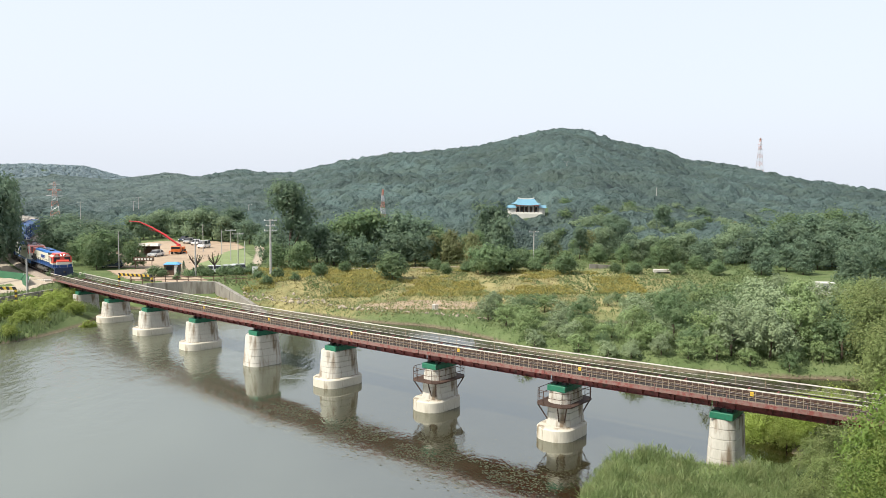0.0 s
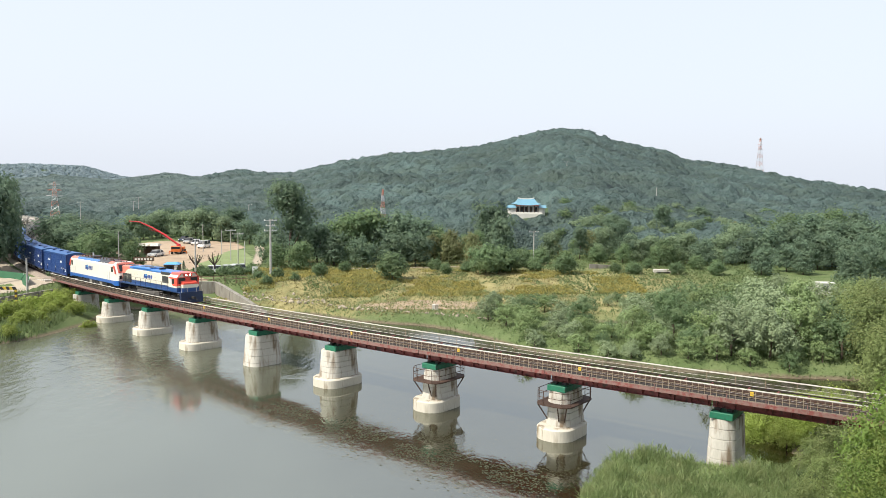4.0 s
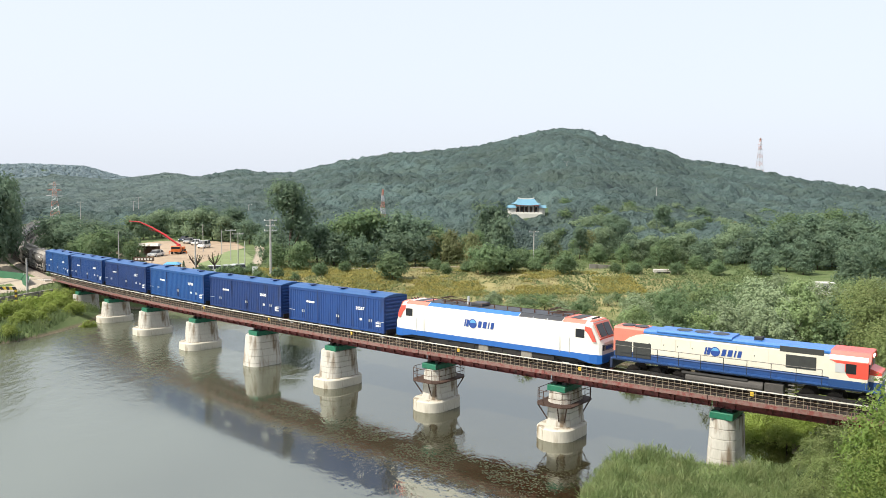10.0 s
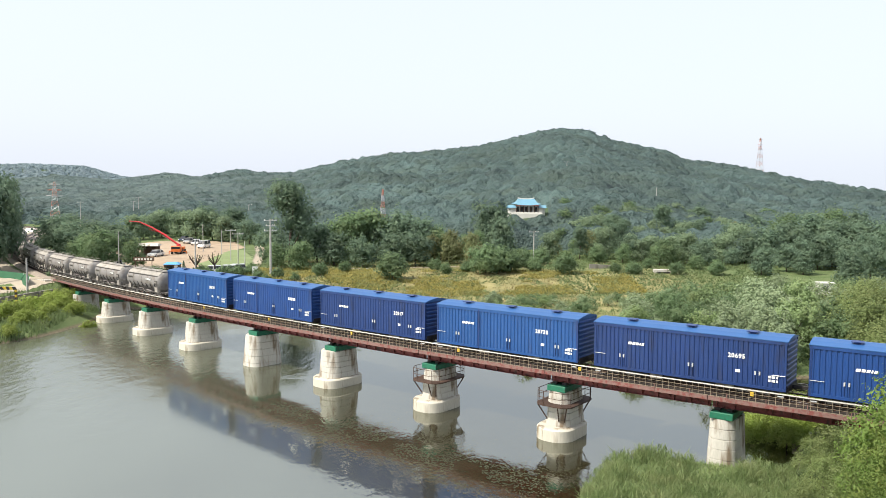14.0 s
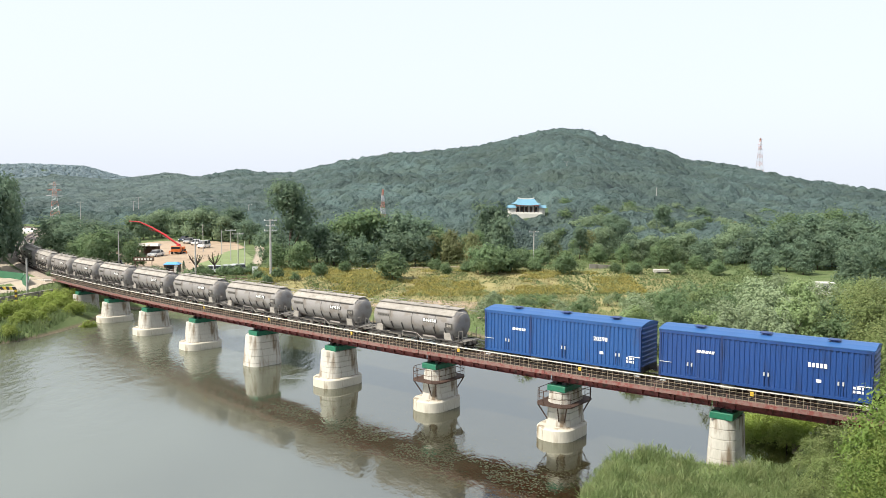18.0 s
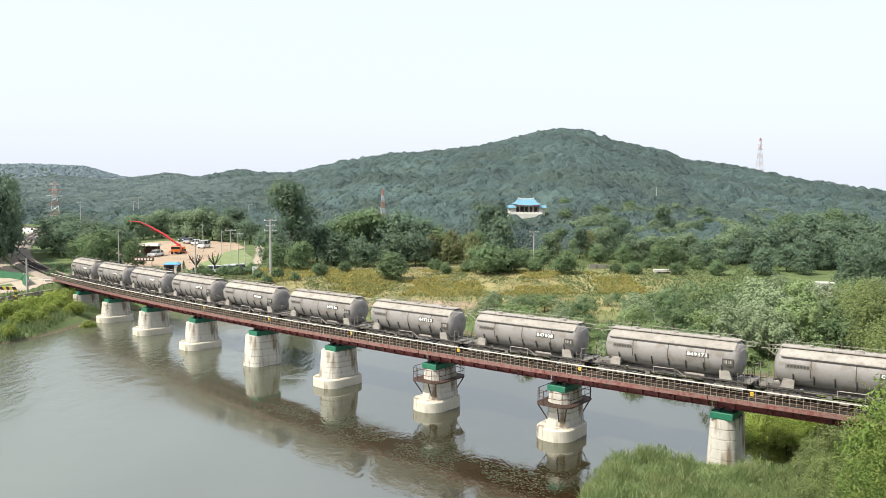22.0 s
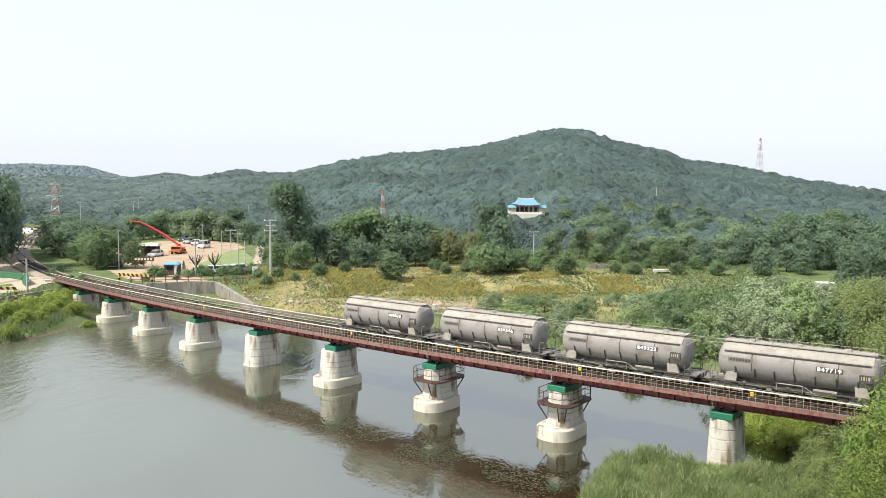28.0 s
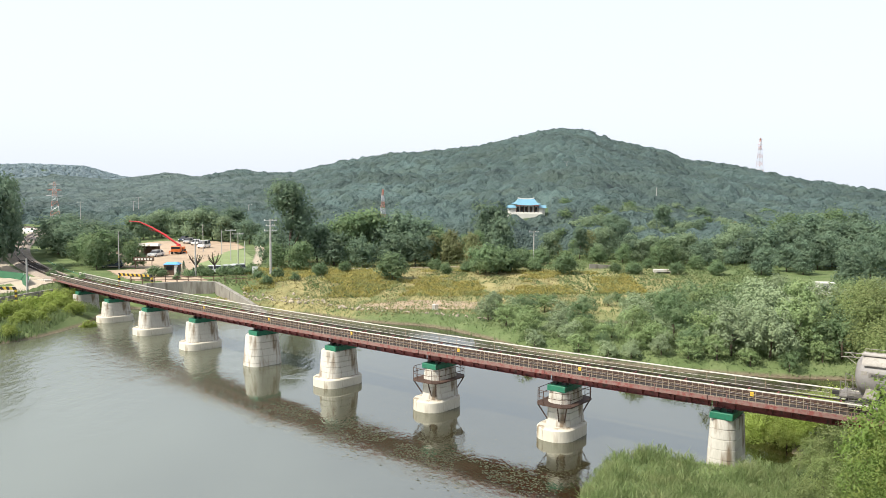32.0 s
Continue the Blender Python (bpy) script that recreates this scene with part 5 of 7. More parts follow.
def run_at(t):
    """Smooth distance between the known seconds."""
    k = min(max(int(np.searchsorted(RUN_T, t, side="right")) - 1, 0), len(RUN) - 2)

    def slope(i):
        a, b = max(i - 1, 0), min(i + 1, len(RUN) - 1)
        return (RUN[b] - RUN[a]) / (RUN_T[b] - RUN_T[a])

    h = RUN_T[k + 1] - RUN_T[k]
    u = (t - RUN_T[k]) / h
    return ((2 * u ** 3 - 3 * u ** 2 + 1) * RUN[k] + (u ** 3 - 2 * u ** 2 + u) * h * slope(k) + (3 * u ** 2 - 2 * u ** 3) * RUN[k + 1] + (u ** 3 - u ** 2) * h * slope(k + 1))


def vehicle_pose(middle, half, t):
    s = middle - run_at(t)
    a, b = on_line(s - half, MIDDLE, RAIL_TOP), on_line(s + half, MIDDLE, RAIL_TOP)
    d = b - a
    x = d.normalized()
    y = Vector((0, 0, 1)).cross(x).normalized()
    z = x.cross(y)
    m = Matrix((x, y, z)).transposed().to_4x4()
    m.translation = (a + b) / 2
    return m


def motions():
    for ob, middle, half in TRAIN:
        walk(ob, [(float(t), vehicle_pose(middle, half, t)) for t in range(0, 33)])
# ---- plants ----
LEAF_WILLOW = leaf_mat("willow_leaves", (0.195, 0.27, 0.115), warm=(0.19, 0.215, 0.085), warm_mix=0.3)
LEAF_SILVER = leaf_mat("silvery_willow_leaves", (0.225, 0.285, 0.16), warm=(0.24, 0.29, 0.15), warm_mix=0.3)
# the next two leaf colours are lifted, partly to stand for middle-distance haze
LEAF_DARK = leaf_mat("dark_broad_leaves", (0.14, 0.205, 0.135), warm=(0.18, 0.21, 0.10), warm_mix=0.2, through_light=0.5)
LEAF_MID = leaf_mat("green_broad_leaves", (0.155, 0.23, 0.115), warm=(0.19, 0.21, 0.085), warm_mix=0.25, through_light=0.5)
LEAF_LIGHT = leaf_mat("light_spring_leaves", (0.165, 0.25, 0.06), amp=0.5, warm=(0.29, 0.31, 0.09), warm_mix=0.35, through_light=0.5, patch=0.6)
LEAF_SCRUB = leaf_mat("yellow_green_scrub_leaves", (0.26, 0.33, 0.075), warm=(0.33, 0.34, 0.10), warm_mix=0.3, through_light=0.5)
LEAF_OLIVE = leaf_mat("olive_leaves", (0.165, 0.185, 0.085), warm=(0.22, 0.19, 0.09), warm_mix=0.3, through_light=0.4)
# the blue cast of the hill leaves is distance haze put into the colour
LEAF_FAR_HAZE = leaf_mat("hazed_hill_leaves", (0.083, 0.126, 0.118), amp=0.4, warm=(0.10, 0.14, 0.112), warm_mix=0.4, through_light=0.3, patch=0.06, stand=0.24, relief=1.6)
# paler copy of the hill leaves, with thicker haze in its colour
LEAF_PALE_HAZE = leaf_mat("haze_paled_wood_leaves", (0.142, 0.195, 0.186), amp=0.25, warm=(0.14, 0.185, 0.15), warm_mix=0.3, through_light=0.35, patch=0.06, stand=0.16, relief=1.2)
# broad leaves lightened to imitate haze over trees in the middle distance
LEAF_MID_HAZE = leaf_mat("haze_lightened_leaves", (0.20, 0.27, 0.165), warm=(0.22, 0.27, 0.13), warm_mix=0.25, through_light=0.5)
# pale blue leaf colour paints aerial haze over the farthest ridge
LEAF_RIDGE_HAZE = leaf_mat("hazed_ridge_leaves", (0.25, 0.315, 0.34), amp=0.12, warm=(0.26, 0.32, 0.32), warm_mix=0.2, through_light=0.4, patch=0.03)
LEAF_WEEP = leaf_mat("drooping_willow_leaves", (0.185, 0.235, 0.088), amp=0.42, warm=(0.23, 0.245, 0.095), warm_mix=0.3, through_light=0.42)
REED = leaf_mat("reed_blades", (0.225, 0.30, 0.118), amp=0.45, warm=(0.33, 0.35, 0.17), warm_mix=0.35, through_light=0.5, patch=0.7)
GRASS = leaf_mat("grass_blades", (0.155, 0.21, 0.09), amp=0.25, warm=(0.21, 0.23, 0.10), warm_mix=0.3, through_light=0.5)
GOLD = leaf_mat("yellow_meadow_flowers", (0.36, 0.32, 0.10), warm=(0.24, 0.265, 0.11), warm_mix=0.5, through_light=0.45)
TAN = leaf_mat("dry_meadow_grass", (0.34, 0.295, 0.15), warm=(0.26, 0.265, 0.115), warm_mix=0.4, through_light=0.45)
WEED = mat("floating_weed", (0.05, 0.05, 0.025), 0.7, amp=0.4, scale=0.5, fine=6, bump=0.2)


def unit(v):
    return v / np.maximum(np.linalg.norm(v, axis=-1, keepdims=True), 1e-6)


def leaf_quads(rs, centre, out, size, loose=0.62, broad=0.35, corners=4):
    """One leaf-shaped face at each centre, facing about along out."""
    n = len(centre)
    nor = unit(out + rs.normal(size=(n, 3)) * loose + np.array([0, 0, 0.25]))
    a = unit(np.cross(nor, unit(rs.normal(size=(n, 3)))))
    b = np.cross(nor, a)
    ln = (size * rs.uniform(0.7, 1.4, n))[:, None]
    wd = ln * rs.uniform(broad, broad * 2 if broad < 0.5 else 1.0, n)[:, None]
    if corners == 3:
        v = np.stack([centre - a * ln * 0.6, centre + a * ln * 0.4 + b * wd * 0.6, centre + a * ln * 0.4 - b * wd * 0.6], 1).reshape(-1, 3)
        return v, np.arange(3 * n).reshape(-1, 3)
    v = np.stack([centre - a * ln * 0.5, centre + b * wd * 0.5, centre + a * ln * 0.5, centre - b * wd * 0.5], 1).reshape(-1, 3)
    return v, np.arange(4 * n).reshape(-1, 4)


ICO_V = unit(np.array([(s * a, t * b, 0) for s in (1, -1) for t in (1, -1) for a, b in ((1, 1.618),)] + [(0, s, t * 1.618) for s in (1, -1) for t in (1, -1)] + [(t * 1.618, 0, s) for s in (1, -1) for t in (1, -1)], float))
ICO_F = np.array([(i, j, k) for i in range(12) for j in range(12) for k in range(12) if i < j and i < k and j != k
                  and all(np.linalg.norm(ICO_V[p] - ICO_V[q]) < 1.1 for p, q in ((i, j), (j, k), (i, k))) and np.dot(np.cross(ICO_V[j] - ICO_V[i], ICO_V[k] - ICO_V[i]), ICO_V[i]) > 0])


def cores(rs, centre, radii, uneven=0.16):
    """Low lumpy bodies that fill the inside of leafy lobes."""
    n = len(centre)
    v = centre[:, None, :] + ICO_V[None] * radii[:, None, :] * rs.uniform(1 - uneven, 1 + uneven, (n, 12, 1))
    f = ICO_F[None] + 12 * np.arange(n)[:, None, None]
    return v.reshape(-1, 3), f.reshape(-1, 3)


def crown_cloud(rs, lobes, clumps, per, leaf, spread, corners=3):
    lobes = np.array(lobes, float)
    wt = (lobes[:, 3] * lobes[:, 4] * lobes[:, 5]) ** (2 / 3)
    pick = rs.choice(len(lobes), clumps, p=wt / wt.sum())
    d = unit(rs.normal(size=(clumps, 3)))
    d[:, 2] = np.where(d[:, 2] < -0.45, -d[:, 2], d[:, 2])
    rad = rs.uniform(0.55, 1.06, clumps)[:, None] ** 0.6
    c = lobes[pick, :3] + d * lobes[pick, 3:] * rad
    off = rs.normal(size=(clumps * per, 3))
    cc = np.repeat(c, per, 0) + off * spread
    oo = unit(np.repeat(d, per, 0) * 0.8 + off * 0.75)
    return leaf_quads(rs, cc, oo, np.full(len(cc), leaf * (1.15 if corners == 3 else 1)), 0.26, 0.35, corners)


def make_lobes(rs, w, h, base, count, slim=1.0):
    out = []
    for k in range(count):
        a, t = rs.uniform(0, 6.28), rs.uniform(0, 1)
        z = base + (h - base) * (0.2 + 0.62 * t)
        q = w * 0.5 * (1 - 0.55 * abs(t - 0.35)) * 0.55
        r = w * rs.uniform(0.2, 0.32)
        out.append((q * math.cos(a), q * math.sin(a), z, r, r, r * rs.uniform(0.75, 1.05) * slim))
    for k in range(5):
        a = k * 1.256 + rs.uniform(0, 0.6)
        r = w * rs.uniform(0.17, 0.24)
        out.append((w * 0.27 * math.cos(a), w * 0.27 * math.sin(a), base + r * 0.75, r, r, r))
    out.append((0, 0, base + (h - base) * 0.5, w * 0.32, w * 0.32, (h - base) * 0.42))
    out.append((rs.uniform(-0.1, 0.1) * w, 0, h - w * 0.17, w * 0.2, w * 0.2, w * 0.17 * slim))
    return out


def taper(points, radii, seg):
    """A limb: rings of falling radius through the points."""
    rings = []
    for k, (p, r) in enumerate(zip(points, radii)):
        d = (points[min(k + 1, len(points) - 1)] - points[max(k - 1, 0)]).normalized()
        a = d.orthogonal().normalized() if abs(d.z) < 0.7 else d.cross(Vector((0, 1, 0))).normalized()
        b = d.cross(a)
        rings.append([tuple(p + (a * math.cos(6.2832 * q / seg) + b * math.sin(6.2832 * q / seg)) * r) for q in range(seg)])
    return loft(bmesh.new(), rings)


def tree(name, label, seed, w, h, base, lobes, clumps, per, leaf, leaf_material, category="tree", slim=1.0, spread=None, trunk_r=0.18, corners=3):
    rs = np.random.RandomState(seed)
    t = thing(name, Matrix(), label, category)
    lb = make_lobes(rs, w, h, base, lobes, slim)
    top = Vector((rs.uniform(-0.2, 0.2), rs.uniform(-0.2, 0.2), base + (h - base) * 0.45))
    part("trunk", taper([Vector((0, 0, -0.4)), Vector((0.05, 0, base * 0.5)), top], (trunk_r * 1.25, trunk_r, trunk_r * 0.5), 8), BARK, t)
    for l in lb[:3]:
        a = Vector((0.05, 0, base * 0.5)).lerp(top, rs.uniform(0.2, 0.95))
        mid = a.lerp(Vector(l[:3]), 0.55) + Vector((0, 0, 0.15))
        part("limb", taper([a, mid, Vector(l[:3]) + Vector((0, 0, l[5] * 0.5))], (trunk_r * 0.45, trunk_r * 0.3, trunk_r * 0.1), 5), BARK, t)
    v, f = crown_cloud(rs, lb, clumps, per, leaf, leaf * 1.1 if spread is None else spread, corners)
    la = np.array(lb, float)
    cv, cf = cores(rs, la[:, :3], la[:, 3:] * 0.36)
    if corners == 4 or name == "willow":
        mesh_np("crown", v, f, leaf_material, t)
    else:
        mesh_np("crown", np.concatenate([v, cv]), np.concatenate([f, cf + len(v)]), leaf_material, t, smooth=True)
    return t


def plant(src, x, y, scale=1.0, turn=0.0, tall=1.0, dz=0.0, group="", label=""):
    z = float(ground_z(np.array([x]), np.array([y]))[0]) + dz
    m = Matrix.LocRotScale((x, y, z), Euler((0, 0, turn)), (scale, scale, scale * tall))
    ob = copy_thing(src, m)
    return tagged(ob, label, "", group)


def drop_source(src):
    for o in (*src.children_recursive, src):
        bpy.data.objects.remove(o)


def ray_at(b, d):
    """Ground place at bearing b and d metres ahead."""
    return (b - 784) / 1426 * d, d


prs = np.random.RandomState(11)
willows = [tree("willow", "bushy green riverside willow with silvery leaf tips", 20 + k, 7.6, 5.8, 0.7, 8, 190, 22, 0.255, (LEAF_WILLOW, LEAF_SILVER, LEAF_MID)[k], spread=0.27) for k in range(3)]
broads = [tree("tree", "dense dark green broadleaf tree with rounded crown", 40 + k, 8.0, 9.0, 0.5, 11, 230, 13, 0.46, (LEAF_DARK, LEAF_MID, LEAF_DARK)[k], trunk_r=0.22) for k in range(3)]
tall = tree("tall_tree", "tall dark broadleaf tree with loose open crown", 50, 8.5, 14.5, 1.5, 12, 330, 14, 0.42, LEAF_DARK, "tree", 1.3, trunk_r=0.28)
# tree variant whose leaf colour carries the middle-distance haze
hazed_broad = tree("tree", "light green broadleaf tree behind the dirt car park", 47, 8.0, 9.0, 0.5, 11, 190, 12, 0.52, LEAF_MID_HAZE, trunk_r=0.22)
light = tree("young_tree", "light green leafy tree beside the track", 52, 8.0, 8.2, 0.4, 9, 280, 15, 0.34, LEAF_MID)
shrub = tree("shrub", "low rounded green shrub in the meadow", 53, 3.6, 3.2, 0.2, 6, 150, 14, 0.26, LEAF_MID, "shrub", trunk_r=0.08)
olive = tree("olive_tree", "olive-brown leafy tree at the wood's edge", 54, 6.0, 7.0, 0.3, 8, 190, 14, 0.38, LEAF_OLIVE)
weeping = tree("willow", "tall yellow-green willow with drooping crown by the river", 60, 10.5, 9.5, 0.8, 11, 420, 34, 0.21, LEAF_WEEP, slim=1.2, spread=np.array([0.3, 0.3, 0.75]), trunk_r=0.22)
nearw = [tree("willow", "light green feathery willow close to the bridge", 56 + k, 5.6, 6.2, 0.6, 10, 480, 17, 0.18, (LEAF_LIGHT, LEAF_WEEP)[k], slim=1.15, spread=0.24, trunk_r=0.12, corners=4) for k in range(2)]

scrub = tree("willow", "low yellow-green willow scrub under the bridge", 58, 5.6, 4.2, 0.3, 10, 520, 17, 0.17, LEAF_SCRUB, spread=0.24, trunk_r=0.1, corners=4)

# willow thicket on the flood plain behind the bridge
taken = []
tries = 0
while len(taken) < 100 and tries < 16000:
    tries += 1
    b, d = prs.uniform(840, 1660), prs.uniform(84, 142)
    x, y = ray_at(b, d)
    if float(to_water(np.array([x]), np.array([y]))[0]) < 3.0:
        continue
    if b < 1000 and not (100 < d < 128):
        continue
    if b < 1250 and d > 128:
        continue
    if 985 < b < 1060 and d < 101:
        continue
    if any(math.hypot(x - q[0], y - q[1]) < 4.0 for q in taken):
        continue
    s = np.interp(b, (840, 1000, 1250, 1450, 1600), (0.62, 0.68, 0.92, 1.0, 1.15)) * prs.uniform(0.8, 1.15)
    room = 20.07 - np.interp(b, (840, 1000, 1150, 1250, 1600), (0.135, 0.134, 0.131, 0.121, 0.116)) * d - float(ground_z(np.array([x]), np.array([y]))[0])
    s = min(s, room / 6.4 * prs.uniform(0.85, 1.1))
    if (1045 < b < 1120 and d < 112) or (1436 < b < 1496 and d < 135):
        s = min(s, (20.07 - (0.181 if b < 1200 else 0.139) * d - 1.8) / 6.4)
    if b < 1290:
        s = min(s, ((0.2295 + (b - 750) * 0.0001) * d - 21.2) / 6.4)
    if s < 0.24:
        continue
    taken.append((x, y))
    plant(willows[prs.randint(3)], x, y, s, prs.uniform(0, 6.28), prs.uniform(0.85, 1.15), group="riverside willows")

tries = 0
low_ones = 0
while low_ones < 46 and tries < 4000:
    tries += 1
    b, d = prs.uniform(930, 1480), prs.uniform(80, 98)
    x, y = ray_at(b, d)
    s = prs.uniform(0.3, 0.45) if b > 1290 else min(prs.uniform(0.3, 0.5), ((0.2295 + (b - 750) * 0.0001) * d - 21.2) / 6.0)
    if s < 0.2 or float(to_water(np.array([x]), np.array([y]))[0]) < 0.8 or any(math.hypot(x - q[0], y - q[1]) < 2.4 for q in taken):
        continue
    taken.append((x, y))
    low_ones += 1
    plant(willows[prs.randint(3)], x, y, s, prs.uniform(0, 6.28), prs.uniform(0.8, 1.1), group="riverside willows", label="low young willow bush on the flood plain")
# tall willows where the bridge meets the right bank
for b, d, s in ((1540, 88, 0.74), (1582, 83, 0.8), (1600, 77, 0.75), (1555, 101, 0.6), (1500, 96, 0.62)):
    plant(weeping, *ray_at(b, d), s, d, 1.0, group="riverside willows")
for b, d, s, k in ((1472, 96, 0.8, 1), (1430, 98, 0.95, 0)):
    plant(willows[k], *ray_at(b, d), s, d, 1.15, group="riverside willows")

# close trees at the bridge's near end
for b, d, s, k in ((1625, 44, 1.2, 0), (1670, 42, 1.35, 0), (1590, 41, 0.75, 0), (1490, 52, 0.55, 1), (1455, 50, 0.42, 1), (1520, 48, 0.68, 1), (1580, 38, 0.7, 0), (1480, 45, 0.5, 1), (1440, 44, 0.34, 1), (1540, 43, 0.6, 1)):
    plant(nearw[k], *ray_at(b, d), s, b, 1.05, group="bank willows")
for b, d, s in ((1345, 62, 0.6), (1385, 62, 0.65), (1425, 63, 0.7), (1465, 64, 0.7), (1325, 65, 0.5), (1400, 66, 0.6), (1362, 66, 0.55), (1445, 60, 0.6), (1490, 62, 0.6), (1410, 59.5, 0.5)):
    plant(scrub, *ray_at(b, d), s * 1.15, b, 1.0, group="bank willows")

# the tree line behind the dry meadow
for b, d, s, k in ((512, 158, 1.0, 3), (482, 160, 0.75, 0), (560, 166, 0.85, 0), (612, 168, 1.05, 1), (655, 172, 1.1, 1), (700, 170, 1.1, 0), (745, 172, 0.95, 0),
                   (590, 158, 0.62, 2), (640, 156, 0.6, 0), (690, 158, 0.62, 2), (735, 160, 0.7, 0), (780, 172, 0.7, 1), (530, 150, 0.55, 1), (490, 152, 0.5, 1)):
    src = tall if k == 3 else broads[k]
    plant(src, *ray_at(b, d), s * 1.18, b, 0.95, group="trees behind the meadow")
for b, d, s, k in ((800, 165, 0.85, 0), (838, 163, 0.8, 0), (870, 185, 1.2, 1), (885, 172, 0.9, 1), (760, 168, 0.7, 0), (1045, 185, 0.75, 0)):
    plant(olive if k == 0 else broads[2], *ray_at(b, d), s, b, 1.1, group="trees behind the meadow")
for b, d, s in ((695, 138, 1.15), (566, 141, 0.6), (860, 146, 1.3), (885, 148, 1.2), (905, 150, 1.0), (945, 150, 0.7), (1000, 149, 1.0), (790, 146, 0.5), (1120, 150, 0.6), (1175, 172, 1.1),
                (1100, 190, 1.0), (1130, 150, 0.5), (925, 160, 0.9), (960, 165, 0.8), (442, 143, 0.5), (825, 150, 0.5), (1060, 170, 0.9), (610, 147, 0.5), (770, 152, 0.55), (1200, 150, 0.6), (1235, 158, 0.7), (1150, 160, 0.5), (1090, 152, 0.45), (1270, 150, 0.7)):
    plant(shrub, *ray_at(b, d), s * 1.3, b, 1.0, group="meadow shrubs")
# trees along the foot of the hill
foot = np.random.RandomState(15)
for k in range(40):
    b = 800 + 560 * (k + foot.uniform(0, 0.9)) / 40
    if abs(b - 930) < 34:
        continue
    d = foot.uniform(178, 200)
    plant((hazed_broad, broads[1], broads[2], tall, hazed_broad, olive)[foot.randint(6)], *ray_at(b, d), foot.uniform(0.45, 0.72), b, foot.uniform(0.8, 1.1), group="hill foot trees")
for k in range(46):
    b = 985 + 400 * (k + foot.uniform(0, 0.9)) / 46
    d = foot.uniform(190, 236)
    plant((broads[0], hazed_broad, hazed_broad, broads[1])[foot.randint(4)], *ray_at(b, d), foot.uniform(0.5, 0.85), b, foot.uniform(0.75, 1.05), dz=-0.6, group="hill foot trees")
for k in range(20):
    b = 1095 + 235 * (k + foot.uniform(0, 0.9)) / 20
    plant((hazed_broad, broads[1], broads[0])[foot.randint(3)], *ray_at(b, foot.uniform(164, 182)), foot.uniform(0.42, 0.75), b, foot.uniform(0.8, 1.1), group="hill foot trees")
# the dark knoll wood
for b, d, s, k in ((1330, 172, 0.75, 0), (1365, 168, 0.85, 2), (1400, 172, 1.0, 0), (1440, 176, 1.05, 2), (1480, 172, 1.0, 0), (1520, 170, 0.95, 2), (1560, 168, 1.0, 0), (1420, 160, 0.7, 0), (1500, 158, 0.7, 0), (1540, 156, 0.8, 2),
                   (1460, 184, 1.15, 1), (1385, 186, 1.0, 1), (1510, 188, 1.1, 0), (1300, 186, 0.8, 0), (1350, 150, 0.55, 2), (1545, 142, 0.8, 0), (1510, 135, 0.7, 2), (1590, 150, 1.0, 0), (1395, 155, 0.6, 0), (1450, 160, 0.75, 2), (1476, 163, 0.8, 0), (1425, 151, 0.5, 2), (1462, 172, 0.9, 2)):
    plant(broads[k], *ray_at(b, d), s, b, 1.0, group="knoll wood")
# trees by the track at the far end of the bridge
for b, d, s, k in ((-16, 150, 1.4, 0), (-45, 142, 1.3, 2), (-20, 168, 1.5, 0), (-40, 176, 1.6, 0), (-16, 186, 1.5, 2), (-12, 204, 1.4, 0), (-30, 160, 1.3, 2), (-14, 222, 1.5, 0), (0, 236, 1.3, 2)):
    plant(broads[k], *ray_at(b, d), s, b, 1.4, group="trackside trees", label="tall dark tree leaning over the railway cutting")
for b, d, s, k in ((100, 180, 1.35, 0), (112, 192, 1.2, 2), (130, 174, 1.15, 0), (200, 172, 1.15, 0), (178, 174, 1.1, 2), (155, 170, 0.9, 2)):
    plant(broads[k], *ray_at(b, d), s, b, 0.74, group="trackside trees")
for b, d, s in ((180, 152, 1.1), (150, 157, 0.9), (237, 152, 0.58), (168, 148, 0.6)):
    plant(light, *ray_at(b, d), s, b, 0.82 if s > 0.7 else 1.2, group="trackside trees")
for b, d, s, k in ((320, 235, 0.9, 1), (345, 225, 1.0, 1), (375, 228, 0.9, 1), (285, 240, 0.9, 2), (395, 222, 0.8, 1), (415, 222, 0.7, 0), (440, 215, 0.8, 0), (300, 250, 1.0, 0), (360, 250, 1.1, 0), (410, 240, 1.1, 0), (232, 226, 0.8, 1), (252, 230, 0.75, 1), (268, 236, 0.8, 2)):
    plant(hazed_broad if k else broads[0], *ray_at(b, d), s, b, 0.95, group="car park trees", label="green broadleaf tree behind the dirt car park")
for q in (*willows, *broads, hazed_broad, tall, light, shrub, olive, weeping, scrub, *nearw):
    drop_source(q)


def domes(u, v, seed):
    """Rounded crowns side by side on a jittered grid: height 0 to 1, and which crown it is."""
    rs = np.random.RandomState(seed)
    jit = rs.uniform(0.08, 0.92, (64, 64, 4))
    iu, iv = np.floor(u).astype(int), np.floor(v).astype(int)
    best, owner = np.full(u.shape, -9.0), np.zeros(u.shape, int)
    for a in (-1, 0, 1):
        for b in (-1, 0, 1):
            j = jit[(iu + a) % 64, (iv + b) % 64]
            r = 0.55 + 0.5 * j[..., 2]
            q = ((u - iu - a - j[..., 0]) ** 2 + (v - iv - b - j[..., 1]) ** 2) / r ** 2
            hh = (0.75 + 0.5 * j[..., 3]) * np.exp(-0.9 * q)
            owner = np.where(hh > best, (iu + a) * 4096 + iv + b, owner)
            best = np.maximum(best, hh)
    return best, owner


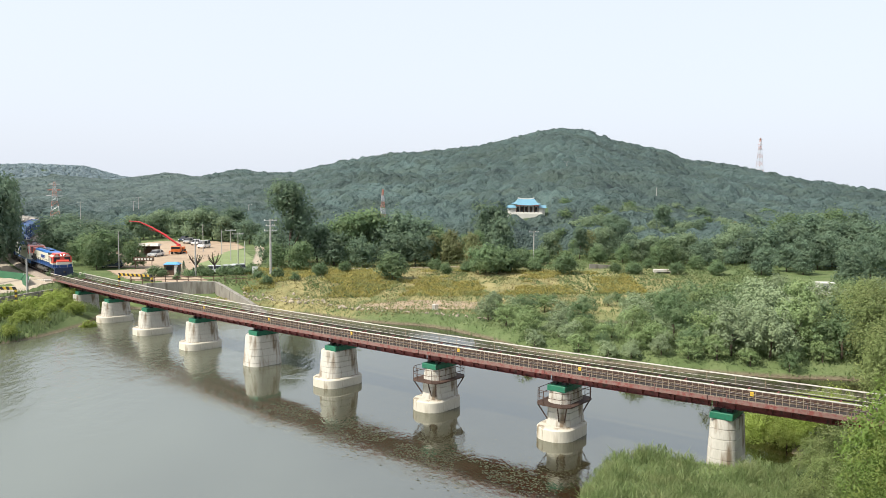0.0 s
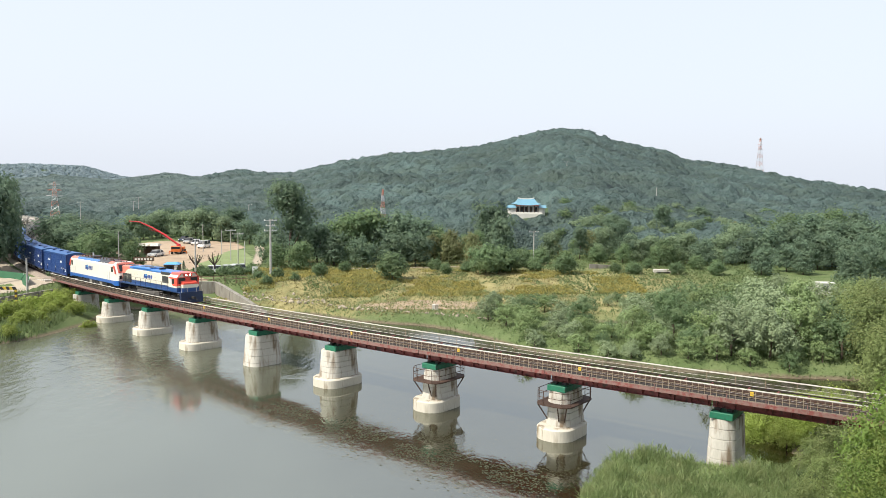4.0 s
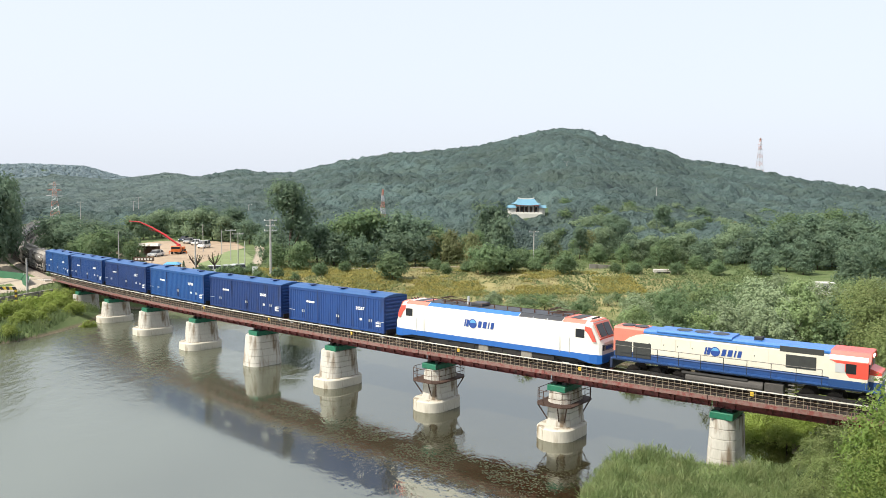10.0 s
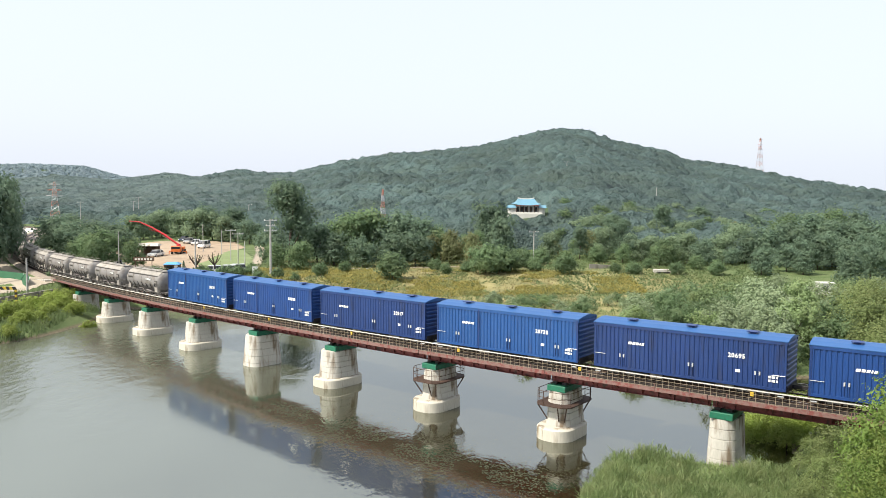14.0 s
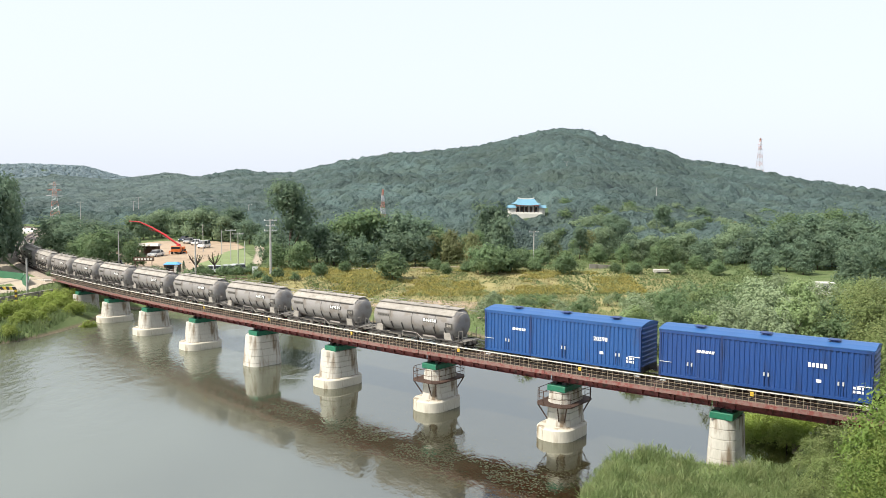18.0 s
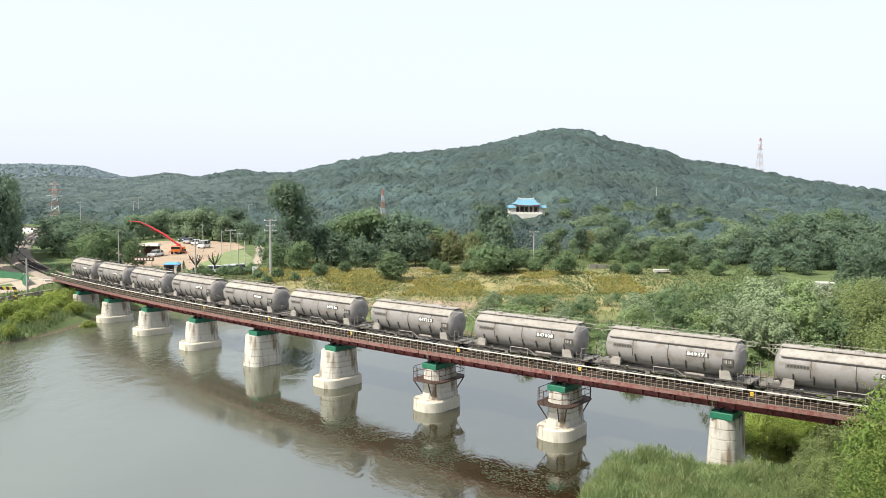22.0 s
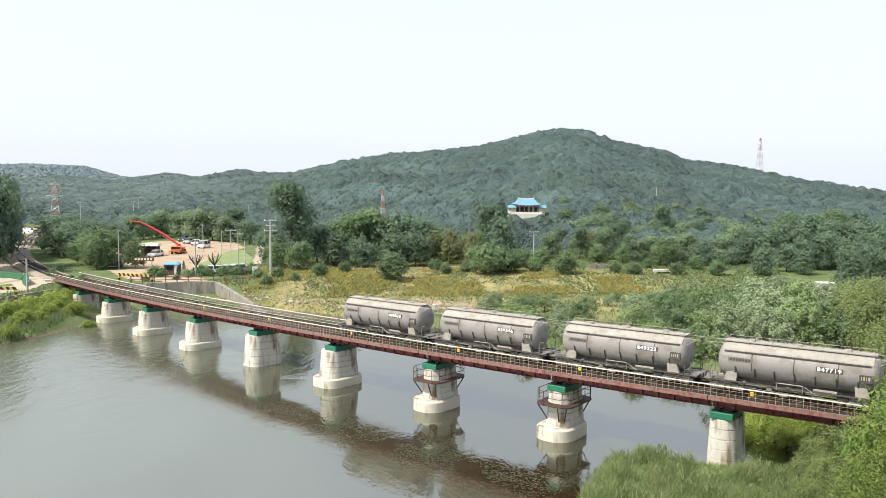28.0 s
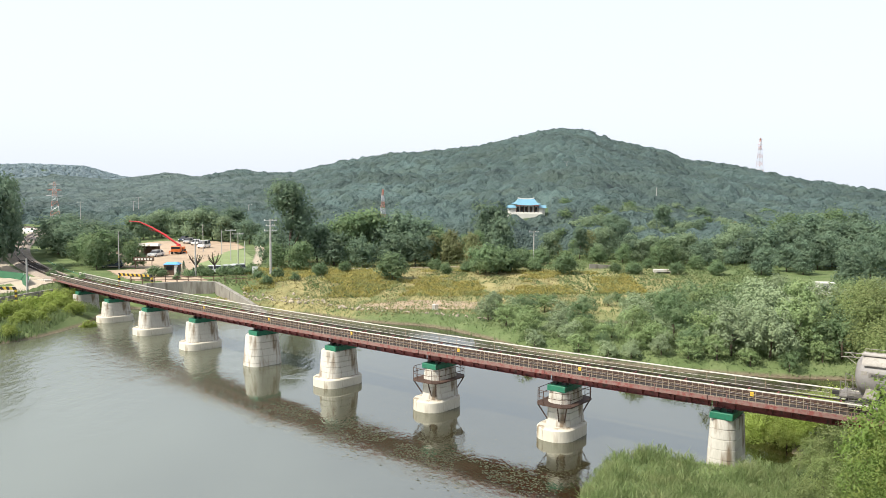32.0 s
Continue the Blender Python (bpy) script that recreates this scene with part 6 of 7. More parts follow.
def woods():
    """The wooded hills, far off: a closed canopy of rounded crowns."""
    cols, rows = 500, 460
    bb = np.linspace(-95, 1665, cols)
    U, B2 = np.meshgrid(np.linspace(0, 1, rows), bb, indexing="ij")
    r0, r1 = np.log(hill_foot(B2) + 3), np.log(hill_top(B2) + 14)
    L = r0 + (r1 - r0) * U
    D = np.exp(L)
    Y = D / np.sqrt(1 + ((B2 - 784) / 1426) ** 2)
    X = (B2 - 784) / 1426 * Y
    # crowns of 6 to 12 m side by side, each with smaller lobes
    XW, YW = X + 3.5 * wave(X, Y, 0.11, 61), Y + 3.5 * wave(X, Y, 0.11, 62)
    dome, owner = domes(XW / 6.4, YW / 7.6, 3)
    small, _ = domes(X / 2.4, Y / 3.0, 8)
    tallness = np.random.RandomState(44).uniform(-1.0, 1.4, 4096)[(owner * 7919) % 4096]
    rise = smooth((L - r0) / 0.02)
    bare = smooth((46 - np.abs(B2 - 930)) / 8) * smooth((D - 214) / 4) * smooth((256 - D) / 5)
    # share of haze-coloured crowns; their relief is flattened to soften contrast like haze
    haze_share = smooth((600 - B2) / 330) * smooth((D - 300) / 130)
    low = 1 - 0.55 * haze_share
    high = (-0.2 + 3.2 * haze_share + low * (3.7 * dome + 1.1 * small + tallness) + 0.4 * wave(X, Y, 0.9, 41) + 3.2 * np.sin(3.14 * U) * wave(X, Y, 0.035, 50)) * rise * (1 - bare) - 0.4 * bare - 0.3
    Z = ground_z(X, Y) + high
    V = np.stack([X, Y, Z], -1)
    i, j = np.meshgrid(np.arange(rows - 1), np.arange(cols - 1), indexing="ij")
    q = np.stack([i * cols + j, i * cols + j + 1, (i + 1) * cols + j + 1, (i + 1) * cols + j], -1).reshape(-1, 4)
    F = np.concatenate([q[:, :3], q[:, [0, 2, 3]]])
    # each crown is a piece of its own
    own = np.unique(owner.ravel()[F[:, 0]], return_inverse=True)[1]
    key, idx = np.unique((own[:, None] * (rows * cols) + F).ravel(), return_inverse=True)
    sheet, F = key % (rows * cols), idx.reshape(-1, 3)
    # leaf sprays standing out of the canopy
    rs = np.random.RandomState(5)
    du, dv = np.gradient(V, axis=0), np.gradient(V, axis=1)
    nor = unit(np.cross(dv, du))
    nor = nor * np.sign(nor[..., 2:] + 1e-9)
    n = 160000
    pi, pj = np.concatenate([rs.randint(2, rows, n * 3 // 4), rs.randint(1, rows // 4, n - n * 3 // 4)]), rs.randint(0, cols, n)
    ok = bare[pi, pj] < 0.1
    pi, pj = pi[ok], pj[ok]
    d, up = D[pi, pj], nor[pi, pj]
    flat = rs.normal(size=(len(d), 3)) * (d * 0.001)[:, None]
    cv, _ = leaf_quads(rs, V[pi, pj] + flat - up * (flat * up).sum(-1, keepdims=True) + up * (d * 0.0002)[:, None], up, d * 0.0015, 0.45, 0.7, 3)
    # haze painted on the farther range: paler, greyer crowns mixed in one by one
    pale = np.random.RandomState(45).uniform(0, 1, 4096)[(owner * 104729) % 4096] < haze_share
    V = V.reshape(-1, 3)[sheet]
    f_pale = pale.ravel()[sheet][F[:, 0]]
    l_pale = pale[pi, pj]
    for name, label, fk, lk, mt in (("woods", "dense mixed summer woods covering the hill, leaf colour blued for haze", ~f_pale, ~l_pale, LEAF_FAR_HAZE), ("distant_woods", "woods on the farther range, leaf colour paled for haze", f_pale, l_pale, LEAF_PALE_HAZE)):
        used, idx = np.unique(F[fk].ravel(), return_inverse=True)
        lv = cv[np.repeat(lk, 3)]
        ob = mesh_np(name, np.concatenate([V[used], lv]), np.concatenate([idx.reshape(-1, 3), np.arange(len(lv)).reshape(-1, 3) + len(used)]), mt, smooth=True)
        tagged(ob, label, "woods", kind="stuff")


woods()


def far_woods():
    rs = np.random.RandomState(6)
    n = 900
    b, d = rs.uniform(-90, 260, n), rs.uniform(1250, 1650, n)
    y = d / np.sqrt(1 + ((b - 784) / 1426) ** 2)
    x = (b - 784) / 1426 * y
    z = ground_z(x, y)
    per = 26
    dirs = unit(rs.normal(size=(n, per, 3)))
    dirs[..., 2] = np.abs(dirs[..., 2]) - 0.2
    c = np.stack([x, y, z + 2], -1)[:, None, :] + dirs * np.array([5.5, 5.5, 4.0]) * rs.uniform(0.6, 1.1, (n, 1, 1))
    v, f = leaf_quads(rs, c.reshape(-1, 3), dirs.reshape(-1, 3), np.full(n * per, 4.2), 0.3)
    # the ridge's haze comes only from its leaf colour
    tagged(mesh_np("far_woods", v, f, LEAF_RIDGE_HAZE), "woods on the farthest ridge with haze painted into the leaves", "woods", kind="stuff")


far_woods()


def blades(name, label, xs, ys, lo, hi, width, mt, category, seed, lean=0.35, dz=0.0, clump=False):
    rs = np.random.RandomState(seed)
    n = len(xs)
    z = ground_z(xs, ys) + dz
    h = rs.uniform(lo, hi, n)
    if clump:
        h = h * (0.7 + 0.75 * wave(xs, ys, 1.6, 77))
    a = rs.uniform(0, 6.28, n)
    side = np.stack([np.cos(a), np.sin(a), np.zeros(n)], -1) * (width * rs.uniform(0.6, 1.3, n))[:, None]
    tip = np.stack([rs.normal(size=n), rs.normal(size=n), np.zeros(n)], -1) * (lean * h)[:, None]
    p = np.stack([xs, ys, z - 0.05], -1)
    mid = p + tip * 0.3 + np.array([0, 0, 1.0]) * (h * 0.6)[:, None]
    end = p + tip + np.array([0, 0, 1.0]) * h[:, None]
    v = np.stack([p - side, p + side, mid + side * 0.8, mid - side * 0.8, end + side * 0.15, end - side * 0.15], 1).reshape(-1, 3)
    k = np.arange(n)[:, None] * 6
    f = np.concatenate([k + np.array([[0, 1, 2, 3]]), k + np.array([[3, 2, 4, 5]])], 0)
    ob = mesh_np(name, v, f, mt)
    return tagged(ob, label, category, kind="stuff")


def scatter(seed, n, x0, x1, y0, y1, test):
    rs = np.random.RandomState(seed)
    x, y = rs.uniform(x0, x1, n), rs.uniform(y0, y1, n)
    k = test(x, y)
    return x[k], y[k]


# reeds on the near bank
x, y = scatter(1, 150000, 4, 36, 38, 64, lambda x, y: (to_water(x, y) > 0.15) & (bearing(x, y) < 1450 - (y - 40) * 2) & (y < 58.5) & (wave(x, y, 0.9, 4) > -0.75) & (np.hypot(x - 17, y - 54) > 1.7) & ~((np.abs(bearing(x, y) - 1283) < 40) & (y > 49.5)))
blades("reeds", "tall green reeds on the near river bank", x, y, 0.45, 1.0, 0.011, REED, "reeds", 2, lean=0.5, clump=True)
x, y = x[::2], y[::2]
blades("reed_leaves", "broad leafy tops of the bank reeds", x, y, 0.25, 0.55, 0.024, REED, "reeds", 33, lean=0.6, clump=True, dz=np.random.RandomState(34).uniform(0.1, 0.75, len(x)))
x, y = scatter(35, 9000, 12, 26, 49, 60, lambda x, y: (to_water(x, y) > 0.1) & (np.abs(bearing(x, y) - 1283) < 48) & (y > 49) & (np.hypot(x - 17, y - 54) > 1.2))
blades("bank_grass", "short grass round the pier's foot", x, y, 0.15, 0.4, 0.022, REED, "grass", 36, lean=0.5)
# grass along the left bank
x, y = scatter(3, 42000, -100, -51, 88, 131, lambda x, y: (to_water(x, y) > 0.05) & (x > -61.2 - (129 - y) * 0.3))
blades("bank_grass", "lush green grass and weeds on the left bank", x, y, 0.35, 1.1, 0.05, GRASS, "grass", 4)
# green fringe and flood-plain herbs behind the bridge
x, y = scatter(5, 48000, -22, 75, 74, 132, lambda x, y: (to_water(x, y) > 0.1) & (x < y * 0.62) & (wave(x, y, 0.35, 8) > -0.6))
blades("flood_plain_herbs", "tall green herbs and grasses on the flood plain", x, y, 0.15, 0.55, 0.07, GRASS, "grass", 6, lean=0.7, clump=True)
# dry meadow and its yellow flowers
x, y = scatter(7, 36000, -34, 62, 114, 172, lambda x, y: (to_water(x, y) > 1.0) & (wave(x, y, 0.3, 9) > -0.35 + np.clip((x - 10) / 40, 0, 0.9)) & (x < y * 0.4))
blades("dry_grass", "dry tan meadow grass on the terrace", x, y, 0.12, 0.34, 0.10, TAN, "grass", 8, lean=0.9)
x, y = scatter(9, 44000, -38, 34, 124, 152, lambda x, y: (to_water(x, y) > 1.5) & (wave(x, y, 0.22, 12) > -0.05) & (y > 128 + x * 0.1))
blades("yellow_flowers", "yellow flowering weeds on the meadow slope", x, y, 0.2, 0.55, 0.11, GOLD, "flowers", 10, lean=0.8)
x, y = scatter(13, 48000, -38, 75, 126, 196, lambda x, y: (wave(x, y, 0.28, 14) > 0.1 - np.clip((x - 10) / 40, 0, 0.7)) & (x < y * 0.42))
blades("meadow_herbs", "green herbs among the dry meadow grass", x, y, 0.15, 0.45, 0.12, GRASS, "grass", 14, lean=0.9)
# ---- things round the river ----
DIRT = mat("car_park_dirt", (0.315, 0.24, 0.165), 0.95, amp=0.2, scale=0.12, fine=1.5, bump=0.2, stain=(0.25, 0.185, 0.13), stain_at=0.58)
PATH = mat("pale_path_concrete", (0.31, 0.265, 0.20), 0.9, amp=0.15, scale=0.2, fine=3, bump=0.1)
LAWN = mat("mown_lawn", (0.15, 0.19, 0.075), 0.95, amp=0.25, scale=0.15, fine=4, bump=0.4)
GREENNET = mat("green_netting", (0.016, 0.085, 0.036), 0.85, amp=0.2, scale=0.5, fine=8, bump=0.2)
WOODBROWN = mat("brown_timber", (0.10, 0.06, 0.04), 0.8, amp=0.25, scale=2, fine=20, bump=0.2)
TARPBLUE = mat("blue_awning", (0.10, 0.30, 0.52), 0.6, amp=0.15, scale=0.8, fine=8, bump=0.1)
ROOFTILE = mat("blue_green_roof_tile", (0.12, 0.26, 0.34), 0.5, amp=0.15, scale=0.5, fine=5, bump=0.2)
PLASTER = mat("white_plaster", (0.62, 0.60, 0.55), 0.8, amp=0.1, scale=0.5, fine=6, bump=0.1)
CARWHITE = mat("white_car_paint", (0.75, 0.75, 0.74), 0.25, amp=0.03, bump=0.0, coat=0.6)
CARSILVER = mat("silver_car_paint", (0.45, 0.46, 0.47), 0.3, 0.4, amp=0.03, bump=0.0, coat=0.6)
CARDARK = mat("dark_car_paint", (0.03, 0.05, 0.10), 0.25, amp=0.05, bump=0.0, coat=0.6)
TYRE = mat("tyre_rubber", (0.02, 0.02, 0.02), 0.9, amp=0.1, bump=0.0)
CRANERED = mat("crane_red_paint", (0.60, 0.04, 0.05), 0.4, amp=0.08, bump=0.0)
CRANEORANGE = mat("crane_orange_paint", (0.60, 0.16, 0.04), 0.45, amp=0.1, bump=0.0)
BOARD = mat("pale_grey_board", (0.55, 0.57, 0.57), 0.6, amp=0.06, bump=0.0)


def gz(x, y):
    return float(ground_z(np.array([x]), np.array([y]))[0])


def at_ground(x, y, turn=0.0, dz=0.0):
    return Matrix.Translation((x, y, gz(x, y) + dz)) @ Matrix.Rotation(turn, 4, "Z")


def drape(name, poly, mt, label, category, step=1.0, lift=0.05):
    """A sheet that lies on the ground inside an outline."""
    px, py = [p[0] for p in poly], [p[1] for p in poly]
    xs, ys = np.arange(min(px), max(px) + step, step), np.arange(min(py), max(py) + step, step)
    X, Y = np.meshgrid(xs, ys, indexing="ij")
    inside = np.zeros(X.shape, bool)
    for (ax, ay), (bx, by) in zip(poly, poly[1:] + poly[:1]):
        if ay != by:
            inside ^= ((ay > Y) != (by > Y)) & (X < ax + (Y - ay) / (by - ay) * (bx - ax))
    Z = ground_z(X, Y) + lift
    ny = len(ys)
    V = np.stack([X, Y, Z], -1).reshape(-1, 3)
    F = [(i * ny + j, (i + 1) * ny + j, (i + 1) * ny + j + 1, i * ny + j + 1) for i in range(len(xs) - 1) for j in range(ny - 1) if inside[i, j] and inside[i + 1, j + 1] and inside[i + 1, j] and inside[i, j + 1]]
    ob = mesh_np(name, V, np.array(F), mt, smooth=True)
    return tagged(ob, label, category, kind="structure")


drape("dirt_lot", [(-47, 143), (-52, 150), (-64, 152), (-74, 168), (-88, 205), (-78, 222), (-58, 224), (-50, 205), (-49, 180), (-46, 160)], DIRT, "bare tan dirt of the car park", "ground")
drape("dirt_yard", [(-62, 147), (-57, 139), (-51.5, 132), (-44, 129.8), (-38, 132), (-46, 144), (-56, 150)], DIRT, "tan dirt yard beside the embankment", "ground", 0.7, 0.06)
drape("lawn", [(-49, 158), (-38, 146), (-35, 152), (-41, 176), (-48, 196), (-52, 196)], LAWN, "bright green mown lawn strip", "lawn", lift=0.07)
drape("lane", [(-35.5, 146), (-33.8, 146), (-42, 196), (-45.5, 208), (-49, 208), (-44.5, 190)], PATH, "pale concrete lane beside the lawn", "lane", 0.5, 0.09)
drape("river_path", [(-76, 121), (-66.5, 119), (-61.5, 131), (-64, 138), (-70, 137), (-80, 128)], PATH, "pale concrete riverside path behind the wall", "path", 0.6, 0.08)
drape("meadow_track", [(-20, 151), (-6, 156), (4, 159), (4, 160.5), (-6, 157.6), (-20, 152.6)], PATH, "narrow worn track through the meadow", "track", 0.4, 0.08)
edge = [on_line(s, 1.0, 0) for s in range(114, 176, 6)] + [on_line(s, 5.0, 0) for s in range(170, 113, -6)]
drape("track_shoulder", [(p.x, p.y) for p in edge], PATH, "pale gravel shoulder beside the track", "ground", 0.6, 0.07)
drape("shore_sand", [(-9, 117.5), (8, 119), (9, 124), (-4, 126), (-14, 122)], DIRT, "bare sandy patch by the shore", "ground", 0.6)


def wall_run(name, pts, z0s, z1s, thick, label):
    """A wall along a line, with panels between joints."""
    t = thing(name, Matrix(), label, "wall", kind="structure")
    for (a, b), (za, zb), (ta, tb) in zip(zip(pts, pts[1:]), zip(z0s, z0s[1:]), zip(z1s, z1s[1:])):
        a, b = Vector((*a, 0)), Vector((*b, 0))
        n = max(1, int((b - a).length / 3.0))
        for k in range(n):
            u0, u1 = k / n + 0.004, (k + 1) / n - 0.004
            p, q = a.lerp(b, u0), a.lerp(b, u1)
            d = (b - a).normalized()
            nn = Vector((-d.y, d.x, 0)) * thick / 2
            g = lambda u, lo, hi: lo + (hi - lo) * u
            bm = loft(bmesh.new(), [[(*(c - nn).xy, g(u, za, zb)), (*(c + nn).xy, g(u, za, zb)), (*(c + nn).xy, g(u, ta, tb)), (*(c - nn).xy, g(u, ta, tb))] for c, u in ((p, u0), (q, u1))])
            part("wall_panel", bm, WALLCONC, t)
    return t


wall_run("retaining_wall", [(-74, 84), (-60.4, 129), (-58.5, 131.5)], (0.2, 0.2, 0.2), (3.3, 3.3, 3.3), 0.5, "stained grey concrete retaining wall along the left bank")
wall_run("embankment_wall", [(-52, 127.2), (-46.5, 126.4), (-41.5, 127.8), (-36.2, 128.2)], (-0.3, -0.3, -0.3, 2.9), (3.4, 4.3, 4.4, 4.4), 0.6, "grey concrete embankment wall over the outfall")
wall_run("outfall_wing", [(-36.2, 128.2), (-30, 122.5), (-26.5, 119.6)], (-0.3, -0.3, -0.3), (4.4, 2.4, 0.9), 0.7, "pale sloping concrete wing wall of the outfall")
wall_run("outfall_back", [(-44, 131.5), (-34, 131.5)], (-0.3, -0.3), (3.0, 3.0), 0.3, "shaded concrete back wall of the culvert")

# abutment at the far end of the bridge
ab = thing("abutment", frame_at(112.6, 0, 0), "weathered concrete bridge abutment with wing wall", "abutment", kind="structure")
zb = ab.matrix_basis.translation.z
part("breast_wall", B(-0.8, 0.6, -5.0, 1.2, -0.5 - zb, CAP_TOP + 0.1, bevel=0.05), CONCRETE, ab)
part("ballast_wall", B(0.0, 0.6, -5.0, 1.2, CAP_TOP + 0.1, RAIL_TOP - 0.3), CONCRETE, ab)
part("wing_wall", loft(bmesh.new(), [[(0.6, 0.8, -0.5 - zb), (0.6, 1.2, -0.5 - zb), (0.6, 1.2, RAIL_TOP - 0.3), (0.6, 0.8, RAIL_TOP - 0.3)], [(8.0, 1.9, 1.0 - zb), (8.0, 2.3, 1.0 - zb), (8.0, 2.3, RAIL_TOP - 0.8), (8.0, 1.9, RAIL_TOP - 0.8)]]), CONCRETE, ab)
part("trestle_column", B(-3.4, -2.9, -0.6, -0.1, -0.6 - zb, CAP_TOP + 0.05, bevel=0.03), PLASTER, ab)


def striped_gantry(m, width, height, left_post=True):
    t = thing("height_gauge", m, "yellow and black striped height-limit frame over a lane", "height barrier", "height barriers")
    n = int(height / 0.35)
    for x in ((0, width) if left_post else (width,)):
        for k in range(n):
            z = k * height / n
            part("post_band", B(x - 0.14, x + 0.14, -0.14, 0.14, z, z + height / n), YELLOW if k % 2 else BLACK, t)
        part("foot", B(x - 0.4, x + 0.4, -0.3, 0.3, -0.5, 0.02), CONCRETE, t)
    n = int(width / 0.42)
    for k in range(n):
        x = k * width / n
        bm = loft(bmesh.new(), [[(x + 0.12, y, height), (x + width / n + 0.12, y, height), (x + width / n - 0.12, y, height + 0.42), (x - 0.12, y, height + 0.42)] for y in (-0.1, 0.1)])
        part("beam_band", bm, YELLOW if k % 2 else BLACK, t)
    return t


striped_gantry(Matrix.Translation((-70.2, 117.0, 1.25)) @ Matrix.Rotation(0.1, 4, "Z"), 7.4, 3.0, False)
striped_gantry(Matrix.Translation((-52.7, 130.4, 2.9)) @ Matrix.Rotation(-0.36, 4, "Z"), 6.6, 2.1)


def utility_pole(x, y, h, arms=0, z=None, label="grey concrete utility pole", r=0.15, turn=0.3):
    m = at_ground(x, y, turn)
    if z is not None:
        m.translation.z = z
    t = thing("utility_pole", m, label, "pole", "utility poles")
    part("shaft", T((0, 0, -0.5), (0, 0, h), r * 1.2, r * 0.75, seg=10), POLE, t)
    for k in range(arms):
        z = h - 0.35 - 0.9 * k
        w = 1.1 if k % 2 == 0 else 0.8
        part("crossarm", B(-w, w, -0.05, 0.05, z, z + 0.1), GALV, t)
        for xx in (-w + 0.1, 0.35, w - 0.1):
            part("insulator", T((xx, 0, z + 0.1), (xx, 0, z + 0.32), 0.06, 0.04, seg=8), PLASTER, t)
    return t


utility_pole(-30.6, 142.5, 10.0, 3, label="tall concrete utility pole with crossarms and insulators", r=0.19)
utility_pole(-43.2, 140.0, 6.2, 1, r=0.13)
utility_pole(-63.3, 121.9, 5.2, 0, label="white-grey concrete post beside the track", z=3.3)
utility_pole(-72.5, 130.5, 10.5, 0, label="slim grey pole beside the riverside path")
for b, d, h, a in ((432, 150, 5.4, 0), (420, 160, 6.4, 1), (407, 168, 6.6, 1), (391, 182, 5.6, 0), (358, 190, 6.5, 0), (208, 150, 7.0, 0)):
    utility_pole(*ray_at(b, d), h, a, r=0.09)
for b, d, h, a in ((945, 178, 6.3, 2), (1098, 205, 4.8, 1), (1104, 206, 5.2, 0), (1118, 212, 3.6, 0), (1027, 240, 4.0, 0), (1160, 250, 7.0, 0)):
    utility_pole(*ray_at(b, d), h, a, r=0.12, label="distant utility pole at the wood's edge")
for b, d, h in ((1001, 330, 7), (245, 330, 9), (236, 320, 8), (142, 300, 9), (440, 300, 7)):
    utility_pole(*ray_at(b, d), h, 1, r=0.14, label="distant utility pole among trees")


def car(m, paint, label, van=False):
    t = thing("car", m, label, "car", "parked cars")
    hl, hw = (2.3, 0.88) if van else (2.15, 0.86)
    belt, roof = (1.0, 1.85) if van else (0.85, 1.42)
    prof = [(-hl, 0.35), (-hl, 0.7), (-hl + 0.15, belt - 0.02), (-hl + (0.5 if van else 1.05), belt), (hl - 0.1, belt), (hl, 0.75), (hl, 0.35)]
    bm = prism(bmesh.new(), prof[::-1], -hw, hw)
    bmesh.ops.bevel(bm, geom=list(bm.edges), offset=0.06, segments=2, affect="EDGES")
    part("body", bm, paint, t, smooth=False)
    x0, x1 = (-hl + 0.55, hl - 0.1) if van else (-hl + 1.05, hl - 0.25)
    rake = 0.45 if van else 0.65
    cab = loft(bmesh.new(), [[(x0, -hw + 0.04, belt), (x1, -hw + 0.04, belt), (x1, hw - 0.04, belt), (x0, hw - 0.04, belt)], [(x0 + rake, -hw + 0.2, roof), (x1 - 0.3, -hw + 0.2, roof), (x1 - 0.3, hw - 0.2, roof), (x0 + rake, hw - 0.2, roof)]])
    part("cabin_glass", cab, GLASS, t, "dark tinted windows")
    part("roof", B(x0 + rake - 0.05, x1 - 0.25, -hw + 0.18, hw - 0.18, roof - 0.01, roof + 0.05, bevel=0.02), paint, t)
    for s in (-1, 1):
        part("pillar", B((x0 + x1) / 2, (x0 + x1) / 2 + 0.12, s * (hw - 0.1) - 0.06, s * (hw - 0.1) + 0.05, belt, roof), paint, t)
        for x in (-hl + 0.75, hl - 0.75):
            w = part("wheel", T((x, s * (hw - 0.2), 0.32), (x, s * (hw + 0.01), 0.32), 0.32, seg=16), TYRE, t)
            part("rim", T((x, s * (hw + 0.01), 0.32), (x, s * (hw + 0.02), 0.32), 0.19, seg=12), GALV, w)
        part("headlight", B(-hl - 0.01, -hl + 0.1, *sorted((s * 0.5, s * (hw - 0.08))), 0.58, 0.74), LAMP, t)
        part("tail_light", B(hl - 0.06, hl + 0.01, *sorted((s * 0.55, s * (hw - 0.06))), 0.62, 0.8), LOCORED, t)
    return t


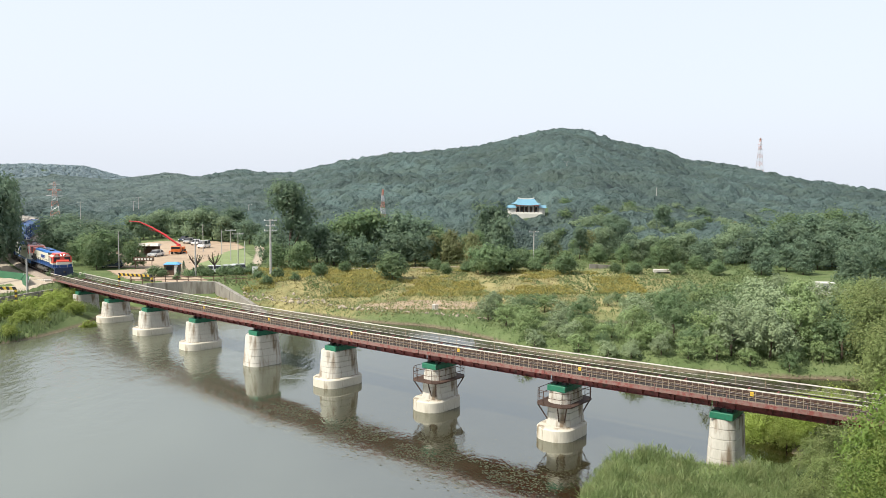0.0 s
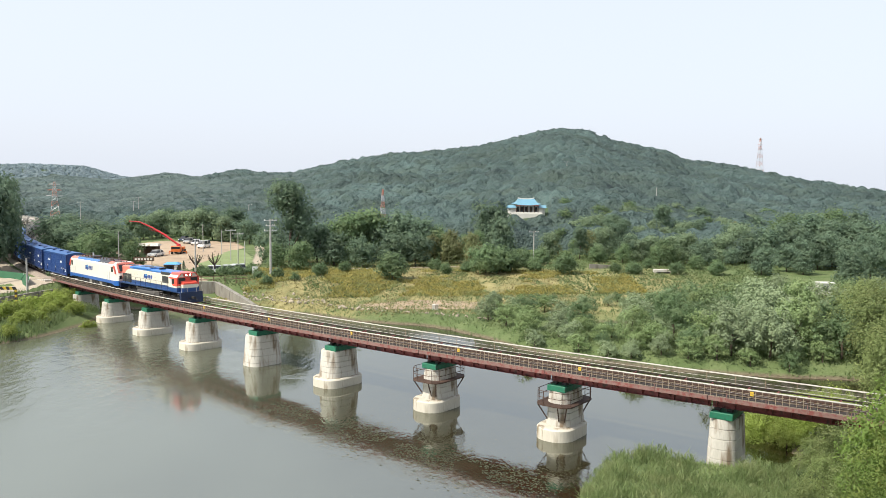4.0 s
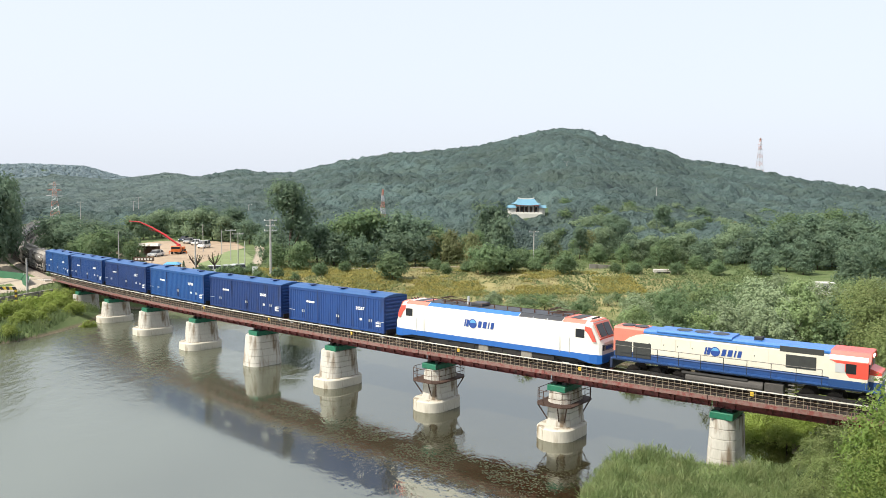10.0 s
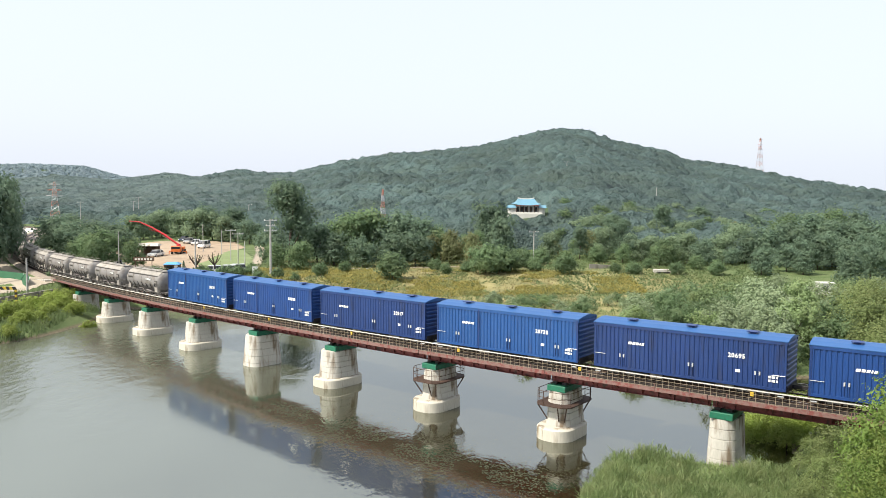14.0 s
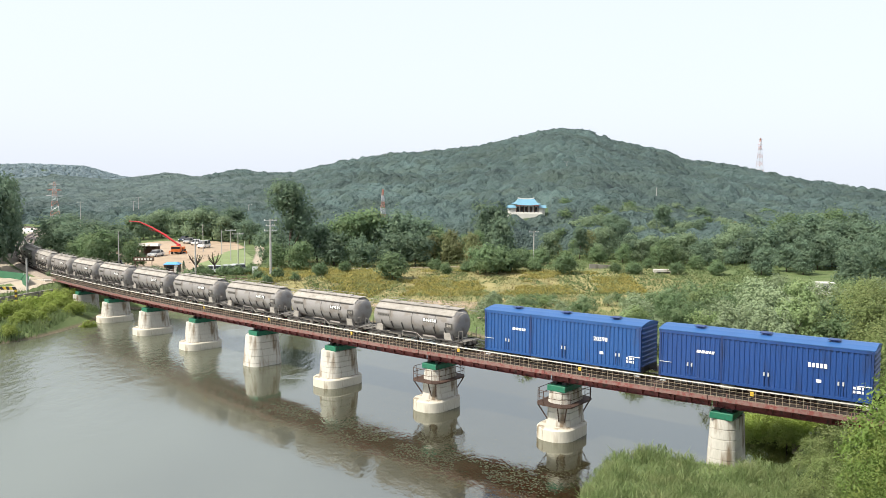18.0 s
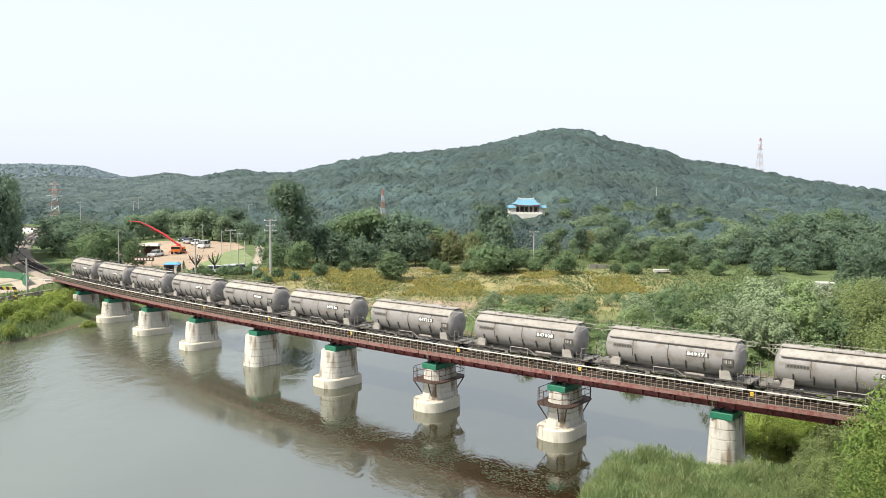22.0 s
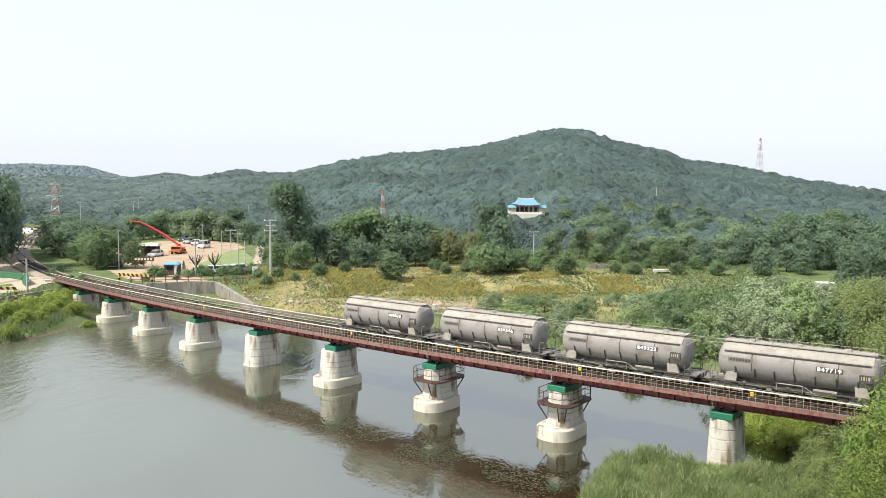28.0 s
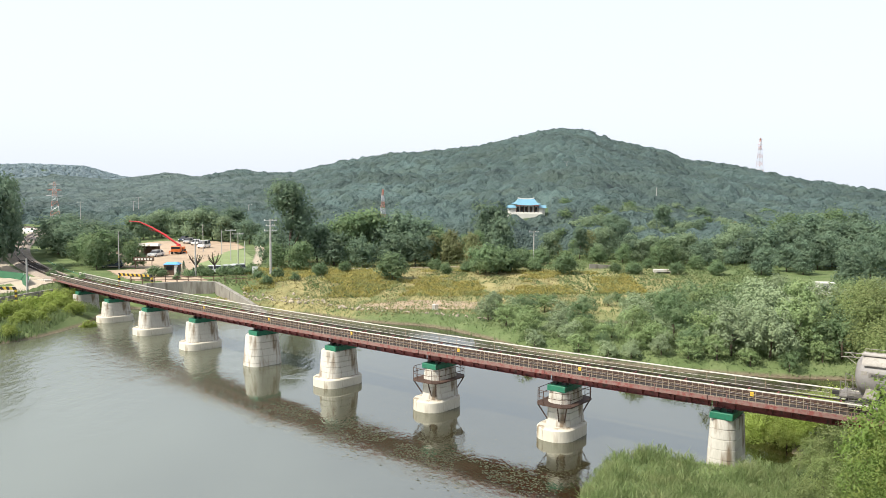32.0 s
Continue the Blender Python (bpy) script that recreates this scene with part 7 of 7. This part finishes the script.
for b, d, turn, paint, van, lab in ((274, 176, 1.4, CARWHITE, False, "white car parked on the dirt lot"), (333, 215, 1.5, CARSILVER, False, "silver car at the edge of the dirt lot"), (346, 210, 1.65, CARWHITE, False, "white car at the edge of the dirt lot"),
                                    (360, 200, 1.5, CARWHITE, True, "white van beside the lawn"), (372, 143.5, 0.15, CARWHITE, False, "white car behind the embankment hedge"), (398, 144.5, 0.1, CARWHITE, False, "white car behind the embankment hedge"),
                                    (415, 146, 0.3, CARSILVER, False, "silver car behind the embankment hedge"), (190, 158, 0.8, CARWHITE, False, "white car parked under the trees"), (196, 152, 0.2, CARDARK, False, "dark blue car parked by the track"),
                                    (325, 222, 1.4, CARDARK, False, "dark car at the edge of the dirt lot")):
    car(at_ground(*ray_at(b, d), turn, 0.03), paint, lab, van)
car(at_ground(*ray_at(29, 262), 0.4, 0.03), CARWHITE, "white car on the far level crossing road")


def boom_crane():
    x, y = ray_at(313, 184)
    t = thing("boom_truck", at_ground(x, y, 0.1), "orange boom truck with long red folding arm raised", "crane truck")
    part("chassis", B(-0.9, 1.3, -2.0, 2.4, 0.5, 0.85, bevel=0.04), DARKFRAME, t)
    part("cab", B(-0.9, 1.3, -3.0, -1.9, 0.6, 1.9, bevel=0.12), CRANEORANGE, t)
    part("cab_glass", B(-0.75, 1.15, -3.03, -2.98, 1.3, 1.8), GLASS, t)
    part("turret", T((0.2, 0, 0.85), (0.2, 0, 2.2), 0.6, 0.45, seg=12), CRANERED, t)
    part("body_box", B(-0.8, 1.2, 0.7, 2.4, 0.85, 1.5, bevel=0.05), CRANEORANGE, t)
    for s in (-1, 1):
        for yy in (-2.3, 1.0, 2.0):
            part("wheel", T((0.2 + s * 0.8, yy, 0.42), (0.2 + s * 1.1, yy, 0.42), 0.42, seg=14), TYRE, t)
        part("outrigger", B(*sorted((0.2 + s * 1.0, 0.2 + s * 2.0)), -0.9, -0.7, 0.5, 0.7), CRANEORANGE, t)
        part("outrigger_leg", B(*sorted((0.2 + s * 1.85, 0.2 + s * 2.0)), -0.9, -0.7, 0.0, 0.7), CRANEORANGE, t)
    pts = [(0.2, 0, 2.0), (-3.0, 0, 4.4), (-5.9, 0, 6.1), (-8.3, 0, 7.2), (-10.6, 0, 7.4)]
    for k, (a, b) in enumerate(zip(pts, pts[1:])):
        part("boom_section", T(a, b, 0.26 - 0.04 * k, 0.23 - 0.04 * k, seg=6), CRANERED, t, "glossy red boom section")
    part("boom_strut", T((-2.4, 0.15, 4.3), (-6.4, 0.15, 5.6), 0.07, seg=6), CRANERED, t)
    part("boom_ram", T((0.5, 0.2, 1.8), (-3.2, 0.15, 4.0), 0.08, seg=6), GALV, t)
    return t


boom_crane()


def sign_board():
    x, y = ray_at(252, 150)
    t = thing("sign_board", at_ground(x, y, 0.1), "brown name board with pale lettering on posts", "sign")
    for xx in (-1.5, 1.5):
        part("post", B(xx - 0.06, xx + 0.06, -0.06, 0.06, -0.3, 2.0), WOODBROWN, t)
    part("board", B(-1.9, 1.9, -0.06, 0.06, 1.55, 2.25, bevel=0.02), WOODBROWN, t)
    for k in range(6):
        part("letter_block", B(-1.6 + k * 0.56, -1.6 + k * 0.56 + 0.36, -0.075, -0.06, 1.72, 2.08), PLASTER, t)


sign_board()


def booth():
    x, y = ray_at(303, 141)
    t = thing("booth", at_ground(x, y, 0.1), "small ticket booth with blue awning roof", "booth")
    part("wall", B(-1.3, 1.3, -0.9, 0.9, 0, 1.9), WOODBROWN, t)
    part("roof", loft(bmesh.new(), [[(-1.4, -1.1, 1.9), (1.4, -1.1, 1.9), (1.4, 1.1, 1.9), (-1.4, 1.1, 1.9)], [(-0.9, -0.4, 2.25), (0.9, -0.4, 2.25), (0.9, 0.4, 2.25), (-0.9, 0.4, 2.25)]]), TARPBLUE, t, "pale blue awning roof")
    part("window", B(-0.9, 0.2, -0.93, -0.9, 0.9, 1.6), GLASS, t)
    part("door", B(0.5, 1.1, -0.93, -0.9, 0.05, 1.75), PLASTER, t)


booth()


def shelter(b, d, w, label):
    x, y = ray_at(b, d)
    t = thing("shelter", at_ground(x, y, 0.1), label, "shelter")
    for xx in (-w, -w / 3, w / 3, w):
        for yy in (-1.2, 1.2):
            part("post", B(xx - 0.12, xx + 0.12, yy - 0.12, yy + 0.12, -0.2, 2.3), WOODBROWN, t)
    part("roof", loft(bmesh.new(), [[(-w - 0.5, -1.8, 2.3), (w + 0.5, -1.8, 2.3), (w + 0.5, 1.8, 2.3), (-w - 0.5, 1.8, 2.3)], [(-w - 0.2, -0.3, 2.8), (w + 0.2, -0.3, 2.8), (w + 0.2, 0.3, 2.8), (-w - 0.2, 0.3, 2.8)]]), CONCRETE, t, "flat pale roof")
    part("back_wall", B(-w, w, 1.1, 1.2, 0, 2.2), WOODBROWN, t)


shelter(262, 178, 1.9, "brown timber shelter with flat pale roof")


def pollard(b, d, seed):
    x, y = ray_at(b, d)
    rs = np.random.RandomState(seed)
    t = thing("pollarded_tree", at_ground(x, y, seed), "bare pollarded tree with stubby upright limbs", "tree", "pollarded trees")
    part("trunk", T((0, 0, -0.3), (0.05, 0, 1.7), 0.2, 0.16, seg=8), BARK, t)
    for k in range(7):
        a = k * 0.9 + rs.uniform(0, 0.5)
        p = Vector((0.05, 0, 1.6))
        q = p + Vector((math.cos(a) * 0.9, math.sin(a) * 0.9, 0.9 + rs.uniform(0, 0.6)))
        r = q + Vector((math.cos(a) * 0.3, math.sin(a) * 0.3, 0.7))
        bm = tube(bmesh.new(), p, q, 0.11, 0.08, 6)
        tube(bm, q, r, 0.08, 0.05, 6)
        part("limb", bm, BARK, t)
    v, f = leaf_quads(rs, rs.normal(size=(60, 3)) * np.array([0.7, 0.7, 0.5]) + np.array([0, 0, 3.0]), rs.normal(size=(60, 3)), np.full(60, 0.25))
    mesh_np("shoots", v, f, LEAF_OLIVE, t)


pollard(345, 141, 3)
pollard(378, 143, 8)

# young conifers and hedge shrubs on the embankment
for b, d, h in ((323, 140, 2.6), (312, 139, 1.6), (340, 139, 1.5)):
    x, y = ray_at(b, d)
    rs = np.random.RandomState(int(b))
    t = thing("conifer", at_ground(x, y), "small dark pointed conifer on the embankment", "tree", "young conifers")
    part("trunk", T((0, 0, -0.2), (0, 0, h * 0.9), 0.06, 0.02, seg=6), BARK, t)
    u = rs.uniform(0.05, 1, 420)
    a = rs.uniform(0, 6.28, 420)
    rr = (1 - u) * h * 0.28 * rs.uniform(0.6, 1.1, 420)
    c = np.stack([rr * np.cos(a), rr * np.sin(a), u * h], -1)
    v, f = leaf_quads(rs, c, unit(np.stack([np.cos(a), np.sin(a), 0.4 + 0 * a], -1)), np.full(420, 0.22))
    mesh_np("crown", v, f, LEAF_DARK, t)
hedge = tree("hedge_shrub", "clipped green hedge shrub on the embankment", 70, 2.2, 1.5, 0.1, 5, 90, 12, 0.2, LEAF_MID, "shrub", trunk_r=0.05)
for b, d, s in ((355, 141, 1.0), (368, 140, 0.8), (390, 141, 0.9), (405, 142, 0.9), (270, 138, 1.1), (285, 138, 0.9), (255, 132, 0.7), (245, 128, 0.8), (330, 137, 0.8), (420, 142, 1.0), (310, 133, 0.6), (90, 136, 0.9), (120, 131, 0.7), (145, 132, 0.8), (100, 145, 0.9), (455, 136, 1.0), (470, 132, 0.9), (490, 137, 1.1), (520, 135, 0.8)):
    plant(hedge, *ray_at(b, d), s, b, 1.0, group="embankment shrubs")
wild = tree("bank_shrub", "wild yellow-green shrub on the grassy river bank", 71, 3.2, 1.6, 0.1, 7, 150, 14, 0.17, LEAF_SCRUB, "shrub", trunk_r=0.05)
for b, d, s in ((6, 108, 1.3), (30, 111, 1.0), (52, 114, 1.2), (75, 110, 0.9), (95, 116, 1.3), (112, 116, 0.9), (150, 108, 0.7), (20, 102, 0.7), (65, 105, 0.8), (165, 124, 0.7), (-15, 106, 1.2), (108, 122, 1.2), (40, 104, 1.0), (85, 121, 1.1), (125, 112, 0.9), (10, 98, 0.8)):
    plant(wild, *ray_at(b, d), s, b, 1.0, group="left bank shrubs")
drop_source(hedge)
drop_source(wild)

t = thing("notice_board", at_ground(*ray_at(450, 139), 0.1), "blank pale grey notice board on two posts", "sign")
part("board", B(-0.5, 0.5, -0.03, 0.03, 0.6, 1.8), BOARD, t)
for xx in (-0.4, 0.4):
    part("post", B(xx - 0.04, xx + 0.04, -0.03, 0.03, -0.3, 0.6), GALV, t)

# post-and-rail guard on the embankment
t = thing("guard_rail", Matrix(), "dark post-and-rail guard along the embankment", "railing")
pts = [Vector((x, y, 4.3)) for x, y in ((-50, 128.4), (-46, 127.6), (-41, 129), (-37, 129.4), (-32, 131))]
for a, b in zip(pts, pts[1:]):
    n = max(1, int((b - a).length / 1.6))
    for k in range(n):
        p = a.lerp(b, k / n)
        part("post", B(p.x - 0.06, p.x + 0.06, p.y - 0.06, p.y + 0.06, 3.9, 5.2), WOODBROWN, t)
    for dz in (0.35, 0.8):
        part("rail", T(a + Vector((0, 0, dz)), b + Vector((0, 0, dz)), 0.05, seg=6), WOODBROWN, t)

# green netting on the slope beyond the track
t = thing("green_fence", Matrix(), "green netting on the slope behind the track", "fence")
for s in range(117, 150, 4):
    a, b = [[frame_at(q, n, 0) @ Vector((0, 0, z)) for n, z in ((-5.0, 4.3), (-5.05, 4.3), (-6.2, 5.5), (-6.15, 5.5))] for q in (s, s + 3.96)]
    part("net_panel", loft(bmesh.new(), [[tuple(p) for p in a], [tuple(p) for p in b]]), GREENNET, t)
    part("post", T(frame_at(s, -6.2, 0) @ Vector((0, 0, 3.6)), frame_at(s, -6.2, 0) @ Vector((0, 0, 5.7)), 0.05, seg=6), GALV, t)
# green netting along the riverside path
t = thing("green_fence", Matrix(), "green netting fence on the bank beside the track", "fence")
for (x0, y0), (x1, y1) in zip(((-92, 139), (-84, 137.5), (-76, 135.5), (-69.5, 131.5)), ((-84, 137.5), (-76, 135.5), (-69.5, 131.5), (-66, 126.5))):
    za, zb2 = 3.3, 3.3
    bm = loft(bmesh.new(), [[(x, y - 0.04, 3.1), (x, y + 0.04, 3.1), (x + 0.3, y + 1.0, 5.0), (x + 0.3, y + 0.92, 5.0)] for x, y in ((x0, y0), (x1, y1))])
    part("net_panel", bm, GREENNET, t)
    part("post", T((x1, y1, 2.8), (x1 + 0.3, y1 + 1.0, 5.1), 0.05, seg=6), GALV, t)


def rubble():
    """Riprap on the far shore."""
    rs = np.random.RandomState(9)
    t = thing("riprap", Matrix(), "pale rubble stones along the far shore", "rubble", kind="structure")
    kinds = []
    for k in range(4):
        bm = bmesh.new()
        bmesh.ops.create_icosphere(bm, subdivisions=1, radius=0.5)
        for v in bm.verts:
            v.co *= rs.uniform(0.7, 1.15)
            v.co.z *= 0.65
        me = bpy.data.meshes.new("stone")
        bm.to_mesh(me)
        bm.free()
        me.materials.append(STONE)
        kinds.append(me)
    line = ((-36, 124.6), (-28, 124.6), (-19.6, 122.6), (-12, 116.8), (-2, 113.8), (7, 109.4))
    for k in range(230):
        u = rs.uniform(0, 1) ** 2.2 * (len(line) - 1)
        i = min(int(u), len(line) - 2)
        a, b = Vector(line[i]), Vector(line[i + 1])
        p = a.lerp(b, u - i) + Vector((rs.normal() * 0.5, abs(rs.normal()) * np.interp(u, (0, 2, 5), (2.2, 1.6, 0.4))))
        s = rs.uniform(0.25, 0.7)
        ob = new("stone", kinds[rs.randint(4)])
        ob.parent = t
        ob.matrix_basis = Matrix.LocRotScale((p.x, p.y, max(gz(p.x, p.y), WATER_Z - 0.05) + 0.06), Euler((rs.uniform(0, 6), rs.uniform(0, 0.5), rs.uniform(0, 6))), (s, s, s))


rubble()


def hall():
    """The tiled hall on the hillside."""
    x, y = 24.6, 240.0
    zb = 12.2
    t = thing("hillside_hall", Matrix.Translation((x, y, zb)) @ Matrix.Rotation(0.06, 4, "Z") @ Matrix.Scale(0.82, 4), "traditional hillside hall with blue-green tiled roof on white base", "pavilion")
    part("terrace", B(-6.0, 5.6, -4.0, 5.0, -7.0, 0.0, bevel=0.1), PLASTER, t, "white stone terrace")
    part("floor_slab", B(-5.2, 5.2, -3.2, 4.0, 0.0, 0.25), PLASTER, t)
    for xx in np.linspace(-3.9, 3.9, 7):
        part("column", T((xx, -2.9, 0.25), (xx, -2.9, 2.6), 0.16, seg=8), WOODBROWN, t)
    part("rear_wall", B(-4.0, 4.0, -1.2, 3.5, 0.25, 2.6), PLASTER, t)
    # black panels on the solid wall stand for the shade inside its openings
    for xx in np.linspace(-3.3, 3.3, 5):
        part("opening", B(xx - 0.5, xx + 0.5, -1.25, -1.2, 0.4, 2.1), BLACK, t)
    part("beam", B(-4.1, 4.1, -3.05, -2.75, 2.5, 2.85), FADEDRED, t)
    rings = []
    for k, (sc, z) in enumerate(((1.0, 2.75), (0.98, 2.95), (0.8, 3.5), (0.66, 4.2), (0.6, 4.9))):
        w, dd = 4.7 * sc + (0.0 if k < 3 else 0.25), 4.2 * (1 - (z - 2.75) / 2.3)
        up = 0.45 if k < 2 else 0.12
        ring = []
        for u in np.linspace(-1, 1, 7):
            ring.append((u * w, -dd + 0.4, z + up * abs(u) ** 3))
        for u in np.linspace(1, -1, 7):
            ring.append((u * w, dd + 0.4, z + up * abs(u) ** 3))
        rings.append(ring)
    part("roof", loft(bmesh.new(), rings), ROOFTILE, t, "curved blue-green tiled roof")
    part("ridge", loft(bmesh.new(), [[(u * 3.0, -0.1 + 0.4, 4.85 + 0.3 * abs(u) ** 3), (u * 3.0, 0.6, 4.85 + 0.3 * abs(u) ** 3), (u * 3.0, 0.6, 5.2 + 0.35 * abs(u) ** 3), (u * 3.0, 0.3, 5.2 + 0.35 * abs(u) ** 3)] for u in np.linspace(-1, 1, 7)]), PLASTER, t, "pale ridge")
    for e, lift in ((-1, -1.0), (1, -1.0)):
        part("side_roof", loft(bmesh.new(), [[(e * 4.0 + dx, -3.6, 1.6 + lift + 1.2), (e * 4.0 + dx, 2.0, 1.6 + lift + 1.2), (e * 4.0 + dx, -0.8, 2.6 + lift + 1.2)] for dx in (0, e * 3.0)][::e]), ROOFTILE, t)
        part("side_wing", B(*sorted((e * 4.0, e * 6.5)), -2.6, 1.6, -4.0, 1.8), PLASTER, t)


hall()


# pylon red is paled in the paint to imitate haze at that distance
PYLONRED = mat("haze_paled_pylon_red", (0.40, 0.19, 0.14), 0.7, amp=0.15, bump=0.0)


def pylon(x, y, z, h, label, w=2.6, red=True, arms=True):
    t = thing("lattice_pylon", Matrix.Translation((x, y, z)) @ Matrix.Rotation(0.5, 4, "Z"), label, "pylon", "power pylons")
    lv = 9
    for k in range(lv):
        z0, z1 = h * k / lv, h * (k + 1) / lv
        w0, w1 = w * (1 - 0.86 * z0 / h), w * (1 - 0.86 * z1 / h)
        mt = (PYLONRED if k % 2 == 0 else GALV) if red else GALV
        bm = bmesh.new()
        q0 = [(sx * w0, sy * w0, z0) for sx, sy in ((1, 1), (-1, 1), (-1, -1), (1, -1))]
        q1 = [(sx * w1, sy * w1, z1) for sx, sy in ((1, 1), (-1, 1), (-1, -1), (1, -1))]
        r = 0.06 if h < 20 else 0.085
        for i in range(4):
            j = (i + 1) % 4
            tube(bm, q0[i], q1[i], r, seg=4)
            tube(bm, q0[i], q1[j], r * 0.6, seg=4)
            tube(bm, q0[j], q1[i], r * 0.6, seg=4)
            tube(bm, q1[i], q1[j], r * 0.6, seg=4)
        part("lattice_section", bm, mt, t, "lattice section in red paled for haze" if mt is PYLONRED else "")
    for k, f in enumerate((0.68, 0.81, 0.94) if arms else ()):
        bm = bmesh.new()
        L = w * (1.5 - 0.25 * k)
        for s in (-1, 1):
            tube(bm, (0, 0.15, h * f), (s * L, 0, h * f), 0.09, seg=4)
            tube(bm, (0, -0.15, h * f + h * 0.035), (s * L, 0, h * f), 0.07, seg=4)
        part("crossarm", bm, CROSSRED if red and k % 2 else GALV, t)


pylon(*ray_at(1340, 590), 30.5, 26.0, "red and white lattice pylon on the ridge", 2.1)
pylon(*ray_at(677, 232), 2.8, 16.0, "red and white lattice mast above the trees", 1.1, arms=False)
pylon(*ray_at(97, 300), 4.0, 16.2, "red and white lattice pylon behind the railway", 1.9)

# small things on the plain
x, y = ray_at(1465, 131)
t = thing("white_hut", at_ground(x, y, -0.1), "small white cabin at the foot of the wood", "hut")
part("wall", B(-1.2, 1.2, -0.9, 0.9, -0.5, 1.9, bevel=0.03), PLASTER, t)
part("roof", B(-1.35, 1.35, -1.05, 1.05, 1.9, 2.05, bevel=0.03), WHITEPAINT, t)
part("window", B(-0.6, 0.1, -0.92, -0.9, 0.9, 1.5), GLASS, t)
part("annex", B(-2.9, -1.3, -0.7, 0.7, -0.5, 1.1), WALLCONC, t)
x, y = ray_at(1066, 158)
wall_run("ruined_wall", [(x - 2.4, y), (x + 2.2, y + 0.6)], (3.0, 3.0), (4.9, 4.6), 0.5, "low ruined stone wall in the meadow")
x, y = ray_at(1175, 152)
t = thing("culvert_block", at_ground(x, y), "pale concrete culvert slab in the meadow", "culvert")
part("slab", B(-1.7, 1.7, -0.7, 0.7, -0.2, 0.7, bevel=0.05), CONCRETE, t)
# black panel painted as the dark inside of the culvert, no hole cut
part("opening", B(-1.2, 1.2, -0.73, -0.7, -0.2, 0.3), BLACK, t)
x, y = ray_at(771, 118)
t = thing("concrete_stump", at_ground(x, y), "weathered concrete stump near the shore", "stump")
part("block", B(-0.45, 0.45, -0.4, 0.4, -0.2, 0.85, bevel=0.06), CONCRETE, t)
# white domed shelter by the far road
x, y = ray_at(50, 255)
t = thing("white_dome", at_ground(x, y), "white rounded tent by the far road", "tent")
bm = bmesh.new()
loft(bm, [[(xx, 1.5 * math.cos(a), 1.6 * math.sin(a)) for a in np.linspace(0, math.pi, 12)] for xx in (-1.8, 1.8)])
part("canopy", bm, WHITEPAINT, t)


def weeds():
    """Weed flecks afloat below the bridge."""
    rs = np.random.RandomState(21)
    n = 5200
    u = rs.uniform(0, 1, n)
    cx, cy = -14.5 + 21 * u, 69.5 - 19 * u
    x, y = cx + rs.normal(size=n) * 2.2, cy + rs.normal(size=n) * 1.3
    k = (wave(x, y, 0.8, 31) > -0.1)
    x, y = x[k], y[k]
    c = np.stack([x, y, np.full(len(x), WATER_Z + 0.006)], -1)
    a = rs.uniform(0, 6.28, len(x))
    e = np.stack([np.cos(a), np.sin(a), 0 * a], -1) * rs.uniform(0.04, 0.16, len(x))[:, None]
    g = np.stack([-np.sin(a), np.cos(a), 0 * a], -1) * rs.uniform(0.03, 0.08, len(x))[:, None]
    v = np.stack([c - e, c - g, c + e, c + g], 1).reshape(-1, 3)
    tagged(mesh_np("floating_weeds", v, np.arange(len(v)).reshape(-1, 4), WEED), "brown weed flecks floating on the river", "weeds", kind="stuff")


weeds()
motions()
